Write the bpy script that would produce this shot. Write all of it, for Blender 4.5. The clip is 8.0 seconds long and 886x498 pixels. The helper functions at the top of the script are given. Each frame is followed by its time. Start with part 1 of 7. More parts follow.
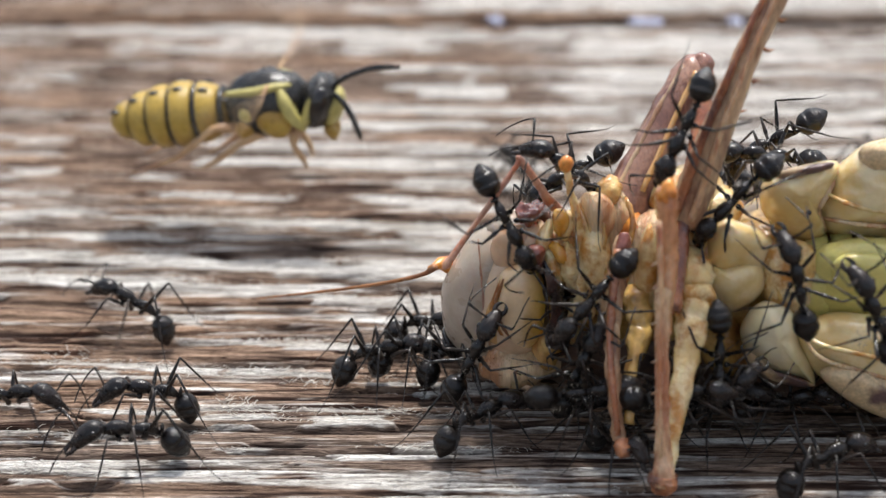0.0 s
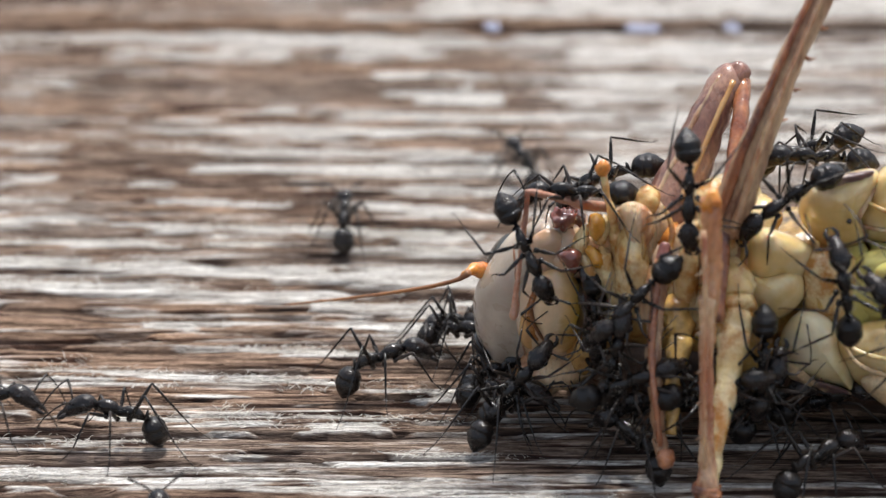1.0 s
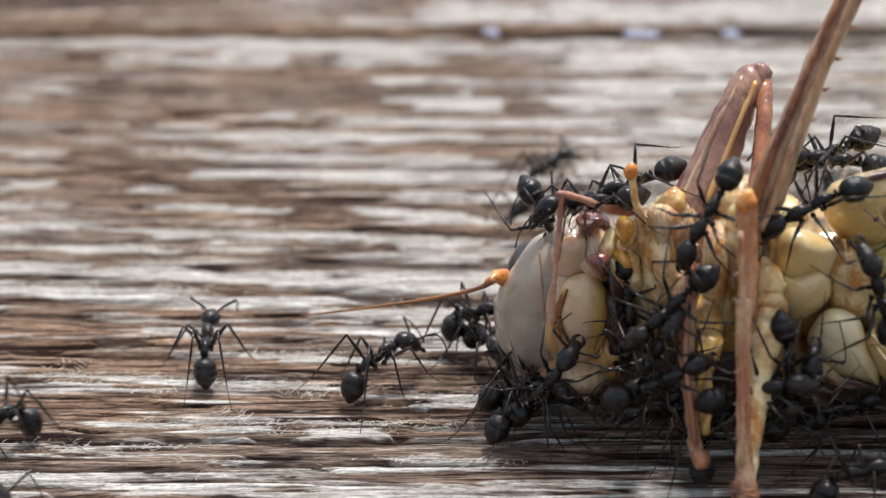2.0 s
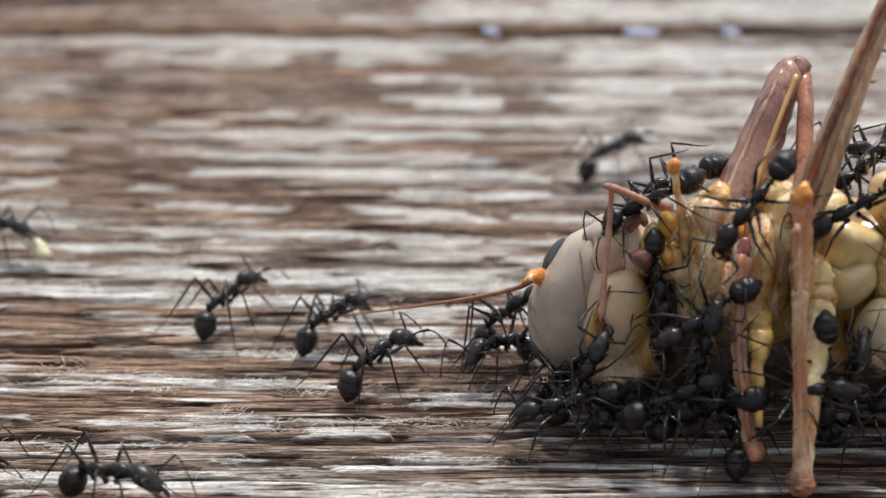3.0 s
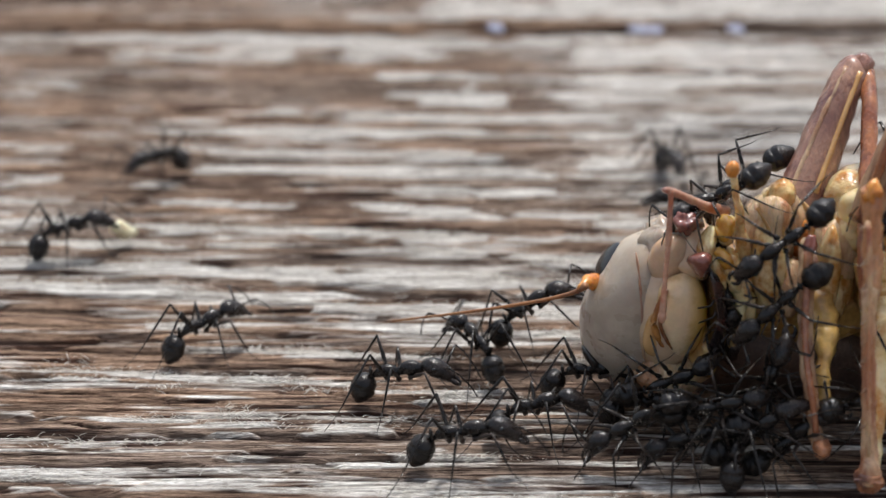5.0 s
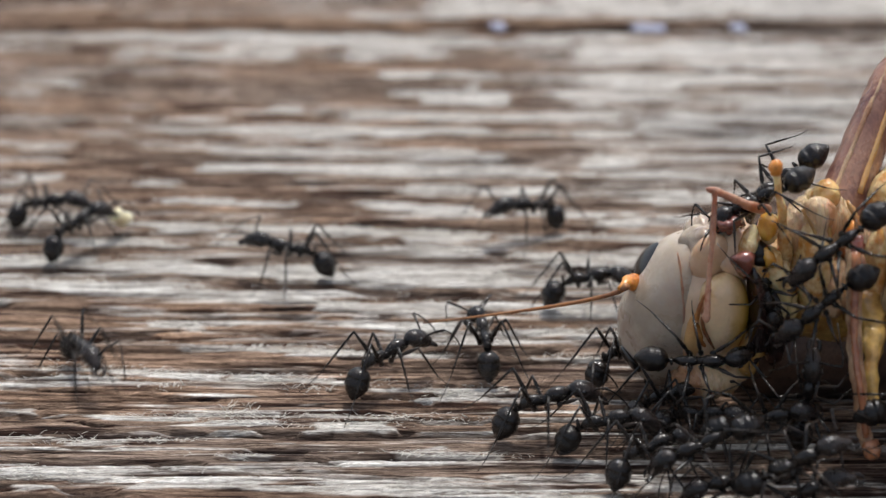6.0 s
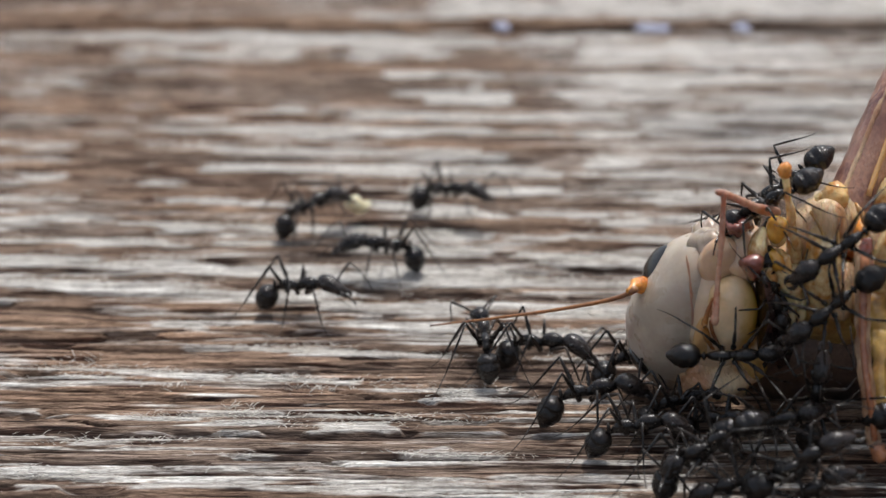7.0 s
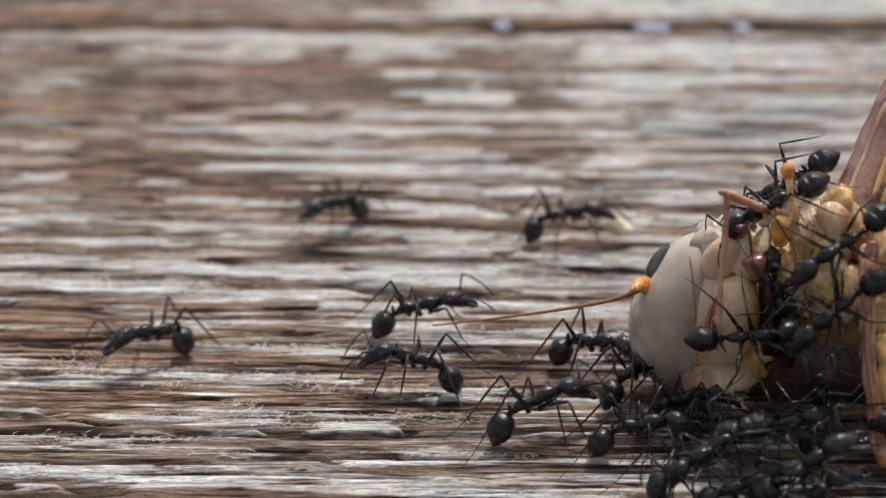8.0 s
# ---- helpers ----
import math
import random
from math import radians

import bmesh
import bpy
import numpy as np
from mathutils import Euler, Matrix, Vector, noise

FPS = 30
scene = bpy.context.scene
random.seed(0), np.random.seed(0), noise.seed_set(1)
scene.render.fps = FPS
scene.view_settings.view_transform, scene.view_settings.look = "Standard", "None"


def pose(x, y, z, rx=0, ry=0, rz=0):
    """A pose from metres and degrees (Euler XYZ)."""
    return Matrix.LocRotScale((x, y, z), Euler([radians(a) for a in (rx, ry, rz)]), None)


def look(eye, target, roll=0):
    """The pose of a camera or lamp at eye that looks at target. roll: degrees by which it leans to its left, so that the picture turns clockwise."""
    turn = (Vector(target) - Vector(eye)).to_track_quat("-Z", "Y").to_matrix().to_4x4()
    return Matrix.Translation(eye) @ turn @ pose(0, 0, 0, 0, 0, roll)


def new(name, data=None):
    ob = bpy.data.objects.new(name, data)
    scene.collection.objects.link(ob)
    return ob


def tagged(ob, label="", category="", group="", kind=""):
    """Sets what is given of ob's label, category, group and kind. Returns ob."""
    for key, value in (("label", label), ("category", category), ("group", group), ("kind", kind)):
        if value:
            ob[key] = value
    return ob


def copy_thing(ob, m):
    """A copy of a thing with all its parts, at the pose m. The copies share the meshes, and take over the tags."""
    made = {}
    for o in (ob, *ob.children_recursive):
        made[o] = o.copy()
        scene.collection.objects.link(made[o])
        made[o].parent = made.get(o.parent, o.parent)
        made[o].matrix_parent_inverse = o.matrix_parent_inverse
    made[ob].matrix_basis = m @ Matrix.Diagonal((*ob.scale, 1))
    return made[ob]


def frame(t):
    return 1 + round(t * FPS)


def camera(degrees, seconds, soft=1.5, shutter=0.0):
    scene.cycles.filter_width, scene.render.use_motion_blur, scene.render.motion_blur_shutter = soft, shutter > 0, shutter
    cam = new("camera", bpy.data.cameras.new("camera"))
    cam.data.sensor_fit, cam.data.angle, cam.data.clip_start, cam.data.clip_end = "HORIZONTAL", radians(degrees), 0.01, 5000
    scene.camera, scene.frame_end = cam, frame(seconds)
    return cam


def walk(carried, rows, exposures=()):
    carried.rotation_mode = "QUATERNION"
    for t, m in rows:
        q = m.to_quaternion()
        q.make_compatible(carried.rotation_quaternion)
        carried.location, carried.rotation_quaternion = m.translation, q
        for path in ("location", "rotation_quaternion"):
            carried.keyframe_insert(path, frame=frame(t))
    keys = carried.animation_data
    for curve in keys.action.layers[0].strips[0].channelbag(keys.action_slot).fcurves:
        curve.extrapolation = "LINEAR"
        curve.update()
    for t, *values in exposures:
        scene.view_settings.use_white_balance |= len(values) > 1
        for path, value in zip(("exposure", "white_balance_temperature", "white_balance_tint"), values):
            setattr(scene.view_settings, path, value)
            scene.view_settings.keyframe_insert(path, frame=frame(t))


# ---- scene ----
cam = camera(24.0, 8.0, soft=1.4, shutter=0.35)
cam.data.dof.use_dof = True
cam.data.dof.focus_distance = 0.1070
cam.data.dof.aperture_fstop = 47.0

MM = 0.001
EYE = (0.0, -116.007, 54.095)          # camera stand, millimetres from the middle of the board


def aim(yaw, tilt):
    """Camera pose on its stand, turned by yaw and tilted down by tilt degrees."""
    return pose(EYE[0] * MM, EYE[1] * MM, EYE[2] * MM, 90 - tilt, 0, yaw)


walk(cam, [(t, aim(yaw, tilt)) for t, yaw, tilt in (
    (0, 0.093, 25.217), (0.5, 0.047, 25.233), (1, 0.000, 25.031), (1.5, -0.031, 24.876), (1.7, -0.031, 24.876), (2.8, -0.031, 24.907), (3, -0.031, 24.922), (3.5, 0.000, 25.000), (4, 0.093, 25.000), (4.5, 0.093, 24.953), (4.7, 0.093, 24.969), (5.8, 0.155, 25.047), (6, 0.171, 25.047), (6.5, 0.264, 25.000), (7, 0.280, 25.047), (7.5, 0.326, 25.000), (8, 0.280, 25.062))],
     exposures=((0, 0.69), (1.5, 0.55), (4.5, 0.37), (6.0, 0.31), (8.0, 0.27)))

# ---- light: thin bright cloud, a hazy sun behind and above the insects ----
world = bpy.data.worlds.new("sky")
scene.world = world
world.use_nodes = True
wn = world.node_tree
sky = wn.nodes.new("ShaderNodeTexSky")
sky.sky_type = "NISHITA"
sky.sun_disc = False
SUN_ELEVATION, SUN_AZIMUTH = 70.0, 18.0     # azimuth measured from straight ahead, to the right
sky.sun_elevation = radians(SUN_ELEVATION)
sky.sun_rotation = radians(SUN_AZIMUTH)
sky.air_density, sky.dust_density = 1.0, 3.0
cloud = wn.nodes.new("ShaderNodeHueSaturation")      # thin cloud veils the blue
cloud.inputs["Saturation"].default_value = 0.55
wn.links.new(sky.outputs[0], cloud.inputs["Color"])
wn.links.new(cloud.outputs[0], wn.nodes["Background"].inputs["Color"])
wn.nodes["Background"].inputs["Strength"].default_value = 0.14
sun = new("sun", bpy.data.lights.new("sun", "SUN"))
sun.data.energy, sun.data.angle, sun.data.color = 2.55, radians(7), (1.0, 0.985, 0.96)
se, sa = radians(SUN_ELEVATION), radians(SUN_AZIMUTH)
sun.matrix_world = look((math.sin(sa) * math.cos(se), math.cos(sa) * math.cos(se), math.sin(se)), (0, 0, 0))


# ---- materials ----
def material(name, rough=0.5, metal=0.0, sss=0.0, coat=0.0, spec=0.5):
    m = bpy.data.materials.new(name)
    m.use_nodes = True
    b = m.node_tree.nodes["Principled BSDF"]
    b.inputs["Roughness"].default_value = rough
    b.inputs["Metallic"].default_value = metal
    b.inputs["Coat Weight"].default_value = coat
    b.inputs["Coat Roughness"].default_value = 0.15
    b.inputs["Specular IOR Level"].default_value = spec
    if sss:
        b.inputs["Subsurface Weight"].default_value = sss
        b.inputs["Subsurface Scale"].default_value = 0.0009
        b.inputs["Subsurface Radius"].default_value = (1.0, 0.6, 0.3)
    return m, m.node_tree, b


def node(nt, kind, **values):
    n = nt.nodes.new(kind)
    for key, value in values.items():
        n.inputs[key.replace("_", " ")].default_value = value
    return n


def noise_tex(nt, scale, detail=4.0, stretch=(1, 1, 1), rough=0.55):
    co = nt.nodes.new("ShaderNodeTexCoord")
    mp = nt.nodes.new("ShaderNodeMapping")
    mp.inputs["Scale"].default_value = stretch
    nt.links.new(co.outputs["Object"], mp.inputs["Vector"])
    n = nt.nodes.new("ShaderNodeTexNoise")
    n.inputs["Scale"].default_value = scale
    n.inputs["Detail"].default_value = detail
    n.inputs["Roughness"].default_value = rough
    nt.links.new(mp.outputs[0], n.inputs["Vector"])
    return n.outputs["Fac"]


def ramp(nt, fac, stops):
    r = nt.nodes.new("ShaderNodeValToRGB")
    e = r.color_ramp.elements
    while len(e) < len(stops):
        e.new(0.5)
    for k, (p, c) in enumerate(stops):
        e[k].position = p
        e[k].color = (*c, 1) if len(c) == 3 else c
    nt.links.new(fac, r.inputs[0])
    return r.outputs[0]


def mix(nt, fac, a, b, mode="MIX"):
    n = nt.nodes.new("ShaderNodeMix")
    n.data_type = "RGBA"
    n.blend_type = mode
    for sock, v in ((n.inputs[0], fac), (n.inputs[6], a), (n.inputs[7], b)):
        if isinstance(v, bpy.types.NodeSocket):
            nt.links.new(v, sock)
        else:
            sock.default_value = v if isinstance(v, float) else (*v, 1)
    return n.outputs[2]


def bump(nt, b, height, strength, distance):
    n = nt.nodes.new("ShaderNodeBump")
    n.inputs["Strength"].default_value = strength
    n.inputs["Distance"].default_value = distance
    nt.links.new(height, n.inputs["Height"])
    nt.links.new(n.outputs[0], b.inputs["Normal"])


def spotted(name, light, dark, scale, edge=(0.45, 0.62), rough=0.35, sss=0.0, coat=0.0, relief=0.3, grain=6000.0, stretch=(1, 1, 1), stain=None, spec=0.5, speckle=1.0, stained=(0.50, 0.64), depth=0.00005, flush=None):
    """Cuticle of two tones in soft patches, with fine relief; flush: a third colour that takes over along the part, from one share of its length to another."""
    m, nt, b = material(name, rough, sss=sss, coat=coat, spec=spec)
    n = noise_tex(nt, scale, 5.0, stretch)
    col = ramp(nt, n, [(edge[0], light), (edge[1], dark)])
    if stain:
        where = ramp(nt, noise_tex(nt, scale * 1.7, 6.0, stretch, 0.65), [(stained[0], (0, 0, 0)), (stained[1], (1, 1, 1))])
        col = mix(nt, where, col, stain)
    if flush:
        along = nt.nodes.new("ShaderNodeSeparateXYZ")
        nt.links.new(nt.nodes.new("ShaderNodeTexCoord").outputs["Generated"], along.inputs[0])
        col = mix(nt, ramp(nt, along.outputs[0], [(flush[1], (0, 0, 0)), (flush[2], (1, 1, 1))]), col, flush[0])
    fine = noise_tex(nt, grain, 3.0, stretch)
    tone = ramp(nt, fine, [(0.3, (1 - 0.28 * speckle,) * 3), (0.7, (1 + 0.12 * speckle, 1 + 0.10 * speckle, 1 + 0.06 * speckle))])
    nt.links.new(mix(nt, 1.0, col, tone, "MULTIPLY"), b.inputs["Base Color"])
    rr = ramp(nt, noise_tex(nt, scale * 2.2, 3.0), [(0.3, (rough * 0.6,) * 3), (0.7, (min(1, rough * 1.5),) * 3)])
    nt.links.new(rr, b.inputs["Roughness"])
    folds = noise_tex(nt, grain * 0.28, 4.0, stretch)
    both = nt.nodes.new("ShaderNodeMath")
    both.operation = "MULTIPLY_ADD"
    nt.links.new(folds, both.inputs[0])
    both.inputs[1].default_value = 2.0
    nt.links.new(fine, both.inputs[2])
    bump(nt, b, both.outputs[0], relief, depth)
    return m


ANT_BLACK = spotted("ant_black", (0.006, 0.005, 0.005), (0.020, 0.016, 0.014), 900, rough=0.2, relief=0.35, grain=14000, spec=0.4)
ANT_GASTER = spotted("ant_gaster", (0.005, 0.004, 0.004), (0.018, 0.014, 0.012), 1500, rough=0.18, coat=0.0, relief=0.55, grain=16000, spec=0.4, stretch=(0.5, 1, 1))
ANT_HEAD = spotted("ant_head", (0.008, 0.007, 0.007), (0.028, 0.021, 0.019), 1100, rough=0.23, relief=0.4, grain=14000, spec=0.4)
ANT_LIMB = spotted("ant_limb", (0.010, 0.008, 0.007), (0.034, 0.024, 0.019), 700, rough=0.28, relief=0.4, spec=0.42)
BRISTLE = spotted("ant_bristle", (0.30, 0.27, 0.23), (0.16, 0.14, 0.12), 900, rough=0.4)
EYE_DARK = spotted("eye_dark", (0.008, 0.007, 0.007), (0.02, 0.014, 0.012), 3000, rough=0.18, coat=0.3)

FACE = spotted("pale_face", (0.50, 0.425, 0.34), (0.40, 0.325, 0.25), 340, rough=0.3, sss=0.3, coat=0.25, relief=0.25, grain=2600, stain=(0.40, 0.30, 0.23), speckle=0.2)
CREAM = spotted("cream_cuticle", (0.80, 0.64, 0.36), (0.70, 0.48, 0.19), 420, rough=0.14, sss=0.30, coat=0.45, relief=0.8, grain=2600, stain=(0.50, 0.23, 0.055), speckle=0.3, stained=(0.46, 0.60), depth=0.00014)
IVORY = spotted("ivory_cuticle", (0.76, 0.62, 0.36), (0.62, 0.43, 0.16), 300, rough=0.15, sss=0.35, coat=0.6, relief=0.7, grain=1800, stain=(0.70, 0.50, 0.20), speckle=0.2)
MILK = spotted("milky_cuticle", (0.75, 0.67, 0.45), (0.68, 0.56, 0.29), 240, rough=0.16, sss=0.35, coat=0.5, relief=0.3, grain=1800, speckle=0.2)
CHEEK = spotted("yellow_cheek", (0.80, 0.59, 0.37), (0.74, 0.49, 0.23), 200, edge=(0.50, 0.66), flush=((0.74, 0.42, 0.06), 0.48, 0.88), rough=0.17, sss=0.30, coat=0.45, relief=0.5, grain=2200, stain=(0.54, 0.33, 0.13), speckle=0.3)
FLESH = spotted("pale_pinkish_cuticle", (0.66, 0.47, 0.31), (0.55, 0.34, 0.20), 260, rough=0.16, sss=0.3, coat=0.5, relief=0.4, grain=2400, stain=(0.60, 0.41, 0.28), speckle=0.3)
RECESS = spotted("amber_membrane", (0.60, 0.38, 0.12), (0.36, 0.16, 0.05), 420, rough=0.2, sss=0.1, coat=0.5, relief=0.8, grain=2600)
AMBER = spotted("wet_amber_membrane", (0.74, 0.40, 0.06), (0.52, 0.17, 0.02), 420, rough=0.1, sss=0.3, coat=1.0, relief=0.25, speckle=0.3)
RUDDY = spotted("wet_ruddy_lip", (0.22, 0.07, 0.05), (0.09, 0.025, 0.025), 420, rough=0.14, sss=0.15, coat=0.9, relief=0.5)
GREEN = spotted("green_abdomen", (0.64, 0.57, 0.19), (0.64, 0.51, 0.24), 180, rough=0.2, sss=0.3, coat=0.3, relief=0.3, speckle=0.3)
MOTTLED = spotted("mottled_femur", (0.66, 0.50, 0.30), (0.13, 0.075, 0.07), 260, edge=(0.50, 0.58), rough=0.35, sss=0.2, coat=0.15)
ANTENNA = spotted("antenna_brown", (0.34, 0.15, 0.055), (0.20, 0.08, 0.035), 600, rough=0.35, sss=0.1, coat=0.2)
FEELER = spotted("feeler_brown", (0.50, 0.28, 0.19), (0.30, 0.13, 0.09), 500, rough=0.3, sss=0.2, coat=0.3, speckle=0.5, stain=(0.40, 0.12, 0.05))
BROWN = spotted("brown_leg", (0.46, 0.19, 0.085), (0.27, 0.09, 0.045), 620, rough=0.26, sss=0.15, coat=0.4, stretch=(1, 1, 0.35), stain=(0.14, 0.055, 0.04))
TIBIA = spotted("tan_tibia", (0.58, 0.40, 0.25), (0.38, 0.20, 0.11), 620, rough=0.35, sss=0.15, coat=0.3, stretch=(1, 1, 0.3), stain=(0.25, 0.12, 0.075))
ORANGE = spotted("orange_joint", (0.74, 0.31, 0.055), (0.56, 0.17, 0.035), 500, rough=0.28, sss=0.14, coat=0.3)
PINK = spotted("pinkish_membrane", (0.74, 0.53, 0.32), (0.52, 0.26, 0.13), 420, rough=0.2, sss=0.3, coat=0.4, relief=1.0, grain=3000, stretch=(2.5, 1, 0.3), speckle=0.5, depth=0.00022)
SHIELD = spotted("dark_mottled_shield", (0.15, 0.09, 0.065), (0.05, 0.032, 0.028), 380, rough=0.4, sss=0.05, coat=0.1)
THIGH = spotted("purple_brown_thigh", (0.42, 0.235, 0.165), (0.25, 0.12, 0.09), 520, rough=0.3, sss=0.15, coat=0.35, stretch=(1, 1, 0.35), stain=(0.16, 0.07, 0.065))
RUST = spotted("rusty_shank", (0.58, 0.29, 0.14), (0.42, 0.14, 0.06), 520, rough=0.28, sss=0.2, coat=0.4, stretch=(1, 1, 0.4), stain=(0.66, 0.45, 0.28), stained=(0.54, 0.66))
GLOW = spotted("amber_stained_cuticle", (0.62, 0.36, 0.15), (0.52, 0.24, 0.07), 300, rough=0.2, sss=0.25, coat=0.4, speckle=0.3)
HOOK = spotted("rusty_groove", (0.46, 0.20, 0.05), (0.28, 0.09, 0.03), 500, rough=0.25, coat=0.4)
SHANK = spotted("translucent_shank", (0.66, 0.44, 0.27), (0.46, 0.21, 0.11), 640, rough=0.28, sss=0.3, coat=0.35, stretch=(1, 1, 0.25), stain=(0.38, 0.14, 0.075))
SEAM = spotted("brown_seam", (0.30, 0.12, 0.04), (0.16, 0.06, 0.03), 600, rough=0.3, coat=0.2)
# near black for wet parts, and for shade in the neck gap put in as colour
WET_AND_GAP_DARK = spotted("wet_and_gap_dark", (0.02, 0.012, 0.012), (0.10, 0.035, 0.025), 500, rough=0.2, coat=0.5)

WASP_YELLOW = spotted("wasp_yellow", (0.45, 0.30, 0.055), (0.36, 0.20, 0.045), 300, rough=0.4, relief=0.4)
WASP_LEMON = spotted("wasp_lemon", (0.60, 0.54, 0.20), (0.46, 0.40, 0.13), 300, rough=0.4, relief=0.4)
WASP_BLACK = spotted("wasp_black", (0.012, 0.012, 0.012), (0.03, 0.028, 0.025), 700, rough=0.24, relief=0.6)
WASP_LEG = spotted("wasp_leg", (0.58, 0.38, 0.20), (0.42, 0.22, 0.12), 400, rough=0.4)
CRUMB = spotted("pale_crumb", (0.80, 0.74, 0.52), (0.66, 0.56, 0.34), 900, rough=0.5, sss=0.14)


def wing_material():
    m, nt, b = material("wasp_wing", 0.25)
    b.inputs["Base Color"].default_value = (0.55, 0.45, 0.3, 1)
    n = noise_tex(nt, 900, 3.0)
    a = ramp(nt, n, [(0.3, (0.006,) * 3), (0.7, (0.022,) * 3)])
    nt.links.new(a, b.inputs["Alpha"])
    return m


WING = wing_material()


def wood_material():
    """Weathered softwood: brown soft grain, bleached raised fibres, dark checks."""
    m, nt, b = material("weathered_wood", 0.85, spec=0.2)
    at = nt.nodes.new("ShaderNodeAttribute")
    at.attribute_name = "bleach"
    chk = nt.nodes.new("ShaderNodeAttribute")
    chk.attribute_name = "check"
    broad = noise_tex(nt, 110, 4.0, (0.15, 1.2, 0.5))
    grain = noise_tex(nt, 1700, 4.0, (0.045, 1.0, 0.3), 0.7)
    fibre = noise_tex(nt, 6200, 4.0, (0.06, 1.0, 0.4), 0.68)
    grit = noise_tex(nt, 7500, 3.0, (0.35, 1.0, 1.0), 0.7)
    hair = noise_tex(nt, 14000, 3.0, (0.05, 1.0, 0.5), 0.65)
    brown = ramp(nt, broad, [(0.30, (0.305, 0.197, 0.128)), (0.44, (0.265, 0.180, 0.127)), (0.56, (0.238, 0.177, 0.136)), (0.70, (0.19, 0.14, 0.11))])
    brown = mix(nt, 1.0, brown, ramp(nt, grain, [(0.32, (0.50, 0.46, 0.45)), (0.48, (0.95, 0.95, 0.95)), (0.66, (1.5, 1.5, 1.5))]), "MULTIPLY")
    brown = mix(nt, 1.0, brown, ramp(nt, fibre, [(0.32, (0.5, 0.47, 0.45)), (0.5, (1.0, 1.0, 1.0)), (0.68, (1.5, 1.52, 1.54))]), "MULTIPLY")
    pale = ramp(nt, grain, [(0.30, (0.42, 0.38, 0.335)), (0.45, (0.62, 0.595, 0.548)), (0.60, (0.76, 0.742, 0.70))])
    pale = mix(nt, 1.0, pale, ramp(nt, fibre, [(0.34, (0.62, 0.60, 0.58)), (0.55, (1.0, 1.0, 1.0)), (0.68, (1.15, 1.15, 1.15))]), "MULTIPLY")
    # bleached fibres break up along the grain
    add = nt.nodes.new("ShaderNodeMath")
    add.operation = "MULTIPLY_ADD"
    nt.links.new(grain, add.inputs[0])
    add.inputs[1].default_value = 0.8
    sub = nt.nodes.new("ShaderNodeMath")
    sub.operation = "SUBTRACT"
    nt.links.new(at.outputs["Fac"], sub.inputs[0])
    sub.inputs[1].default_value = 0.60
    nt.links.new(sub.outputs[0], add.inputs[2])
    more = nt.nodes.new("ShaderNodeMath")
    more.operation = "MULTIPLY_ADD"
    nt.links.new(fibre, more.inputs[0])
    more.inputs[1].default_value = 0.75
    nt.links.new(add.outputs[0], more.inputs[2])
    lift = nt.nodes.new("ShaderNodeMapRange")
    nt.links.new(more.outputs[0], lift.inputs["Value"])
    for key, v in (("From Min", 0.45), ("From Max", 0.85), ("To Min", 0.0), ("To Max", 1.0)):
        lift.inputs[key].default_value = v
    col = mix(nt, lift.outputs[0], brown, pale)
    dirt = ramp(nt, grit, [(0.3, (0.62, 0.58, 0.55)), (0.5, (1.0, 1.0, 1.0)), (0.7, (1.2, 1.2, 1.2))])
    col = mix(nt, 1.0, col, dirt, "MULTIPLY")
    col = mix(nt, 1.0, col, ramp(nt, hair, [(0.34, (0.50, 0.47, 0.45)), (0.5, (1.0, 1.0, 1.0)), (0.66, (1.3, 1.3, 1.3))]), "MULTIPLY")
    # hairline checks along the grain, fewer where the wood is bleached
    for scale, low, high in ((2300, 0.38, 0.45), (5200, 0.38, 0.45)):
        line = noise_tex(nt, scale, 2.0, (0.035, 1.0, 0.3), 0.5)
        lines = ramp(nt, line, [(low, (0.17, 0.115, 0.10)), (high, (1.0, 1.0, 1.0)), (0.62, (1.0, 1.0, 1.0)), (0.70, (1.5, 1.5, 1.48))])
        fewer = node(nt, "ShaderNodeMapRange")
        nt.links.new(lift.outputs[0], fewer.inputs["Value"])
        fewer.inputs["To Min"].default_value = 1.0
        fewer.inputs["To Max"].default_value = 0.35
        col = mix(nt, fewer.outputs[0], col, mix(nt, 1.0, col, lines, "MULTIPLY"))
    col = mix(nt, chk.outputs["Fac"], col, (0.03, 0.02, 0.017))
    nt.links.new(col, b.inputs["Base Color"])
    two = nt.nodes.new("ShaderNodeMath")
    two.operation = "MULTIPLY_ADD"
    nt.links.new(grain, two.inputs[0])
    two.inputs[1].default_value = 1.6
    three = nt.nodes.new("ShaderNodeMath")
    three.operation = "ADD"
    nt.links.new(fibre, three.inputs[0])
    four = nt.nodes.new("ShaderNodeMath")
    four.operation = "ADD"
    nt.links.new(grit, four.inputs[0])
    nt.links.new(hair, four.inputs[1])
    nt.links.new(four.outputs[0], three.inputs[1])
    nt.links.new(three.outputs[0], two.inputs[2])
    bump(nt, b, two.outputs[0], 1.0, 0.00015)
    return m


WOOD = wood_material()
FIBRE = spotted("wood_fibre", (0.86, 0.84, 0.78), (0.70, 0.65, 0.57), 300, rough=0.7)
FLECK = spotted("pale_fleck", (0.46, 0.50, 0.66), (0.38, 0.41, 0.55), 500, rough=0.6)
SOIL = spotted("soil", (0.10, 0.075, 0.05), (0.06, 0.05, 0.035), 6, rough=0.9, grain=90)


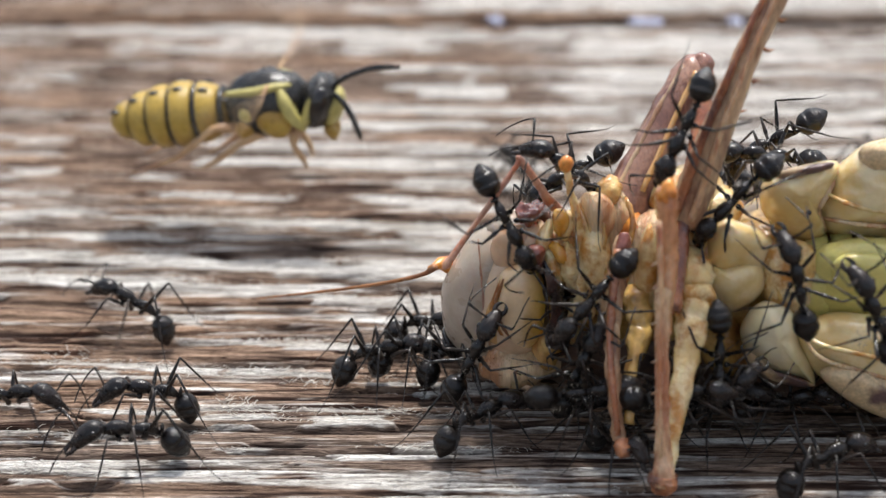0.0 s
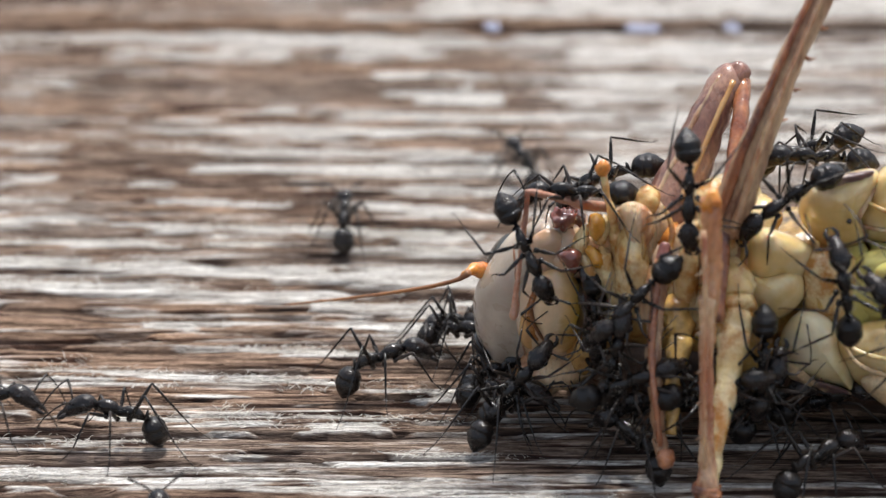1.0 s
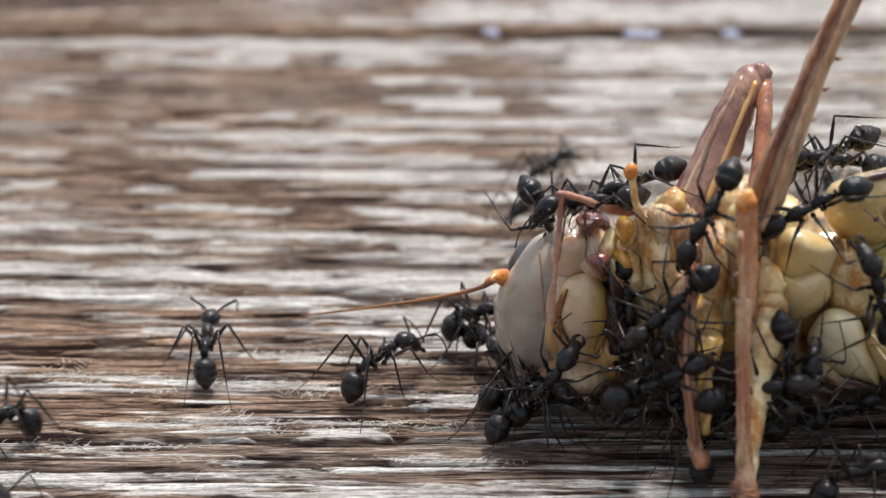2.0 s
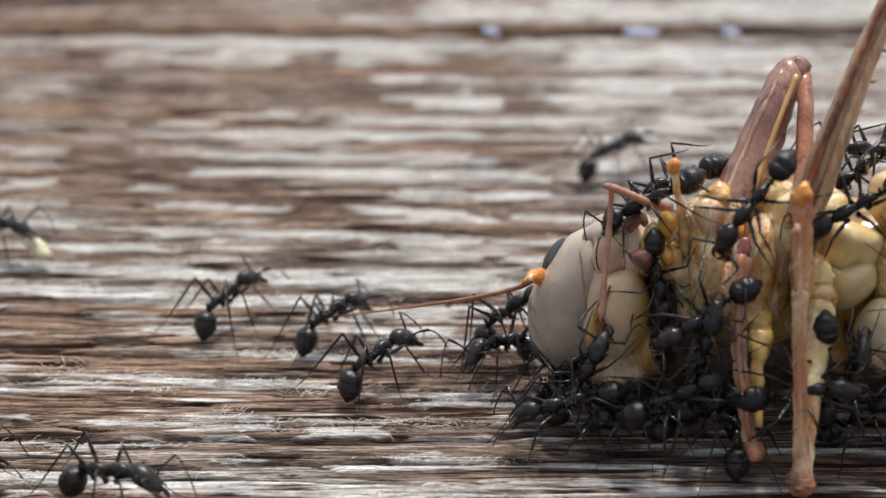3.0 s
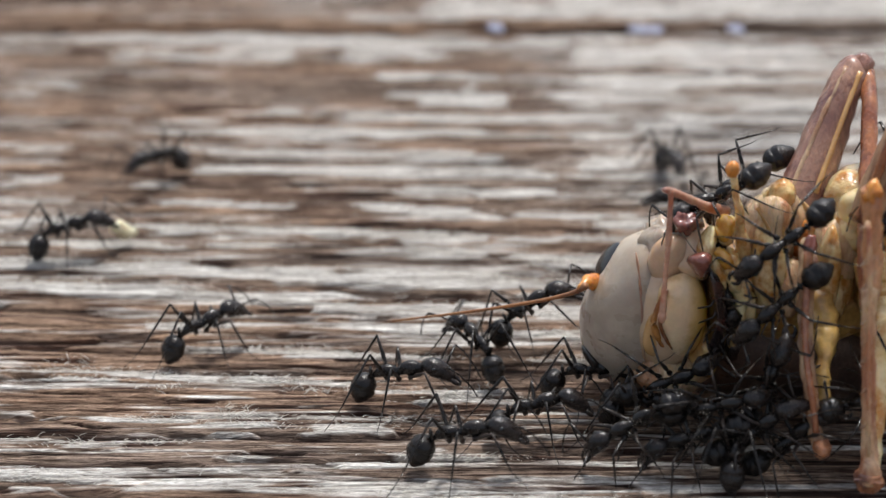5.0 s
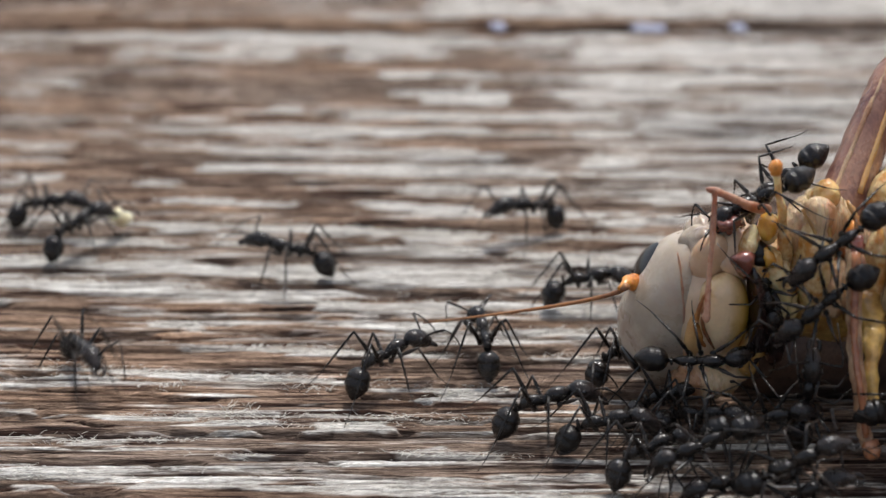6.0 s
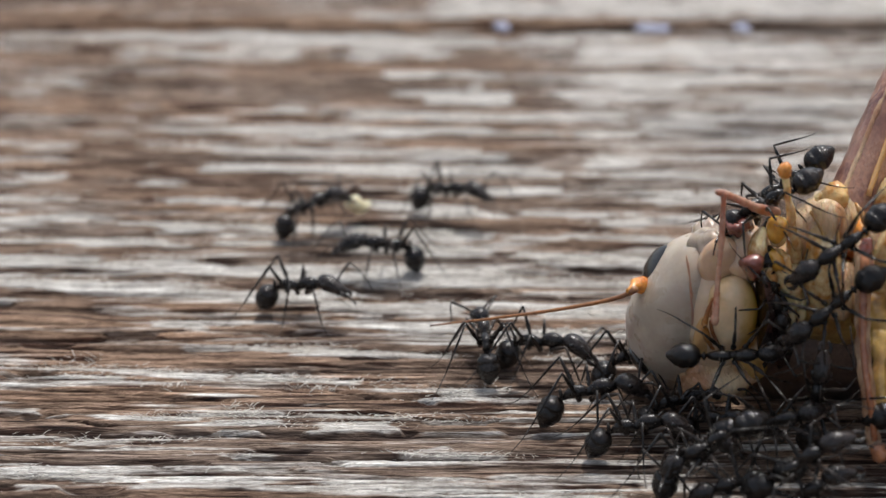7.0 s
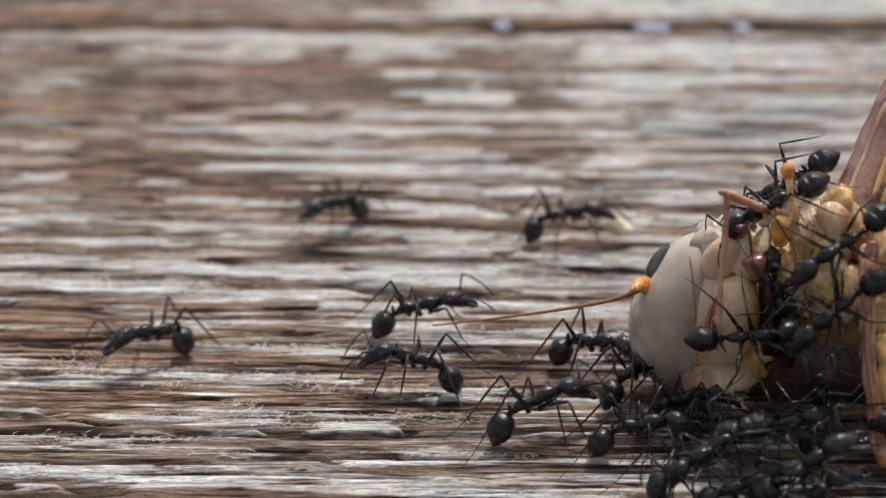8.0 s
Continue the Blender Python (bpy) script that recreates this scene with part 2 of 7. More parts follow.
# ---- mesh tools, in millimetres ----
def part(name, bm, mat, parent=None, label="", smooth=True):
    """One mesh object out of a bmesh in millimetres."""
    bm.transform(Matrix.Scale(MM, 4))
    bmesh.ops.recalc_face_normals(bm, faces=bm.faces[:])
    me = bpy.data.meshes.new(name)
    bm.to_mesh(me)
    bm.free()
    me.materials.append(mat)
    if smooth:
        me.shade_smooth()
    ob = new(name, me)
    if parent:
        ob.parent = parent
    if label:
        ob["label"] = label
    return ob


def pivot(ob, at):
    """Move the origin of a part to the point at (millimetres) without moving its mesh."""
    at = Vector(at) * MM
    ob.data.transform(Matrix.Translation(-at))
    ob.location = ob.location + at
    return ob


def curve_through(points, per=4):
    """Catmull-Rom points through tuples of any length."""
    p = [np.array(q, float) for q in points]
    p = [2 * p[0] - p[1]] + p + [2 * p[-1] - p[-2]]
    out = []
    for k in range(1, len(p) - 2):
        for j in range(per):
            t = j / per
            a, b, c, d = p[k - 1:k + 3]
            out.append(0.5 * (2 * b + (c - a) * t + (2 * a - 5 * b + 4 * c - d) * t * t + (3 * b - a - 3 * c + d) * t ** 3))
    return out + [p[-2]]


def uneven(q, size):
    return noise.noise(q / size) + 0.5 * noise.noise(q * (2.4 / size)) + 0.25 * noise.noise(q * (5.3 / size))


def tube(rows, seg=10, flat=1.0, per=4, up=(0, 0, 1), bm=None, rough=0.0, size=0.6):
    """A closed tapered tube through rows (x, y, z, radius); flat widens it across the up direction."""
    bm = bm or bmesh.new()
    pts = curve_through(rows, per) if per > 1 else [np.array(r, float) for r in rows]
    rings = []
    up = Vector(up)
    for k, p in enumerate(pts):
        a, b = pts[max(k - 1, 0)], pts[min(k + 1, len(pts) - 1)]
        d = Vector([float(q) for q in (b - a)[:3]]).normalized()
        side = d.cross(up)
        if side.length < 1e-3:
            side = d.cross(Vector((0, 1, 0.1)))
        side.normalize()
        nrm = side.cross(d)
        c, r = Vector([float(q) for q in p[:3]]), float(max(abs(p[3]), 0.004))
        ring = []
        for i in range(seg):
            way = math.cos(i * 2 * math.pi / seg) * side * flat + math.sin(i * 2 * math.pi / seg) * nrm
            q = c + r * way
            if rough:
                q += way * rough * uneven(q, size)
            ring.append(bm.verts.new(q))
        rings.append(ring)
    for q, r in zip(rings, rings[1:]):
        for i in range(seg):
            bm.faces.new((q[i], q[(i + 1) % seg], r[(i + 1) % seg], r[i]))
    bm.faces.new(rings[0][::-1])
    bm.faces.new(rings[-1])
    return bm


def blob(c, r, turn=(0, 0, 0), seg=20, rough=0.0, size=1.0, bm=None, power=1.0):
    """An uneven ellipsoid; rough is the height of its bumps, size their spacing."""
    tmp = bmesh.new()
    bmesh.ops.create_uvsphere(tmp, u_segments=seg, v_segments=max(6, seg * 2 // 3), radius=1.0)
    rot = Euler([radians(a) for a in turn]).to_matrix()
    for v in tmp.verts:
        p = Vector(v.co)
        if power != 1.0:
            p = Vector([math.copysign(abs(q) ** power, q) for q in p])
        q = rot @ Vector((p.x * r[0], p.y * r[1], p.z * r[2])) + Vector(c)
        if rough:
            q += (rot @ p.normalized()) * rough * uneven(q, size)
        v.co = q
    if bm is None:
        return tmp
    me = bpy.data.meshes.new("join")
    tmp.to_mesh(me)
    tmp.free()
    bm.from_mesh(me)
    bpy.data.meshes.remove(me)
    return bm


def thing(name, label, category, group=""):
    ob = new(name)
    ob.empty_display_size = 0.003
    return tagged(ob, label, category, group)


# ---- the boards ----
def lattice(seed):
    g = np.random.RandomState(seed).rand(257, 257)
    g[256], g[:, 256] = g[0], g[:, 0]
    return g


def vnoise(x, y, seed):
    """Smooth value noise, 0 to 1, on arrays."""
    g = lattice(seed)
    xi, yi = np.floor(x).astype(int), np.floor(y).astype(int)
    fx, fy = x - xi, y - yi
    fx, fy = fx * fx * (3 - 2 * fx), fy * fy * (3 - 2 * fy)
    xi, yi = xi % 256, yi % 256
    a = g[xi, yi] * (1 - fx) + g[xi + 1, yi] * fx
    b = g[xi, yi + 1] * (1 - fx) + g[xi + 1, yi + 1] * fx
    return a * (1 - fy) + b * fy


STREAKS = []                         # bleached fibre bundles of the board
FISSURES = []                        # open checks between them, with shadow edges below streaks put in as dark colour


def streak(x0, y0, x1, y1, width, strength=1.0):
    """A bleached, slightly raised bundle of fibres from (x0, y0) to (x1, y1)."""
    STREAKS.append((x0, y0, x1, y1, width, strength))


def fissure(x0, y0, x1, y1, width, strength=1.0):
    """A dark open check along the grain; some are a streak's shadow edge, coloured in."""
    FISSURES.append((x0, y0, x1, y1, width, strength))


streak(-35.4, 38.7, 3.6, 38.3, 2.39, 1.10)
streak(-4.3, 37.5, 9.6, 37.3, 1.84, 0.80)
streak(-7.9, 37.2, -1.4, 37.0, 3.14, 1.00)
streak(-23.3, 37.1, -19.8, 36.9, 2.62, 0.70)
streak(29.3, 37.1, 35.8, 36.9, 2.09, 0.75)
streak(-17.5, 36.4, -11.8, 36.2, 3.37, 0.90)
streak(-35.0, 36.3, -28.4, 36.1, 1.56, 0.80)
streak(16.5, 36.0, 29.0, 35.6, 4.38, 1.10)
streak(9.5, 35.7, 16.4, 35.5, 3.35, 1.05)
streak(5.1, 34.8, 9.0, 35.0, 1.02, 0.70)
streak(-2.2, 34.8, 0.4, 34.8, 1.28, 0.90)
streak(-25.6, 34.7, -23.2, 34.7, 2.04, 0.90)
streak(30.1, 34.1, 35.2, 33.8, 1.26, 0.70)
streak(-18.5, 33.8, -11.2, 33.9, 1.26, 0.65)
streak(17.9, 33.0, 21.6, 31.8, 2.48, 0.60)
streak(22.6, 32.8, 29.0, 32.8, 1.74, 1.05)
streak(-34.2, 32.2, -30.7, 32.0, 1.49, 0.55)
streak(-30.0, 31.8, -24.6, 31.3, 1.23, 0.55)
streak(-17.0, 31.6, -14.5, 31.5, 0.98, 0.40)
streak(-24.3, 31.5, -20.4, 31.3, 1.23, 0.85)
streak(-4.9, 31.0, 4.2, 30.5, 1.22, 0.50)
streak(-8.9, 30.9, -6.8, 30.9, 0.98, 0.45)
streak(4.2, 30.3, 9.2, 30.0, 1.09, 0.75)
streak(-5.1, 30.3, 4.2, 30.2, 1.33, 1.10)
streak(9.6, 30.0, 21.4, 29.6, 1.68, 1.10)
streak(21.4, 29.6, 34.3, 29.4, 1.08, 0.95)
streak(1.2, 28.4, 2.1, 28.3, 1.18, 0.80)
streak(12.0, 28.3, 17.0, 28.1, 1.65, 1.10)
streak(-26.4, 27.6, -25.3, 27.2, 1.41, 0.40)
streak(-32.8, 27.2, -29.6, 27.0, 1.87, 1.15)
streak(-18.6, 27.0, -16.1, 26.8, 0.93, 0.45)
streak(-4.6, 26.9, 3.7, 26.2, 1.04, 0.90)
streak(7.6, 26.0, 17.2, 25.8, 1.61, 1.10)
streak(-2.3, 26.0, 4.3, 25.9, 1.95, 1.05)
streak(18.4, 25.5, 31.2, 25.2, 1.26, 1.05)
streak(8.5, 24.6, 11.4, 24.6, 0.68, 0.70)
streak(20.7, 24.2, 27.2, 24.2, 0.90, 0.70)
streak(-24.0, 23.7, -21.1, 23.6, 0.78, 0.65)
streak(-13.0, 23.5, -10.6, 23.4, 1.01, 0.95)
streak(-9.7, 23.4, -8.1, 23.2, 0.89, 0.50)
streak(-15.8, 22.9, -13.3, 22.8, 0.67, 0.50)
streak(-6.9, 22.3, -4.4, 22.1, 0.99, 0.85)
streak(-5.5, 22.0, 12.4, 21.8, 1.42, 1.10)
streak(15.6, 22.0, 32.7, 21.4, 1.75, 1.15)
streak(-9.3, 22.0, -7.3, 22.0, 0.66, 0.40)
streak(-2.0, 21.9, 4.7, 21.7, 0.88, 0.95)
streak(25.8, 20.5, 30.1, 20.5, 0.86, 0.90)
streak(13.1, 20.5, 19.0, 20.3, 1.29, 1.10)
streak(-33.4, 20.3, -26.6, 20.3, 1.18, 1.00)
streak(-25.4, 20.3, -19.5, 20.1, 0.86, 0.65)
streak(-16.4, 19.6, 2.9, 19.2, 1.27, 1.10)
streak(1.9, 19.0, 7.8, 18.8, 0.74, 0.95)
streak(8.6, 18.7, 13.7, 18.5, 0.84, 1.05)
streak(-0.0, 18.7, 1.9, 18.5, 0.63, 0.70)
streak(-5.5, 18.7, -2.0, 18.5, 0.84, 0.90)
streak(13.7, 18.5, 31.2, 18.0, 1.05, 1.10)
streak(-10.6, 18.2, -6.7, 18.2, 1.26, 0.90)
streak(17.5, 17.3, 24.0, 16.9, 1.03, 1.05)
streak(-32.7, 16.9, -25.6, 16.5, 1.44, 0.95)
streak(-22.1, 16.5, -14.7, 16.3, 1.13, 0.85)
streak(19.3, 16.3, 21.6, 16.2, 0.51, 0.90)
streak(-16.3, 15.9, 1.6, 15.3, 1.42, 1.00)
streak(9.9, 14.7, 21.8, 14.5, 0.80, 1.00)
streak(-15.4, 14.7, 4.0, 14.6, 0.60, 0.60)
streak(22.1, 14.3, 30.5, 14.1, 1.19, 1.10)
streak(-32.1, 14.0, -25.6, 14.1, 1.09, 0.90)
streak(9.1, 13.7, 12.6, 14.1, 1.98, 1.10)
streak(20.8, 13.1, 23.5, 13.3, 1.18, 1.10)
streak(-20.3, 12.7, -19.7, 12.5, 0.58, 0.80)
streak(-16.7, 12.6, 2.6, 11.7, 1.26, 1.05)
streak(-4.3, 12.3, 7.1, 11.5, 1.35, 1.00)
streak(7.5, 11.8, 9.7, 11.3, 0.77, 0.70)
streak(-6.8, 11.6, 2.8, 11.5, 0.77, 0.90)
streak(10.9, 11.5, 14.6, 11.3, 0.96, 0.95)
streak(14.6, 11.3, 18.6, 10.6, 0.76, 0.80)
streak(-28.8, 10.8, -25.1, 10.9, 1.24, 1.05)
streak(-20.5, 10.1, -17.5, 9.9, 1.13, 1.10)
streak(-11.2, 9.8, -8.9, 9.3, 0.56, 0.70)
streak(-8.5, 9.3, 2.9, 9.2, 0.56, 0.65)
streak(-2.9, 9.1, 1.8, 8.8, 1.11, 1.00)
streak(11.4, 8.5, 15.8, 8.3, 0.74, 0.90)
streak(7.3, 8.5, 11.4, 8.3, 0.37, 0.80)
streak(1.8, 8.5, 7.3, 8.7, 0.92, 1.00)
streak(-3.7, 8.4, 1.4, 8.2, 0.74, 0.60)
streak(16.5, 8.1, 19.8, 8.0, 0.46, 0.80)
streak(-30.8, 7.7, -24.2, 7.5, 0.73, 1.00)
streak(12.7, 7.2, 17.3, 7.6, 1.18, 1.15)
streak(-19.0, 7.2, -9.8, 6.2, 0.63, 1.05)
streak(-30.7, 7.1, -25.5, 7.0, 0.45, 0.90)
streak(-5.8, 6.3, -2.5, 6.0, 0.80, 0.90)
streak(3.6, 5.4, 10.4, 4.9, 0.88, 0.85)
streak(-1.8, 5.6, 3.6, 5.0, 0.88, 1.00)
streak(10.4, 5.3, 12.2, 5.2, 0.53, 0.90)
streak(-2.9, 5.3, 2.1, 5.1, 0.79, 1.00)
streak(13.6, 4.5, 16.1, 4.2, 0.87, 1.00)
streak(-25.1, 4.4, -23.1, 4.4, 0.26, 0.80)
streak(9.2, 3.6, 12.1, 3.5, 0.86, 1.05)
streak(-29.9, 3.4, -26.1, 3.3, 0.26, 0.90)
streak(-20.8, 3.3, -16.0, 3.4, 0.43, 0.95)
streak(-16.3, 3.1, 1.2, 1.6, 0.76, 1.10)
streak(-9.2, 2.7, 2.7, 1.5, 0.85, 0.80)
streak(-18.7, 2.5, -13.5, 2.9, 0.77, 1.05)
streak(7.0, 1.8, 14.0, 1.1, 0.75, 0.90)
streak(-3.1, 1.6, 2.8, 1.6, 1.01, 1.05)
streak(2.8, 1.4, 7.0, 1.1, 0.67, 0.70)
streak(-29.4, 0.9, -22.0, 0.8, 0.42, 0.90)
streak(-22.0, 0.7, -17.8, 0.5, 0.50, 1.00)
streak(-14.6, 0.4, -11.1, 0.2, 0.41, 0.80)
streak(-23.3, 0.1, -20.2, -0.0, 0.49, 0.80)
streak(-17.7, -0.0, -16.3, 0.0, 0.49, 0.80)
streak(-4.9, -0.3, 0.4, -0.3, 0.33, 0.95)
streak(-3.3, -0.7, 1.4, -0.7, 0.57, 0.90)
streak(-6.6, -0.7, 2.4, -0.7, 0.49, 0.70)
streak(3.8, -1.2, 13.3, -2.0, 0.88, 1.10)
streak(-28.8, -2.1, -10.2, -3.5, 1.26, 1.10)
streak(5.1, -2.3, 9.9, -2.5, 0.71, 0.85)
streak(10.2, -2.6, 13.2, -2.9, 0.63, 0.70)
streak(-10.8, -3.7, 3.3, -4.7, 1.55, 1.10)
streak(2.7, -4.7, 11.3, -5.5, 0.92, 1.00)
streak(-28.2, -4.9, -16.0, -6.1, 1.52, 1.05)
streak(-16.0, -6.6, -7.3, -7.1, 1.34, 1.00)
streak(1.0, -7.9, 10.8, -8.2, 0.75, 0.90)
streak(-7.9, -7.9, 1.0, -8.5, 1.11, 1.00)
streak(-20.6, -8.5, -14.7, -9.2, 0.74, 0.55)
streak(5.2, -9.0, 10.7, -9.3, 0.73, 1.05)
streak(-6.4, -10.1, 0.9, -10.9, 1.08, 0.65)
streak(-17.1, -10.5, -13.9, -10.8, 1.07, 0.90)
streak(-9.6, -11.2, -0.6, -12.1, 0.59, 0.50)
streak(3.2, -11.3, 11.5, -11.7, 0.59, 0.85)
streak(-19.8, -12.0, -16.9, -12.0, 0.41, 0.50)
streak(-15.2, -13.1, -8.2, -13.5, 0.57, 0.60)
streak(-12.0, -13.3, -5.1, -13.5, 0.40, 0.85)
streak(-9.4, -13.9, 1.0, -14.3, 0.79, 0.75)
streak(-4.4, -13.9, 0.6, -14.0, 0.28, 0.80)
streak(-15.1, -14.0, -13.5, -14.0, 0.34, 0.55)
streak(4.9, -14.6, 8.0, -14.8, 0.34, 1.05)
streak(-26.0, -15.6, -17.9, -16.1, 0.38, 1.00)
streak(-18.5, -16.1, -11.7, -17.0, 0.77, 1.00)
streak(-22.1, -16.7, -17.7, -17.2, 0.38, 0.95)
streak(-11.7, -16.9, -4.9, -17.3, 0.86, 1.05)
streak(-25.7, -17.2, -22.0, -17.0, 0.21, 0.70)
streak(-4.9, -17.7, -0.1, -18.0, 0.42, 0.80)
streak(-1.2, -18.7, 4.1, -19.2, 0.83, 0.80)
streak(-3.7, -18.9, 0.5, -19.2, 0.31, 0.70)
streak(4.1, -19.1, 9.5, -19.2, 0.63, 0.60)
streak(-25.0, -20.3, -21.1, -20.5, 0.71, 0.70)
streak(-14.3, -20.3, -8.3, -20.9, 0.51, 0.60)
streak(-21.4, -20.9, -17.2, -21.1, 0.20, 0.70)
streak(-8.3, -20.9, -3.9, -21.1, 0.26, 0.70)
streak(-11.9, -21.1, 1.9, -21.3, 0.31, 0.80)
streak(-18.6, -21.2, -13.3, -21.3, 0.35, 1.00)
streak(-16.6, -21.3, -15.7, -21.3, 0.40, 0.90)
streak(-12.7, -21.6, -8.9, -21.8, 0.40, 0.80)
streak(-7.3, -22.2, -3.0, -22.0, 0.89, 1.10)
streak(-1.5, -22.4, 2.6, -22.4, 0.20, 0.60)
streak(13.7, -22.4, 22.9, -22.5, 0.39, 0.50)
streak(-24.5, -22.8, -19.5, -23.2, 0.59, 0.90)
streak(-22.6, -23.5, -20.3, -23.6, 0.14, 0.60)
streak(-16.0, -23.6, -14.0, -23.4, 0.29, 0.80)
streak(-19.7, -23.9, -16.2, -23.6, 0.58, 1.05)
streak(-9.0, -23.9, -7.8, -23.9, 0.24, 0.70)
streak(12.0, -24.1, 22.6, -24.0, 0.38, 0.60)
streak(-11.0, -24.4, -4.1, -24.6, 0.24, 0.50)
streak(-2.4, -24.6, -0.1, -24.4, 0.29, 0.60)
streak(-11.8, -25.0, -9.2, -25.2, 0.33, 0.80)
streak(-2.9, -25.1, 3.4, -25.3, 0.56, 0.80)
streak(-9.2, -25.5, -5.2, -25.8, 0.19, 0.60)
streak(3.3, -25.6, 14.1, -25.9, 0.56, 0.45)
streak(-4.0, -25.9, 0.5, -25.4, 0.47, 0.70)
streak(1.9, -26.6, 11.7, -26.9, 0.55, 0.50)
streak(-23.7, -26.6, -14.9, -27.1, 0.82, 1.10)
streak(-15.4, -27.5, 0.0, -28.2, 0.99, 1.10)
streak(-7.9, -27.8, 0.0, -28.7, 0.63, 1.10)
streak(8.9, -27.8, 21.9, -27.7, 0.54, 0.70)
streak(-21.8, -28.0, -19.0, -28.1, 0.36, 0.70)
streak(-0.1, -28.5, 8.8, -28.7, 0.44, 0.80)
fissure(8.5, 31.7, 16.9, 31.3, 0.74, 0.30)
fissure(22.4, 30.9, 32.4, 30.7, 0.61, 0.50)
fissure(23.4, 23.0, 26.2, 22.9, 0.33, 0.80)
fissure(19.0, 19.8, 24.5, 19.7, 0.53, 0.50)
fissure(-13.8, 14.5, -6.9, 14.2, 0.50, 0.40)
fissure(-30.1, 11.8, -26.0, 11.6, 0.48, 0.50)
fissure(14.9, 10.2, 18.5, 9.5, 0.47, 0.50)
fissure(-10.9, 6.7, -8.7, 6.2, 0.36, 0.80)
fissure(-9.3, 3.7, -7.1, 3.8, 0.26, 0.80)
fissure(-6.4, 3.2, -3.9, 2.9, 0.26, 0.80)
fissure(-9.2, 2.0, -0.7, 0.7, 0.42, 0.50)
fissure(-28.9, -1.4, -25.4, -1.5, 0.32, 1.00)
fissure(1.4, -1.9, 3.7, -2.2, 0.40, 0.60)
fissure(2.7, -1.9, 10.2, -3.3, 0.47, 0.60)
fissure(-10.3, -2.1, -5.5, -2.4, 0.32, 0.60)
fissure(-25.8, -3.4, -23.3, -4.3, 0.78, 0.60)
fissure(-21.3, -3.9, -16.2, -4.3, 0.77, 0.60)
fissure(-16.2, -4.3, -12.2, -4.7, 0.62, 0.50)
fissure(-8.3, -5.7, 1.6, -6.6, 0.60, 0.90)
fissure(1.7, -6.0, 5.3, -6.1, 0.38, 0.80)
fissure(5.3, -7.1, 9.9, -6.4, 0.37, 0.40)
fissure(-7.8, -8.7, -1.9, -9.4, 0.22, 0.70)
fissure(-24.3, -18.0, -16.4, -18.5, 0.25, 0.80)
fissure(-16.1, -18.2, -13.6, -18.4, 0.19, 0.80)
fissure(-6.7, -18.2, -0.1, -19.5, 0.25, 0.90)
fissure(-17.6, -18.5, -11.5, -19.3, 0.25, 0.90)
fissure(-23.6, -21.3, -15.9, -22.0, 0.24, 1.00)
fissure(2.0, -22.2, 6.4, -22.4, 0.23, 0.70)
fissure(-15.5, -22.4, -8.8, -22.8, 0.23, 0.90)
fissure(-0.6, -22.7, 6.3, -23.1, 0.29, 0.70)
fissure(-7.9, -23.6, -4.7, -23.9, 0.17, 0.80)
fissure(-23.0, -24.7, -18.9, -24.8, 0.22, 0.80)
fissure(-11.5, -25.1, -5.0, -25.7, 0.33, 1.00)
fissure(-15.3, -26.2, -13.3, -26.4, 0.22, 0.80)
fissure(-4.0, -27.1, -0.6, -27.5, 0.21, 0.90)
FAR_STREAKS = [(-0.98, 46.20, 37.33, 47.26, 4.36, 0.95), (-27.47, 44.63, 4.53, 45.36, 2.00, 0.60), (-38.86, 46.59, -23.15, 46.67, 1.75, 0.50)]


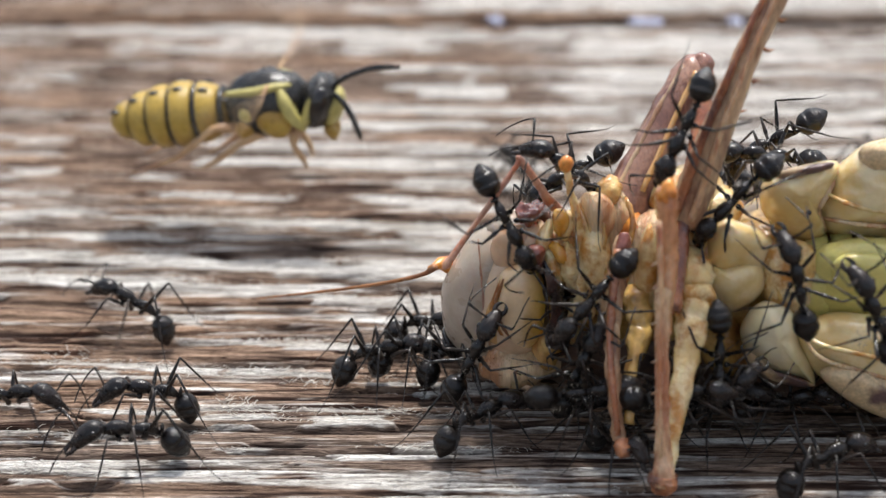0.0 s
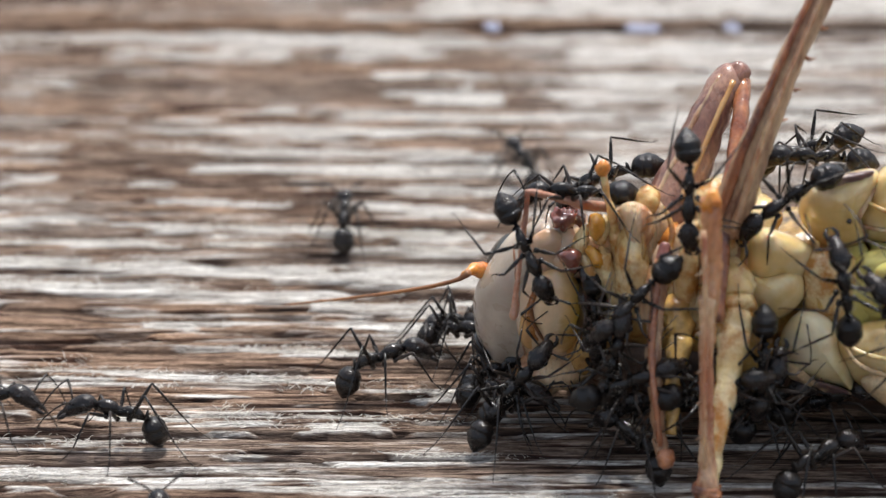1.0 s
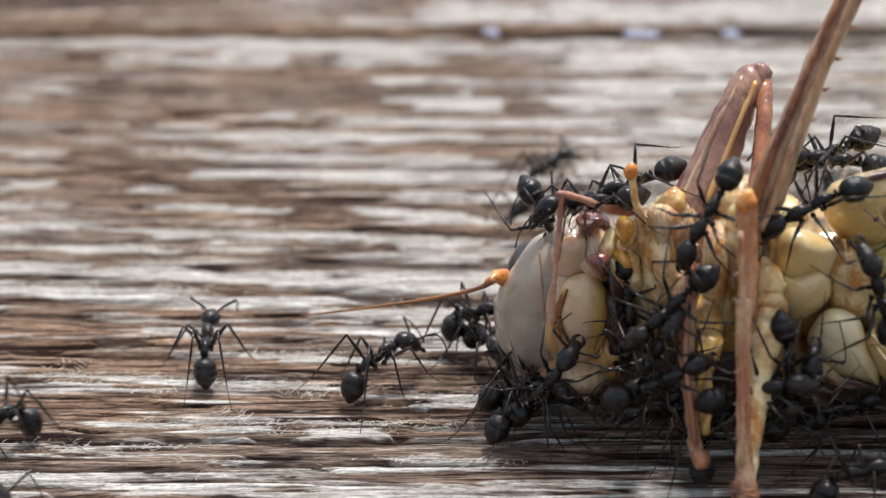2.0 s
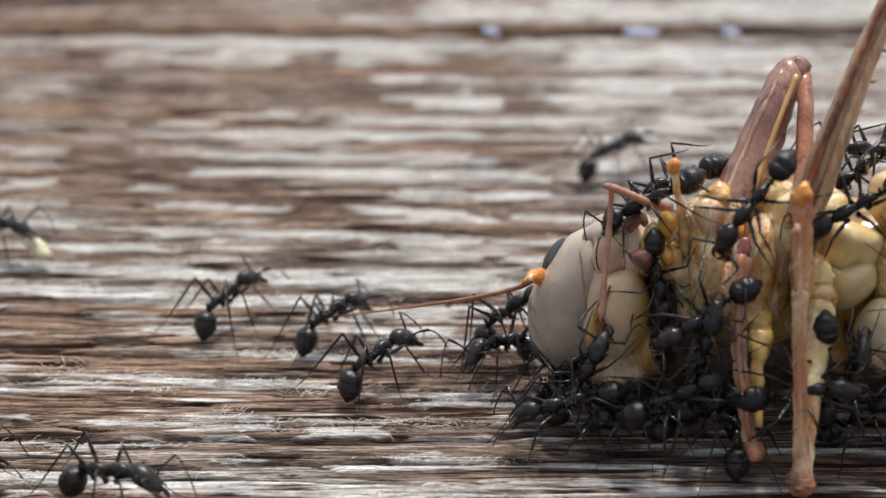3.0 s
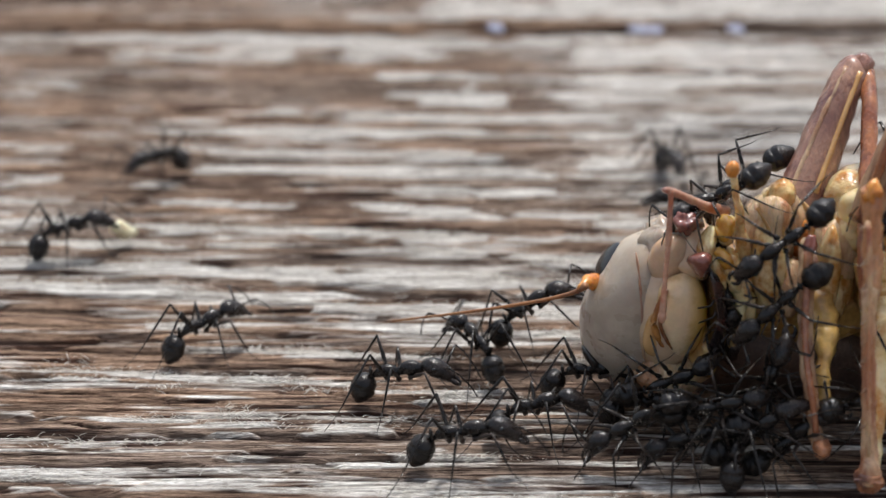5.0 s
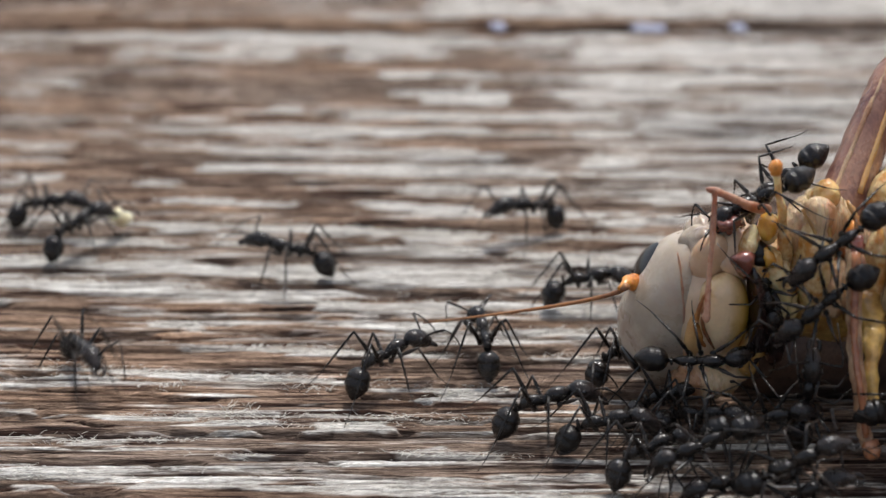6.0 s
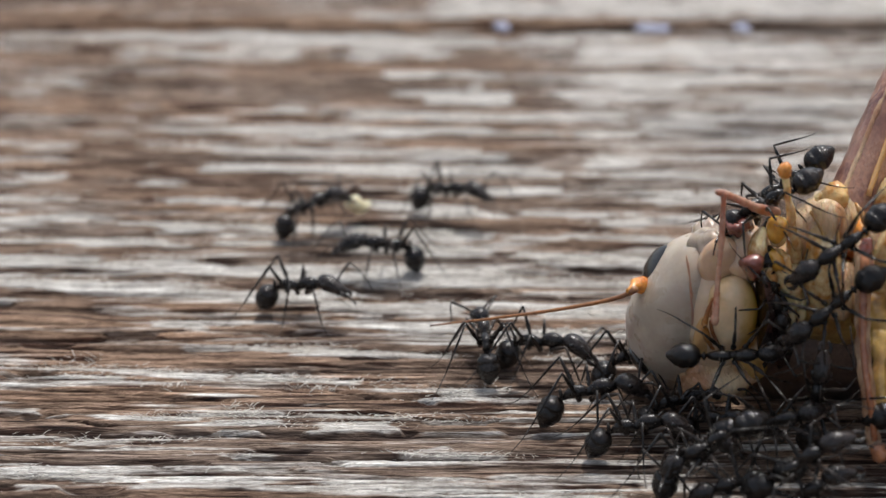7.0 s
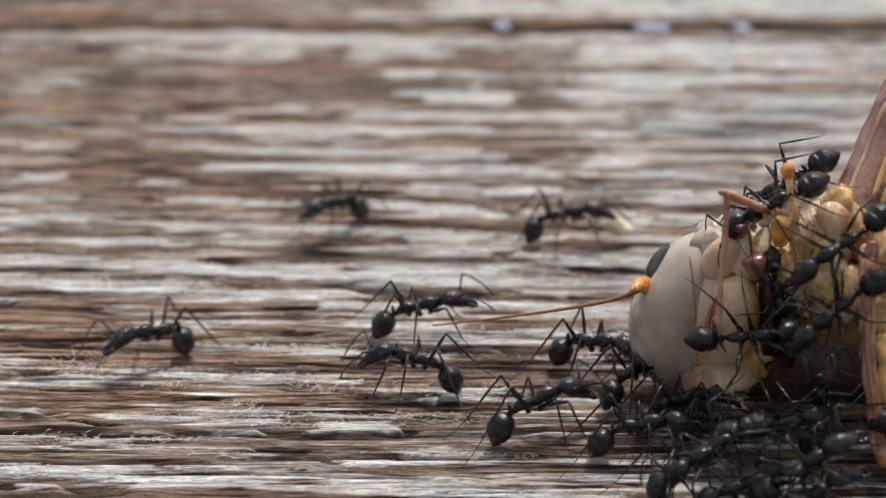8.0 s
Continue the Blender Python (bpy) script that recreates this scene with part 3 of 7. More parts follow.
def relief(X, Y, seed, bundles, checks=(), scars=()):
    """Height, bleaching and checks of a weathered board on a grid."""
    warp = 0.9 * (vnoise(X / 17, Y / 9, seed) - 0.5) + 0.25 * (vnoise(X / 5, Y / 2, seed + 1) - 0.5)
    Yw = Y + warp * 0.6
    n1 = vnoise(X / 21, Yw / 1.1, seed + 2)
    n2 = vnoise(X / 9, Yw / 0.42, seed + 3)
    n3 = vnoise(X / 5.0, Yw / 0.17, seed + 4)
    n4 = vnoise(X / 7, Yw / 0.8, seed + 7)
    n5 = vnoise(X / 3.5, Yw / 1.2, seed + 14)
    n6 = 0.6 * vnoise(X / 9, Yw / 0.21, seed + 20) + 0.4 * vnoise(X / 4, Yw / 0.13, seed + 21)
    bleach = 0.22 * np.clip((n1 * 0.55 + n4 * 0.45 - 0.47) * 4.0, 0, 1) * (0.55 + 0.9 * n2)
    reach = lambda x0, y0, x1, y1, w: np.ix_((Y[:, 0] > min(y0, y1) - 2 * w) & (Y[:, 0] < max(y0, y1) + 2 * w), (X[0] > x0 - 3) & (X[0] < x1 + 3))
    for k, (x0, y0, x1, y1, w, s) in enumerate(bundles):
        at = reach(x0, y0, x1, y1, w)
        x, y, p2, p3, p5, p6 = X[at], Y[at], n2[at], n3[at], n5[at], n6[at]
        mid = np.interp(x, (x0, x1), (y0, y1))
        ragged = (p3 - 0.5) * 0.6 + (p2 - 0.5) * 0.6 + (p6 - 0.5) * 0.8
        wob = (vnoise(x / 4.0 + 3 * k, y * 0 + k, seed + 5) - 0.5) * w * 0.4
        across = np.clip(2.6 - 2.2 * np.abs(y - mid - wob) / (w * (0.50 + 0.60 * ragged)), 0, 1)
        end = np.clip((x - x0) / 0.9 + 1.6 * (p3 - 0.5) + 0.4, 0, 1) * np.clip((x1 - x) / 0.9 + 1.6 * (p2 - 0.5) + 0.4, 0, 1)
        bleach[at] = np.maximum(bleach[at], s * across * end * (0.28 + 1.1 * p6 + 0.3 * p5))
    # brightness of the wood colour set by place: duller left, paler right
    bleach = bleach * np.interp(X, (-34, -14, -6, 6, 28), (0.62, 0.84, 0.94, 1.04, 1.26)) * np.interp(Y, (-22, -16, -8, 0, 9, 18, 36), (1.1, 1.04, 1.16, 1.24, 1.14, 0.95, 0.84)) * (1 - 0.18 * np.clip((-8 - X) / 8, 0, 1) * np.clip((Y - 2) / 6, 0, 1))
    bleach = np.maximum(bleach, 0.42 * np.clip((X + 2) / 14, 0, 1) * np.clip((Y - 2) / 10, 0, 1) * (0.5 + n2))
    thin = vnoise(X / 11, Yw / 0.26, seed + 10)
    thread = np.clip((vnoise(X / 6, Yw / 0.24, seed + 11) - np.interp(Y, (-20, 5), (0.60, 0.66))) * 7, 0, 1) * np.clip(vnoise(X / 10, Y / 5, seed + 12) * 2.2 - 0.5, 0, 1)
    bleach = np.maximum(bleach, 0.75 * thread)
    silver = np.clip((vnoise(X / 13, Yw / 0.3, seed + 18) - 0.56) * 5, 0, 1) * np.clip(vnoise(X / 7, Yw / 1.6, seed + 19) * 2.0 - 0.4, 0, 1)
    bleach = np.maximum(bleach, silver * np.interp(Y, (-28, -8, 6, 20), (0.62, 0.66, 0.5, 0.2)))
    crack = np.clip((np.interp(Y, (-30, -8, 12), (0.40, 0.33, 0.24)) - vnoise(X / 24, Yw / 0.5, seed + 8)) * 7, 0, 1) * np.clip(1.15 - bleach * 2.2, 0, 1)
    crack = crack * np.clip(vnoise(X / 8, Yw / 2.5, seed + 9) * 2.4 - 0.55, 0, 1)
    for k, (x0, y0, x1, y1, w, s) in enumerate(checks):
        at = reach(x0, y0, x1, y1, w)
        x, y = X[at], Y[at]
        mid = np.interp(x, (x0, x1), (y0, y1)) + (vnoise(x / 2.5 + 5 * k, y * 0 + k, seed + 17) - 0.5) * w
        across = np.clip(1.6 - 2.2 * np.abs(y - mid) / (w * (0.25 + 0.5 * n5[at] + 0.5 * n6[at])), 0, 1)
        crack[at] = np.maximum(crack[at], s * across * np.clip((x - x0) / 1.2, 0, 1) * np.clip((x1 - x) / 1.2, 0, 1))
    for x, y, rx, ry in scars:
        crack = np.maximum(crack, np.clip(2.2 - 1.7 * np.hypot((X - x) / rx, (Y - y) / ry) + 1.2 * (n3 - 0.5), 0, 1))
    fine = np.clip((0.31 - thin) * 8, 0, 1) * np.clip(vnoise(X / 6, Yw / 1.5, seed + 13) * 2.4 - 0.4, 0, 1) * np.interp(Y, (-20, 5, 30), (1.0, 0.75, 0.45)) * np.clip(1.3 - bleach, 0.2, 1)
    dash = np.clip((0.27 - vnoise(X / 4.5, Yw / 0.33, seed + 16)) * 9, 0, 1) * np.clip(1.2 - bleach, 0.1, 1) * np.interp(Y, (-20, 5, 20), (1.0, 0.8, 0.3))
    crack = np.maximum(crack, np.maximum(0.85 * fine, 0.8 * dash))
    z = 0.16 * (n1 - 0.6) + 0.18 * (n2 - 0.5) + 0.16 * (n3 - 0.5) + 0.14 * (n6 - 0.5) + 0.04 * np.clip(bleach * 1.5, 0, 1) - 0.55 * crack
    return z, np.clip(bleach, 0, 1.1), crack


def board(name, xs, ys, seed, bundles, label, edges, thick=20.0, checks=(), scars=()):
    X, Y = np.meshgrid(xs, ys)
    z, bleach, crack = relief(X, Y, seed, bundles, checks, scars)
    for e, sgn in edges:
        d = np.clip(1.0 - sgn * (e - Y) / 1.6, 0, 1)
        z = z - 1.1 * d ** 4
    bleach[:4, :] *= 0.25               # front edge rows kept brown: the gap's shade deepened by colour
    z[0, :] = z[-1, :] = -thick
    z[:, 0] = z[:, -1] = -thick
    ny, nx = X.shape
    co = np.stack([X, Y, z], -1).reshape(-1, 3) * MM
    i = np.arange(ny * nx).reshape(ny, nx)
    quads = np.stack([i[:-1, :-1], i[:-1, 1:], i[1:, 1:], i[1:, :-1]], -1).reshape(-1, 4)
    me = bpy.data.meshes.new(name)
    me.vertices.add(len(co))
    me.vertices.foreach_set("co", co.ravel())
    me.loops.add(quads.size)
    me.loops.foreach_set("vertex_index", quads.ravel())
    me.polygons.add(len(quads))
    me.polygons.foreach_set("loop_start", np.arange(0, quads.size, 4))
    me.update()
    me.validate()
    for key, field in (("bleach", bleach), ("check", crack)):
        a = me.attributes.new(key, "FLOAT", "POINT")
        a.data.foreach_set("value", field.ravel().astype(np.float32))
    me.materials.append(WOOD)
    me.shade_smooth()
    return tagged(new(name, me), label, "wooden board", kind="structure"), z


def spread(*pieces):
    """Grid lines: (from, to, step) pieces end to end."""
    return np.unique(np.concatenate([np.append(np.arange(a, b - 1e-6, s), b) for a, b, s in pieces]).round(4))


XS = spread((-260, -44, 6), (-44, 44, 0.17), (44, 260, 6))
NEAR_YS = spread((-75, -33, 1.5), (-33, -4, 0.065), (-4, 40.9, 0.1), (40.9, 41.0, 0.1))
near_board, NEAR_Z = board("board_near", XS, NEAR_YS, 3, STREAKS,
                           "weathered brown wooden board with bleached raised grain", [(41.0, 1)], checks=FISSURES,
                           scars=((2.7, 13.7, 1.3, 0.55),))
far_board, FAR_Z = board("board_far", XS, spread((43.2, 43.3, 0.1), (43.3, 58, 0.2), (58, 160, 3)), 31, FAR_STREAKS,
                         "weathered pale wooden board beyond a narrow gap", [(43.2, -1)])


def soil():
    bm = bmesh.new()
    bmesh.ops.create_grid(bm, x_segments=60, y_segments=60, size=1.0)
    for v in bm.verts:
        r = v.co.length
        v.co *= 400.0 * 1000 * max(r, 0.002) ** 3
        v.co.z = -20.5 + min(30.0, 0.00002 * v.co.length) * noise.noise(v.co * 0.0006)
    tagged(part("ground", bm, SOIL), "dark bare soil under the boards", "ground", kind="structure")


soil()


def board_height(x, y):
    """Height of the near board, millimetres."""
    ys = NEAR_YS
    j = int(np.clip(np.searchsorted(ys, y), 1, len(ys) - 2))
    i = int(np.clip(np.searchsorted(XS, x), 1, len(XS) - 2))
    return float(NEAR_Z[j, i])


def fibres():
    """Loose bleached fibres standing off the grain."""
    rng = random.Random(11)
    bm = bmesh.new()
    long_ones = [s for s in STREAKS if s[5] > 0.7]
    weights = [abs(s[2] - s[0]) * (2.0 if -26 < s[1] < 4 else 0.5) for s in long_ones]
    tuft, left = None, 0
    for k in range(11000):
        if left == 0:
            x0, y0, x1, y1, w, s = rng.choices(long_ones, weights)[0]
            f = rng.random()
            tuft = (x0 + f * (x1 - x0), y0 + f * (y1 - y0) + w * 0.35 + rng.gauss(0, w * 0.3))
            left = rng.choice((1, 1, 2, 4, 9, 22))
        left -= 1
        x, y = tuft[0] + rng.gauss(0, 1.1), tuft[1] + rng.gauss(0, 0.16)
        if abs(x) > 42 or y > 41 or y < -32:
            continue
        z = board_height(x, y)
        n = rng.choice((0.16, 0.22, 0.28, 0.36, 0.5))
        a = rng.uniform(-0.9, 0.9) + (math.pi if rng.random() < 0.5 else 0)
        rise = rng.uniform(0.1, 0.6) * n
        bend = rng.uniform(1.0, 2.3)
        pts = []
        for j in range(5):
            q = j / 4
            pts.append((x + n * q * math.cos(a) + rng.gauss(0, 0.02), y + n * q * math.sin(a) * 0.8, z - 0.03 + rise * math.sin(q * bend), 0.018 * (1.2 - q)))
        tube(pts, seg=3, per=1, bm=bm)
    # frayed tufts and splinters
    for x, y, count, size in ((-7.4, -18.0, 26, 1.5), (20.3, 10.0, 30, 2.4), (-10.4, -2.2, 8, 1.1), (-11.4, -20.0, 30, 1.2), (-15.1, -6.1, 26, 1.2), (-21.8, -5.0, 22, 1.2),
                              (2.3, -17.9, 22, 1.0), (-15.3, -17.9, 26, 1.3), (10.3, 9.5, 16, 1.1), (-2.3, -5.8, 14, 1.2), (-20.6, -14.6, 24, 1.3), (-4.4, -17.2, 12, 1.1)):
        for k in range(count):
            px, py = x + rng.gauss(0, 0.8), y + rng.gauss(0, 0.3)
            a, n = rng.uniform(0, 2 * math.pi), size * rng.uniform(0.15, 0.5)
            z, lift, bend = board_height(px, py), rng.uniform(0.1, 0.8) * n, rng.uniform(1.0, 2.2)
            tube([(px + n * q * math.cos(a), py + n * q * math.sin(a) * 0.5, z - 0.03 + lift * math.sin(q * bend), 0.027 * (1.2 - q)) for q in (0, 0.25, 0.5, 0.75, 1)], seg=3, per=1, bm=bm)
    tagged(part("wood_fibres", bm, FIBRE), "fine pale wood fibres lifting from the weathered grain", "wood fibres", kind="stuff")


fibres()


def flecks():
    """Pale bluish flakes lodged at the gap between the boards."""
    for x, y, w in ((15.9, 42.3, 1.5), (23.2, 42.5, 0.7), (4.0, 42.7, 0.7)):
        bm = blob((0, 0, 0), (w, 0.5, 0.32), (0, 0, 0), 14, rough=0.25, size=0.5)
        f = tagged(part("flake", bm, FLECK), "pale bluish flake lodged at the edge of the board", "flake", "flakes")
        f.location = (x * MM, y * MM, -0.45 * MM)


flecks()


# ---- ants ----
LEGS = {  # hip, knee, ankle and foot of the legs on the +y side
    "walking": (((0.95, 0.22, 1.75), (1.6, 1.0, 2.2), (2.3, 1.6, 0.6), (2.95, 1.95, -0.02)),
                ((0.45, 0.25, 1.65), (0.35, 1.3, 2.6), (0.2, 2.2, 0.7), (0.15, 2.85, -0.02)),
                ((-0.1, 0.25, 1.65), (-0.95, 0.95, 3.2), (-2.3, 1.75, 1.0), (-3.2, 2.3, -0.02))),
    "climbing": (((0.95, 0.26, 0.95), (1.75, 1.2, 1.55), (2.6, 1.7, 0.5), (3.1, 1.95, -0.1)),
                 ((0.45, 0.3, 0.9), (0.5, 1.5, 1.7), (0.75, 2.5, 0.4), (0.95, 3.0, -0.1)),
                 ((-0.05, 0.28, 0.9), (-1.0, 1.4, 2.0), (-2.2, 2.1, 0.5), (-2.9, 2.4, -0.1))),
}


def pivot_tree(ob, at):
    """Move the origin of a part that has children of its own."""
    for c in ob.children:
        c.location = c.location - at * MM
    pivot(ob, at)


def ant(style):
    """A black ant, head to +x, 6 mm long, feet on z = 0."""
    a = thing("ant", "small black ant with thin bent legs", "ant", "ants")
    up = 1.95 if style == "walking" else 1.05
    # alitrunk: humped front, saddle, sloping rear
    bm = tube([(1.60, 0, up + 0.08, 0.12), (1.44, 0, up + 0.16, 0.24), (1.1, 0, up + 0.20, 0.38), (0.74, 0, up + 0.16, 0.34), (0.52, 0, up + 0.05, 0.24),
               (0.3, 0, up - 0.05, 0.22), (0.02, 0, up + 0.0, 0.29), (-0.35, 0, up - 0.03, 0.29), (-0.62, 0, up - 0.2, 0.2), (-0.78, 0, up - 0.32, 0.1)], seg=16, flat=0.85)
    part("thorax", bm, ANT_BLACK, a)
    # waist: narrow stalk with an upright scale
    bm = tube([(-0.7, 0, up - 0.32, 0.09), (-0.92, 0, up - 0.37, 0.1), (-1.15, 0, up - 0.38, 0.09)], seg=8)
    blob((-0.92, 0, up - 0.14), (0.10, 0.22, 0.30), (0, -8, 0), 10, bm=bm)
    part("waist", bm, ANT_BLACK, a)
    # gaster: drop-shaped, hanging, with ring edges
    droop = radians(67 if style == "walking" else 14)
    d = Vector((-math.cos(droop), 0, -math.sin(droop)))
    o = Vector((-1.05, 0, up - 0.26))
    rows = []
    for s, r in ((0.0, 0.10), (0.10, 0.34), (0.34, 0.53), (0.55, 0.59), (0.58, 0.555), (0.85, 0.61), (1.08, 0.58), (1.11, 0.54),
                 (1.32, 0.46), (1.46, 0.35), (1.49, 0.31), (1.64, 0.2), (1.76, 0.06)):
        p = o + d * s * 0.92
        rows.append((p.x, p.y, p.z, r))
    pivot(part("gaster", tube(rows, seg=18, per=2), ANT_GASTER, a, "glossy ringed black gaster"), o)
    gaster = a.children[-1]
    rng = random.Random(9)
    bm = bmesh.new()
    for k in range(70):
        q, ang = rng.uniform(0.15, 1.5), rng.uniform(0, 2 * math.pi)
        side = d.cross(Vector((0, 1, 0)))
        n = (side * math.cos(ang) + Vector((0, 1, 0)) * math.sin(ang) + d * 0.5).normalized()
        p = d * q + n * (0.9 * (0.62 - 0.5 * (q - 0.8) ** 2))
        tube([(*p, 0.011), (*(p + n * rng.uniform(0.12, 0.24)), 0.004)], seg=3, per=1, bm=bm)
    part("bristles", bm, BRISTLE, gaster)
    # head, long and bowed forward
    hz = up + 0.22
    bm = tube([(1.58, 0, hz - 0.05, 0.12), (1.68, 0, hz + 0.04, 0.32), (1.95, 0, hz + 0.08, 0.45), (2.32, 0, hz - 0.06, 0.44), (2.68, 0, hz - 0.32, 0.34),
               (2.9, 0, hz - 0.5, 0.24), (2.97, 0, hz - 0.56, 0.12)], seg=16, flat=1.02)
    head = part("head", bm, ANT_HEAD, a)
    for s in (-1, 1):
        part("eye", blob((2.1, 0.44 * s, hz + 0.14), (0.14, 0.08, 0.12), (0, 0, 0), 10), EYE_DARK, head)
        part("mandible", tube([(2.86, 0.2 * s, hz - 0.46, 0.12), (3.08, 0.26 * s, hz - 0.62, 0.11), (3.25, 0.15 * s, hz - 0.74, 0.07), (3.3, 0.02 * s, hz - 0.8, 0.02)], seg=7, per=2), ANT_HEAD, head)
        # elbowed antenna: long scape and beaded whip
        pts = [(2.62, 0.22 * s, hz + 0.06, 0.05), (2.75, 0.6 * s, hz + 0.35, 0.055), (2.95, 1.15 * s, hz + 0.62, 0.075), (3.0, 1.2 * s, hz + 0.6, 0.06)]
        bm = tube(pts, seg=6, per=1)
        whip = curve_through([(3.0, 1.2 * s, hz + 0.6), (3.4, 1.15 * s, hz + 0.25), (3.85, 1.0 * s, hz - 0.35), (4.15, 0.9 * s, hz - 0.95)], 4)
        rows = []
        for k, p in enumerate(whip):
            rows.append((*p, 0.032 + 0.008 * (k % 2)))
        tube(rows, seg=6, per=1, bm=bm)
        part("antenna", bm, ANT_LIMB, head)
    for k, (hip, knee, ankle, foot) in enumerate(LEGS[style]):
        for s in (1, -1):
            f = [Vector((p[0], p[1] * s * (0.9 if p is not hip else 1.0), p[2])) for p in (hip, knee, ankle, foot)]
            bm = bmesh.new()
            tube([(*f[0], 0.15), (*f[0].lerp(f[1], 0.12), 0.13), (*f[0].lerp(f[1], 0.2), 0.07), (*f[0].lerp(f[1], 0.45), 0.108), (*f[0].lerp(f[1], 0.8), 0.075), (*f[1], 0.05)], seg=7, per=1, bm=bm)
            tube([(*f[1], 0.052), (*f[1].lerp(f[2], 0.35), 0.062), (*f[1].lerp(f[2], 0.8), 0.045), (*f[2], 0.032)], seg=6, per=1, bm=bm)
            sag = f[2].lerp(f[3], 0.5) - Vector((0, 0, 0.08))
            tube([(*f[2], 0.026), (*sag, 0.022), (*f[3], 0.017)], seg=5, per=1, bm=bm)
            leg = part("leg", bm, ANT_LIMB, a)
            pivot(leg, f[0])
            leg["side"], leg["pair"] = s, k
    # short pale bristles on the back and on the gaster
    rng = random.Random(4)
    bm = bmesh.new()
    for k in range(34):
        q, ang = rng.uniform(-0.5, 1.4), rng.uniform(-1.3, 1.3)
        n = Vector((rng.uniform(-0.3, 0.3), math.sin(ang), math.cos(ang))).normalized()
        p = Vector((q, 0, up + 0.1)) + n * 0.3
        tube([(*p, 0.012), (*(p + n * rng.uniform(0.12, 0.22)), 0.004)], seg=3, per=1, bm=bm)
    part("bristles", bm, BRISTLE, a, "short pale bristles on the thorax")
    pivot_tree(head, Vector((1.58, 0, hz - 0.05)))
    return a


ANTS = {}
for key, style, size, label in (
        ("a1", "walking", 1.08, "black ant walking on the weathered board"),
        ("a2", "walking", 1.08, "black ant walking on the weathered board"),
        ("a3", "walking", 1.15, "black ant walking on the weathered board"),
        ("a4", "walking", 1.08, "black ant walking on the weathered board"),
        ("scout", "walking", 1.08, "black ant walking on the weathered board"),
        ("a5", "walking", 1.08, "black ant walking on the weathered board"),
        ("puller", "walking", 1.12, "black ant walking on the weathered board"),
        ("face_ant", "walking", 1.08, "black ant walking on the weathered board"),
        ("side_ant", "walking", 1.08, "black ant walking on the weathered board"),
        ("jaw_ant", "walking", 1.08, "black ant walking on the weathered board"),
        ("front_ant", "walking", 1.08, "black ant walking on the weathered board"),
        ("leg_ant", "walking", 1.08, "black ant walking on the weathered board"),
        ("corner_ant", "walking", 1.15, "black ant walking on the weathered board"),
        ("low_ant", "walking", 1.15, "black ant walking on the weathered board"),
        ("far_left", "walking", 1.08, "black ant walking on the weathered board"),
        ("back_ant", "walking", 1.08, "black ant walking on the weathered board"),
        ("bearer", "walking", 1.08, "black ant carrying a pale crumb over the board"),
        ("loiterer", "walking", 1.08, "black ant walking on the weathered board"),
        ("wanderer", "walking", 1.08, "black ant walking on the weathered board"),
        ("h1", "climbing", 1.08, "black ant clinging to the dead grasshopper"),
        ("h2", "climbing", 1.08, "black ant clinging to the dead grasshopper"),
        ("h3", "climbing", 1.08, "black ant clinging to the dead grasshopper"),
        ("h4", "climbing", 1.08, "black ant clinging to the dead grasshopper"),
        ("h5", "climbing", 1.08, "black ant clinging to the dead grasshopper"),
        ("h6", "climbing", 1.08, "black ant clinging to the dead grasshopper"),
        ("h7", "climbing", 1.08, "black ant clinging to the dead grasshopper"),
        ("h8", "climbing", 1.08, "black ant clinging to the dead grasshopper"),
        ("h9", "climbing", 1.08, "black ant clinging to the dead grasshopper"),
        ("h10", "climbing", 1.08, "black ant clinging to the dead grasshopper"),
        ("h11", "climbing", 1.08, "black ant clinging to the dead grasshopper"),
        ("h12", "climbing", 0.90, "black ant clinging to the dead grasshopper"),
        ("h13", "climbing", 1.08, "black ant clinging to the dead grasshopper"),
        ("h14", "climbing", 1.08, "black ant clinging to the dead grasshopper"),
        ("h16", "climbing", 1.08, "black ant clinging to the dead grasshopper"),
        ("h17", "climbing", 1.08, "black ant clinging to the dead grasshopper"),
        ("h18", "climbing", 1.08, "black ant clinging to the dead grasshopper"),
        ("k0", "climbing", 1.08, "black ant clinging to the dead grasshopper"),
        ("k2", "climbing", 1.08, "black ant clinging to the dead grasshopper"),
        ("k4", "climbing", 1.08, "black ant clinging to the dead grasshopper"),
        ("k5", "climbing", 1.08, "black ant clinging to the dead grasshopper")):
    first = next((k for k, b in ANTS.items() if b["style"] == style), None)
    one = copy_thing(ANTS[first], pose(0, 0, 0)) if first else ant(style)
    one["style"] = style
    one.scale = (size, size, size)
    ANTS[key] = tagged(one, label, "ant", "ants")


# ---- the dead grasshopper ----
# drawn on a flat sheet of 0.0303 mm squares (u along the body, v up) with the depth d in millimetres towards the camera
DRAWN_FROM = Vector((-6.55, -98.15, 54.1))


def H(u, v, d):
    """A point of the sheet, brought forward by d along the line of sight from which the sheet is drawn."""
    z = 0.034 * v * (1 - 0.000085 * v)
    p = Vector(((u + 216) * 0.0303 * (1 - 0.0038 * z) - 6.55, 0, z))
    return p + (DRAWN_FROM - p) * (d / 98.15)


def S(r):
    return r * 0.0303


def hrow(*rows):
    """Tube rows from sheet rows (u, v, d, r)."""
    return [(*H(u, v, d), S(r)) for u, v, d, r in rows]


def hblob(u, v, d, ru, rv, rd, tilt=0.0, **kw):
    return blob(H(u, v, d), (S(ru), rd, S(rv)), (0, tilt, 0), **kw)


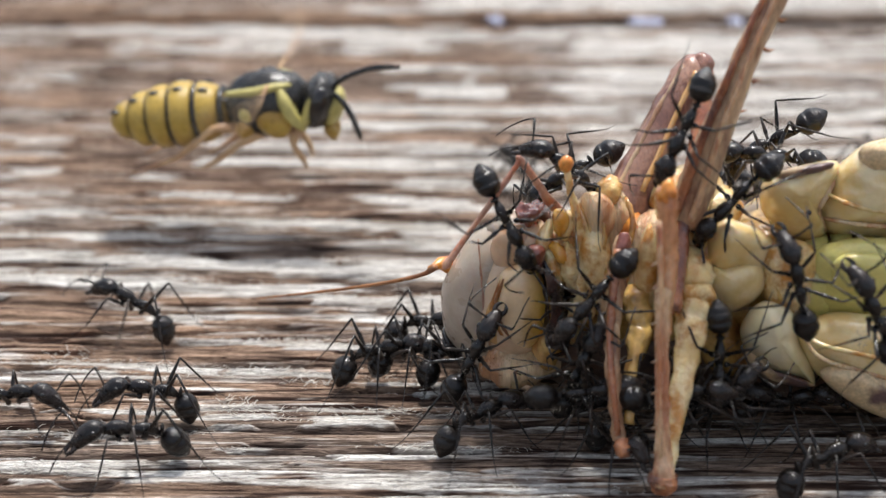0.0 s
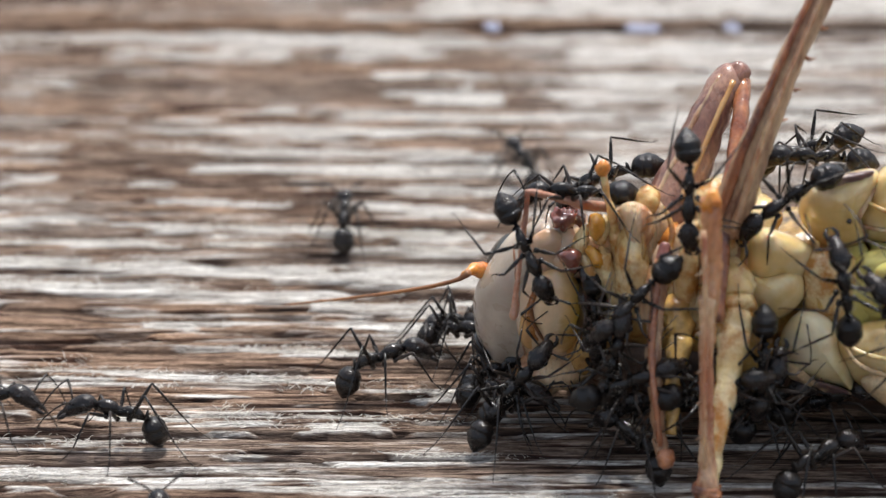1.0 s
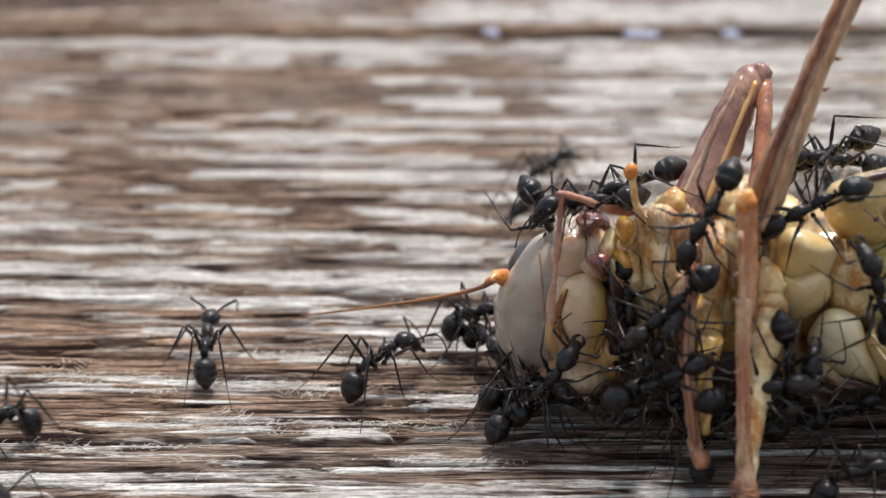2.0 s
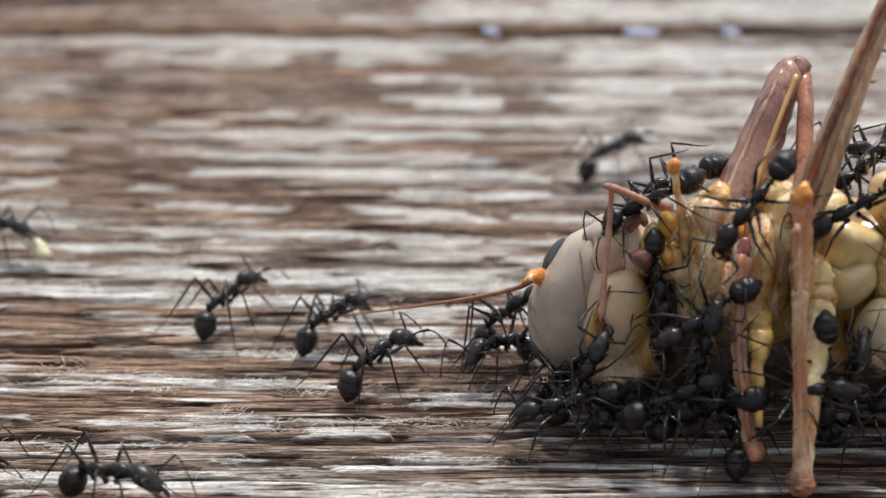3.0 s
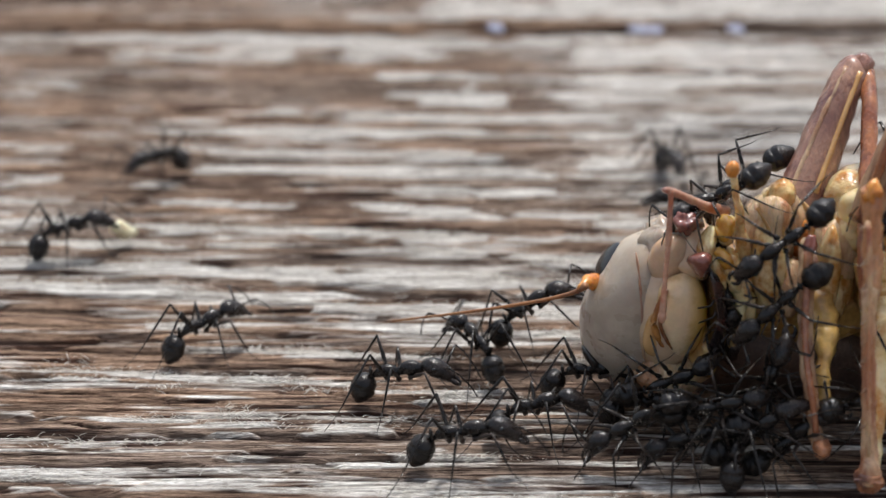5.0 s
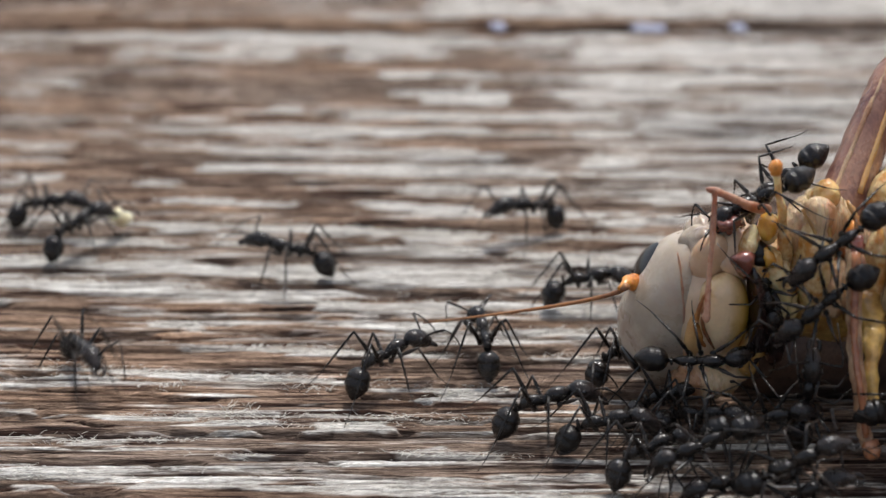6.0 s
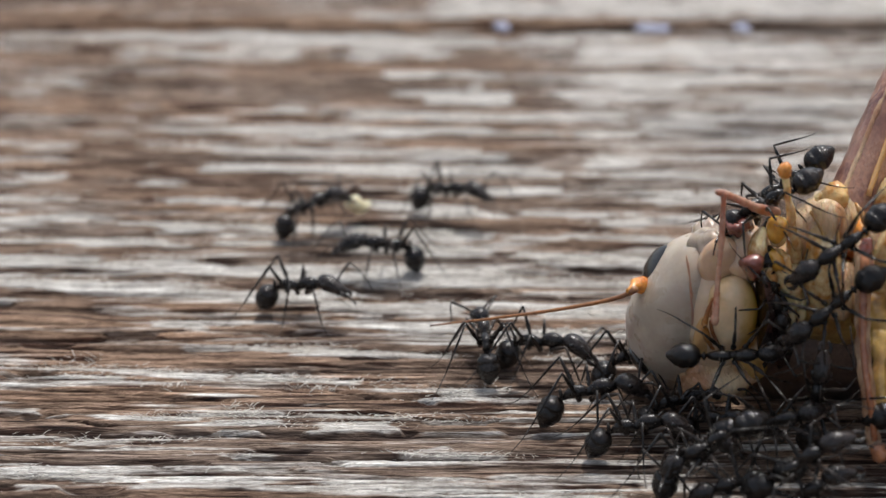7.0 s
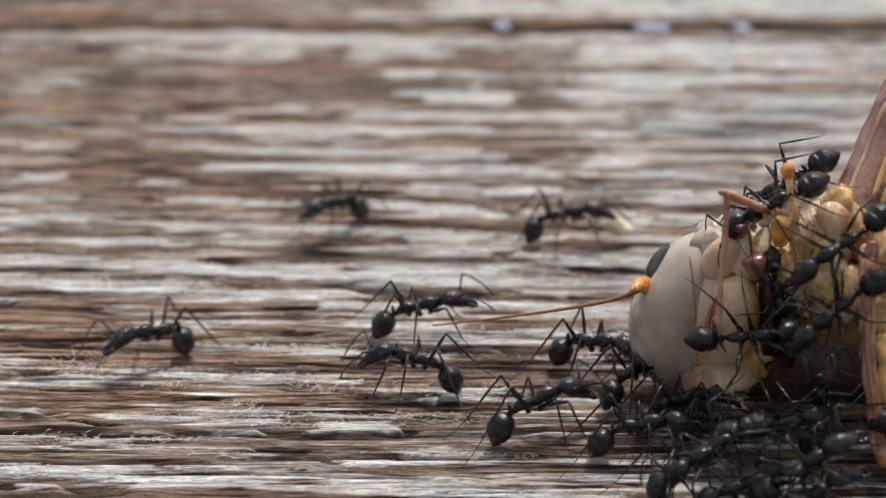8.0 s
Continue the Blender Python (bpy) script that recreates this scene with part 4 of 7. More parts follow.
def plate(outline, d, front, back=0.5, rings=7, power=2.2, crease=0.06, size=0.5, round_edge=0.12):
    """A swollen plate of cuticle inside a smooth closed outline of sheet points, bulging towards the camera by front and away by back."""
    n = len(outline)
    pts = [np.array(p, float) for p in outline]
    rim = []
    for k in range(n):
        p0, p1, p2, p3 = (pts[(k + j) % n] for j in (-1, 0, 1, 2))
        for j in range(4):
            t = j / 4
            rim.append(0.5 * (2 * p1 + (p2 - p0) * t + (2 * p0 - 5 * p1 + 4 * p2 - p3) * t * t + (3 * p1 - p0 - 3 * p2 + p3) * t ** 3))
    c = sum(rim) / len(rim)
    bm = bmesh.new()
    loops = []
    for sign, depth in ((1, front), (-1, back)):
        for k in range(rings + 1) if sign > 0 else range(rings - 1, -1, -1):
            q = math.sin(0.5 * math.pi * k / rings) if k else 0.0
            if q == 0.0:
                p = H(c[0], c[1], d + sign * depth)
                loops.append([bm.verts.new(p)])
                continue
            rise = depth * (1 - q ** power) ** 0.5
            loop = []
            for r in rim:
                e = c + (r - c) * q
                p = H(e[0], e[1], d + sign * rise)
                p.y -= sign * crease * uneven(p, size) * (1 - 0.5 * q)
                loop.append(bm.verts.new(p))
            loops.append(loop)
    m = len(rim)
    for a, b in zip(loops, loops[1:]):
        for i in range(m):
            j = (i + 1) % m
            if len(a) == 1:
                bm.faces.new((a[0], b[i], b[j]))
            elif len(b) == 1:
                bm.faces.new((a[i], b[0], a[j]))
            else:
                bm.faces.new((a[i], b[i], b[j], a[j]))
    return bm


def at_rest(*points):
    """Sheet points from points counted rightwards and downwards from the sheet's upper corner."""
    return [(x - 996, 692 - y) for x, y in points]


def grasshopper():
    g = thing("grasshopper", "large dead cream and brown grasshopper lying on its back", "grasshopper")
    P = lambda name, bm, mat, parent=g, label="": part(name, bm, mat, parent, label)
    T = lambda rows, seg=12, flat=1.0, rough=0.0, size=0.6, per=5: tube(hrow(*rows), seg=seg, flat=flat, rough=rough, size=size, per=per)
    # head
    head = P("head", hblob(-84, 176, 0.2, 80, 122, 3.0, -4, rough=0.1, size=1.8, seg=40), FLESH)
    P("face", plate(at_rest((782, 546), (790, 590), (811, 622), (836, 647), (870, 660), (908, 648), (926, 600), (926, 520), (922, 450), (900, 392), (868, 392), (838, 412), (802, 462), (783, 506)), -0.7, 3.0, 3.0, rings=12, power=2.1, crease=0.05, size=2.0), FACE, head, "smooth greyish white face plate")
    P("face_ridge", T(((-149, 270, 1.70, 2), (-146, 232, 2.08, 2.4), (-143, 190, 2.24, 2.6), (-138, 140, 2.28, 2.6), (-132, 98, 2.15, 2.2), (-126, 70, 1.8, 1.5)), 8, 0.5, 0.06, 0.4), THIGH, head, "thin pinkish ridge beside the face plate")
    P("temple", plate(at_rest((880, 410), (868, 440), (878, 470), (905, 478), (934, 466), (944, 436), (930, 404), (905, 396)), 1.95, 0.7, 1.2, crease=0.06, size=0.8), FLESH, head, "swollen peach coloured temple")
    P("cheek", plate(at_rest((886, 482), (877, 512), (873, 548), (888, 580), (900, 606), (928, 618), (956, 602), (971, 564), (972, 522), (958, 486), (936, 466), (908, 468)), 2.5, 1.15, 1.4, rings=10, crease=0.04, size=0.9), CHEEK, head, "smooth swollen cream cheek turning yellow")
    P("cheek_stain", plate(at_rest((872, 524), (860, 552), (858, 586), (872, 606), (892, 604), (884, 580), (876, 552)), 2.45, 0.38, 0.5, crease=0.04), GLOW, head, "amber stained hollow beside the cheek")
    P("lower_lip", plate(at_rest((858, 636), (890, 655), (934, 674), (952, 642), (968, 604), (940, 606), (905, 612), (878, 606)), 1.4, 1.1, 1.0, crease=0.1), PINK, head, "pinkish fold under the cheek")
    P("seam", T(((-130, 44, 2.6, 4), (-106, 30, 3.0, 6), (-70, 22, 3.0, 5), (-50, 40, 2.8, 3)), 8, 0.7), SEAM, head)
    # dark plate added where the neck gap lies in shade
    P("neck_fold", plate(at_rest((960, 455), (966, 500), (971, 560), (962, 612), (978, 642), (998, 604), (1001, 540), (990, 476)), 3.3, 0.8, 0.8, crease=0.14, size=0.4), WET_AND_GAP_DARK, head, "dark plate standing for the shade in the gap behind the cheek")
    P("seam", T(((-100, 206, 2.9, 1.5), (-110, 192, 2.95, 4), (-117, 168, 2.85, 6), (-123, 140, 2.8, 6.5), (-114, 116, 2.85, 6), (-102, 98, 2.85, 4), (-88, 86, 2.85, 1.5)), 10, 0.7, 0.08, 0.3), HOOK, head, "rusty brown groove between the face plate and the cheek")
    P("seam", T(((-105, 200, 3.25, 1.5), (-112, 180, 3.25, 3), (-118, 158, 3.2, 3.5), (-115, 134, 3.2, 3.5), (-104, 112, 3.2, 3), (-92, 94, 3.15, 1.5)), 8, 0.6), SEAM, head)
    P("brow", plate(at_rest((922, 440), (934, 462), (950, 480), (964, 462), (966, 438), (948, 430)), 3.4, 0.8, 0.6), RUDDY, head, "reddish brown mouth plate")
    P("amber_drop", plate(at_rest((979, 372), (976, 392), (979, 408), (992, 420), (1006, 404), (1007, 382), (994, 369)), 3.3, 1.0, 0.8, crease=0.12, size=0.4), AMBER, head, "shining amber mouth membrane")
    P("throat", hblob(-26, 92, 2.3, 26, 44, 1.6, 8, rough=0.3, size=0.6, seg=20), RECESS, head, "wet amber brown throat")
    P("jaw", hblob(-72, 58, 1.4, 72, 34, 2.2, -12, rough=0.35, size=0.8, seg=24), PINK, head)
    P("jaw", hblob(-44, 262, 1.0, 56, 54, 2.0, 12, rough=0.4, size=0.8, seg=24), FLESH, head)
    P("lip", hblob(-62, 312, 2.0, 20, 16, 0.7, -10, rough=0.3, size=0.4, seg=22), RUDDY, head, "reddish wet lip")
    P("lip", hblob(-78, 288, 0.6, 50, 30, 1.7, -20, rough=0.35, size=0.7, seg=24), FACE, head)
    P("lip", hblob(-48, 312, 1.0, 26, 20, 0.9, -30, rough=0.25, size=0.5), WET_AND_GAP_DARK, head)
    for u, v, tilt, rv in ((-170, 258, 36, 36), (-196, 90, -34, 28)):
        P("eye", hblob(u, v, -0.8, 10, rv, 0.9, tilt), EYE_DARK, head, "dark oval compound eye")
    P("antenna_base", T(((-180, 214, -0.6, 17), (-196, 222, -0.5, 16), (-210, 226, -0.3, 13), (-220, 224, 0.0, 9), (-234, 216, 0.4, 6)), 12, rough=0.06, size=0.4), ORANGE, head, "orange antenna socket")
    rows = [(-226, 220, 0.6, 7)]
    for k in range(1, 25):
        q = k / 24
        rows.append((-226 - 322 * q, 220 - 57 * q ** 0.55, 0.4 - 7.0 * q, (4.6 - 3.0 * q) * (1.0 if k % 2 else 0.85)))
    antenna = P("antenna", T(rows, 7, per=1), ANTENNA, head, "long thin orange brown antenna")
    # palps and mouthparts
    arm = P("palp", T(((0, 312, 2.0, 8.9), (-25, 337, 2.4, 8.9), (-42, 362, 2.7, 6.7), (-60, 388, 3.0, 5.9), (-76, 409, 3.2, 6.3), (-82, 410, 3.25, 3.7)), 10, rough=0.05, size=0.4), FEELER, head, "pinkish brown feeler arched over the mouth")
    shank = P("palp", T(((-74, 410, 3.2, 5.5), (-86, 391, 3.35, 4.4), (-120, 343, 3.7, 4.8), (-160, 288, 4.0, 4.4), (-194, 240, 4.3, 5.9), (-204, 226, 4.35, 7.0), (-210, 218, 4.4, 3.7)), 10, rough=0.05, size=0.4), FEELER, head, "pinkish brown feeler tip hanging over the face")
    P("palp", T(((38, 240, 3.0, 13), (30, 275, 3.2, 12), (26, 296, 3.2, 8), (20, 330, 3.4, 8), (12, 356, 3.4, 6), (8, 384, 3.4, 7), (6, 394, 3.4, 6)), 10, rough=0.05, size=0.4), CREAM, head, "pale yellow jointed feeler")
    P("palp_knob", hblob(5, 400, 3.4, 12, 14, 0.38, rough=0.08, size=0.3), ORANGE, head)
    for u, v, d, ru, rv, rd, tilt, mat in ((-36, 262, 2.9, 12, 44, 0.8, 16, CREAM), (12, 222, 3.3, 17, 44, 0.9, -12, CREAM), (-16, 222, 3.2, 13, 38, 0.7, -20, CREAM),
                                           (30, 196, 3.2, 20, 46, 0.9, -6, CREAM), (4, 292, 3.1, 14, 26, 0.6, 10, CREAM), (22, 140, 3.2, 14, 56, 0.8, 6, CREAM), (44, 160, 3.0, 15, 40, 0.8, 0, CREAM), (-4, 244, 3.5, 12, 26, 0.6, -34, AMBER)):
        P("mouthpart", hblob(u, v, d, ru, rv, rd, tilt, rough=0.16, size=0.4, seg=18), mat, head)
    # neck behind the cheek, its shade put into the colour
    P("neck_membrane", hblob(-14, 150, 1.8, 30, 90, 2.0, -6, rough=0.3, size=0.8), WET_AND_GAP_DARK, g, "neck membrane coloured near black for the shade of the gap")
    # trunk
    P("pronotum", T(((-40, 120, -2, 90), (60, 110, -2, 118), (200, 110, -2, 128), (340, 110, -2, 130), (480, 105, -1, 132), (640, 90, 0, 128), (860, 80, 0, 90)), 28, rough=0.3, size=2.0), SHIELD, g, "brown mottled back shield resting on the wood")
    P("thorax", T(((0, 190, -0.4, 78), (90, 200, -0.4, 104), (200, 205, -0.2, 112), (320, 205, 0, 120), (440, 210, 0.2, 122), (560, 210, 0.4, 120), (700, 205, 0, 100)), 32, rough=0.5, size=1.4), RECESS)
    for u, v, d, ru, rv, rd, tilt, mat in (
            (62, 286, 1.4, 54, 66, 1.9, 12, PINK), (95, 315, 1.2, 48, 56, 1.8, -14, PINK), (52, 235, 2.8, 30, 84, 1.6, 4, CREAM), (122, 280, 2.3, 26, 40, 1.4, 10, ORANGE),
            (165, 250, 3.1, 52, 70, 1.7, 6, PINK), (200, 285, 3.1, 46, 52, 1.6, -10, CREAM), (150, 175, 3.6, 46, 62, 1.6, 10, CREAM), (218, 345, 2.0, 62, 46, 1.8, -16, CREAM),
            (262, 315, 2.5, 52, 44, 1.6, -30, CREAM), (255, 240, 3.4, 40, 60, 1.4, 0, PINK), (90, 190, 3.4, 30, 50, 1.3, 8, PINK), (78, 345, 1.8, 24, 34, 1.0, 20, CREAM), (250, 160, 4.0, 34, 44, 1.2, 20, CREAM)):
        P("sternal_lobe", hblob(u, v, d, ru, rv, rd, tilt, rough=0.26, size=0.9, seg=26), mat, g)
    for rows, d in ((((1262, 400), (1249, 440), (1254, 486), (1280, 496), (1310, 488), (1342, 490), (1360, 456), (1366, 425), (1342, 408), (1310, 395), (1285, 388)), 4.2),
                    (((1252, 470), (1249, 512), (1264, 542), (1294, 554), (1326, 540), (1351, 512), (1350, 476), (1330, 462), (1300, 466), (1275, 472)), 4.6)):
        P("sternal_plate", plate(at_rest(*rows), d, 1.7, 1.5, crease=0.08, size=0.9), IVORY, g, "smooth swollen cream breast plate")
    P("sternal_plate", plate(at_rest((1150, 396), (1128, 440), (1121, 500), (1130, 560), (1150, 572), (1163, 520), (1167, 450)), 4.6, 1.1, 1.2), CREAM, g)
    P("sternal_plate", plate(at_rest((1172, 350), (1170, 400), (1196, 420), (1236, 400), (1258, 366), (1262, 330), (1230, 330)), 3.6, 1.3, 1.2), IVORY, g)
    P("sternal_plate", plate(at_rest((1028, 352), (1040, 400), (1040, 460), (1056, 476), (1074, 430), (1090, 396), (1084, 360), (1056, 342)), 2.9, 0.9, 1.0, crease=0.2, size=0.35), PINK, g, "pinkish fan of folded membrane")
    # leathery folds between the plates
    for rows in (((60, 330, 3.2, 3), (74, 280, 3.7, 5), (70, 230, 4.0, 5), (84, 180, 4.2, 3)), ((30, 330, 2.8, 3), (48, 290, 3.5, 4), (46, 240, 3.9, 4), (56, 190, 4.1, 3)),
                 ((112, 340, 2.8, 4), (124, 300, 3.6, 6), (118, 250, 4.0, 5)), ((240, 310, 4.0, 5), (250, 270, 4.4, 7), (246, 225, 4.6, 6), (252, 180, 4.7, 4)),
                 ((186, 208, 4.4, 4), (160, 196, 4.8, 5), (136, 206, 4.6, 4)), ((376, 280, 4.6, 5), (380, 240, 5.0, 6), (376, 196, 5.2, 6), (384, 160, 5.4, 4))):
        P("fold", T(rows, 8, 0.8, 0.08, 0.3), RECESS, g)
    for rows, d in ((((1238, 548), (1232, 600), (1250, 650), (1300, 668), (1330, 640), (1312, 596), (1300, 560), (1270, 556)), 3.2), (((1320, 470), (1352, 520), (1372, 552), (1420, 556), (1440, 520), (1410, 470), (1370, 440)), 3.6)):
        P("side_membrane", plate(at_rest(*rows), d, 0.9, 0.8, crease=0.16), RECESS, g, "wet amber brown membrane between the leg joints")
    # abdomen with rings
    rows = []
    for k in range(9):
        u = 420 + 42 * k
        rows += [(u, 205 - 0.02 * (u - 420), 3.2, 70 + 2 * (k > 0)), (u + 36, 205 - 0.02 * (u - 420), 3.2, 74), (u + 40, 205 - 0.02 * (u - 420), 3.2, 66)]
    P("abdomen", T(rows, 28, rough=0.2, size=1.0, per=2), GREEN, g, "yellowish green ringed abdomen")
    P("abdomen_lobe", plate(at_rest((1440, 446), (1436, 505), (1452, 548), (1520, 566), (1620, 560), (1700, 520), (1690, 440), (1600, 424), (1500, 424)), 4.6, 1.4, 1.2, crease=0.12), GREEN, g)
    P("abdomen_lobe", plate(at_rest((1470, 470), (1474, 505), (1500, 522), (1550, 518), (1580, 488), (1570, 458), (1530, 448), (1490, 452)), 5.7, 0.7, 0.5), GREEN, g)
    P("abdomen_lobe", plate(at_rest((1352, 440), (1346, 500), (1360, 548), (1400, 556), (1444, 540), (1452, 480), (1440, 440), (1400, 424)), 4.4, 1.2, 1.0, crease=0.12), CREAM, g)
    # hind femora
    f = P("hind_femur", plate(at_rest((1478, 300), (1522, 262), (1568, 248), (1640, 236), (1800, 250), (1900, 330), (1800, 410), (1640, 424), (1568, 424), (1500, 420), (1458, 414), (1443, 378), (1458, 338)), 2.6, 2.5, 2.5, 12, crease=0.2, size=0.9), IVORY, g, "thick cream hind femur, mottled purple above")
    P("trochanter", plate(at_rest((1344, 372), (1350, 322), (1385, 304), (1440, 291), (1476, 288), (1484, 306), (1466, 342), (1449, 378), (1460, 412), (1432, 428), (1385, 420)), 3.0, 2.0, 2.0, rings=10, crease=0.2, size=0.7), IVORY, f)
    P("keel", T(((462, 348, 3.98, 3), (500, 330, 4.68, 4), (560, 316, 4.88, 4), (680, 306, 4.78, 4)), 6), CREAM, f)
    P("keel", T(((456, 304, 3.78, 3), (500, 296, 4.48, 4), (560, 290, 4.68, 4), (680, 284, 4.58, 4)), 6), PINK, f)
    P("keel", T(((484, 388, 3.18, 3), (468, 350, 3.98, 5), (451, 316, 4.18, 5), (462, 282, 3.58, 4)), 6), PINK, f)
    P("patch", plate(at_rest((1520, 266), (1568, 250), (1640, 240), (1700, 250), (1690, 300), (1620, 318), (1560, 320), (1520, 306)), 3.6, 1.6, 0.5, crease=0.1), MOTTLED, f, "purple brown mottled upper side")
    P("patch", plate(at_rest((1372, 312), (1400, 300), (1450, 292), (1474, 292), (1462, 306), (1420, 318), (1388, 326)), 4.1, 0.6, 0.4, crease=0.1), MOTTLED, f, "purple brown patch")
    P("pore", hblob(433, 313, 5.1, 5, 5, 0.12, seg=8), WET_AND_GAP_DARK, f)
    f = P("hind_femur", plate(at_rest((1408, 592), (1430, 566), (1480, 552), (1568, 560), (1700, 580), (1860, 650), (1880, 720), (1800, 780), (1700, 776), (1568, 742), (1500, 708), (1452, 672), (1422, 634)), 5.6, 2.3, 2.3, 9, crease=0.08, size=1.2), IVORY, g, "thick cream hind femur with brown mottling")
    P("trochanter", plate(at_rest((1318, 560), (1308, 592), (1328, 632), (1368, 656), (1418, 670), (1440, 682), (1434, 640), (1414, 602), (1404, 560), (1380, 540), (1346, 534)), 5.3, 1.7, 1.7, rings=10, crease=0.18, size=0.6), MILK, f, "milky white swollen joint")
    P("keel", T(((420, 112, 6.38, 3), (450, 84, 7.38, 4), (520, 66, 7.88, 4), (640, 40, 7.98, 4)), 6), CREAM, f)
    P("keel", T(((424, 96, 6.58, 3), (452, 60, 7.38, 4), (520, 36, 7.78, 4), (640, 4, 7.78, 4)), 6), PINK, f)
    P("patch", plate(at_rest((1452, 654), (1500, 644), (1568, 668), (1700, 690), (1780, 740), (1700, 780), (1568, 744), (1500, 710), (1458, 676)), 7.1, 1.2, 0.8, crease=0.12), MOTTLED, f, "dark brown mottled lower edge")
    P("patch", plate(at_rest((1320, 618), (1356, 650), (1410, 668), (1442, 684), (1400, 684), (1350, 668), (1322, 648)), 5.6, 0.8, 0.8, crease=0.1), MOTTLED, f)
    # near fore leg: orange knee, brown upper and cream lower shin
    leg = P("leg", T(((183, 356, 9.0, 15), (185, 336, 9.0, 17), (186, 290, 9.3, 15), (186, 240, 9.5, 16), (185, 200, 9.8, 15), (183, 170, 10.0, 14), (180, 130, 10.2, 12), (178, 100, 10.4, 11)), 14, rough=0.1, size=0.5), RUST, g, "tan spiny leg with an orange knee")
    P("knee", hblob(184, 348, 9.1, 14, 22, 0.45, rough=0.2, size=0.35), ORANGE, leg)
    P("shin", T(((181, 186, 10.0, 7), (180, 176, 10.1, 14), (177, 150, 10.3, 12), (176, 60, 10.8, 11), (176, -10, 11.2, 11), (177, -70, 11.5, 12), (178, -120, 11.7, 14), (179, -150, 11.9, 18), (178, -170, 12.0, 16)), 14, rough=0.08, size=0.5), SHANK, leg)
    P("ridge", T(((170, 300, 10.0, 5), (174, 220, 10.5, 5), (173, 120, 10.9, 5), (172, 0, 11.6, 4), (172, -120, 12.1, 4)), 6, rough=0.05, size=0.3), SHANK, leg)
    P("foot", T(((178, -150, 11.9, 21), (176, -168, 12.0, 25), (172, -178, 12.3, 14)), 12, rough=0.12, size=0.4), BROWN, leg)
    for k, v in enumerate((296, 232, 190, 128, 60, 4, -58)):
        P("spine", tube(hrow((173, v, 9.8 + 0.3 * k, 4), (164, v - 8, 9.9 + 0.3 * k, 2.6), (157, v - 10, 10 + 0.3 * k, 0.8)), seg=5, per=1), TIBIA, leg)
    P("thigh", T(((222, 250, 4.9, 14), (224, 226, 5.4, 30), (230, 196, 6.1, 36), (231, 184, 6.3, 31), (232, 168, 6.6, 36), (231, 152, 6.9, 30), (231, 140, 7.2, 33), (228, 122, 7.6, 26), (227, 108, 7.9, 28), (222, 70, 8.6, 22), (208, 0, 9.8, 17), (196, -90, 11.0, 12), (186, -150, 11.8, 9)), 16, rough=0.16, size=0.6), CREAM, leg, "cream ringed thigh")
    # second leg
    leg = P("leg", T(((106, 270, 5.0, 13), (102, 230, 5.8, 15), (92, 160, 6.8, 13), (88, 80, 7.8, 12), (92, 0, 8.7, 12), (98, -60, 9.2, 11), (102, -96, 9.6, 10)), 14, rough=0.14, size=0.45), TIBIA, g, "tan bent leg standing on the wood")
    P("ridge", T(((98, 250, 6.2, 8), (88, 160, 7.3, 7), (84, 80, 8.2, 6), (90, 0, 9.1, 6), (98, -80, 9.7, 5)), 8, rough=0.06, size=0.3), BROWN, leg)
    P("knee", hblob(104, 250, 5.4, 13, 28, 0.5, 12, rough=0.15, size=0.4), RUDDY, leg)
    P("thigh", T(((126, 186, 4.8, 10), (130, 166, 5.2, 25), (134, 150, 5.5, 21), (137, 132, 5.8, 25), (138, 114, 6.1, 20), (136, 98, 6.4, 22), (126, 50, 7.4, 13), (120, -20, 8.4, 11), (116, -60, 9.0, 9)), 14, rough=0.16, size=0.6), RECESS, leg)
    P("foot", T(((106, -88, 9.6, 14), (108, -104, 9.9, 16), (112, -118, 10.2, 9)), 10, rough=0.1, size=0.4), BROWN, leg)
    # raised thigh and shin
    leg = P("leg", T(((108, 300, 1.5, 42), (126, 350, 1.0, 42), (160, 420, 0.2, 38), (200, 510, -0.8, 32), (228, 556, -1.4, 28), (244, 572, -1.6, 18)), 16, rough=0.12, size=0.7), THIGH, g, "raised brown thigh with a reddish knee")
    P("ridge", T(((140, 350, 2.2, 5), (172, 420, 1.2, 5), (208, 500, 0.2, 5), (236, 556, -0.6, 5)), 8, rough=0.05, size=0.3), GLOW, leg)
    P("ridge", T(((96, 350, 1.8, 5), (132, 420, 0.9, 5), (176, 505, -0.1, 5), (214, 566, -1.0, 5)), 8, rough=0.05, size=0.3), TIBIA, leg)
    P("knee", hblob(244, 566, -1.5, 22, 23, 0.65, rough=0.14, size=0.4), THIGH, leg)
    P("shin", T(((252, 554, -1.2, 14), (246, 490, 0.6, 14), (230, 400, 2.6, 14), (212, 310, 4.8, 15), (202, 220, 6.6, 15), (196, 140, 8.0, 13)), 12, rough=0.08, size=0.5), BROWN, leg)
    leg = P("leg", T(((214, 300, 4.6, 30), (232, 350, 4.8, 30), (258, 420, 5.0, 27), (290, 500, 5.0, 23), (332, 600, 4.8, 21), (392, 720, 4.4, 20), (440, 810, 4.0, 19)), 16, rough=0.08, size=0.6), TIBIA, g, "long tan shin raised in the air, with a row of spines")
    P("ridge", T(((194, 300, 5.4, 8), (216, 360, 5.6, 8), (246, 440, 5.7, 7), (284, 530, 5.6, 6), (338, 650, 5.3, 5), (398, 770, 4.8, 5)), 8, rough=0.05, size=0.3), BROWN, leg)
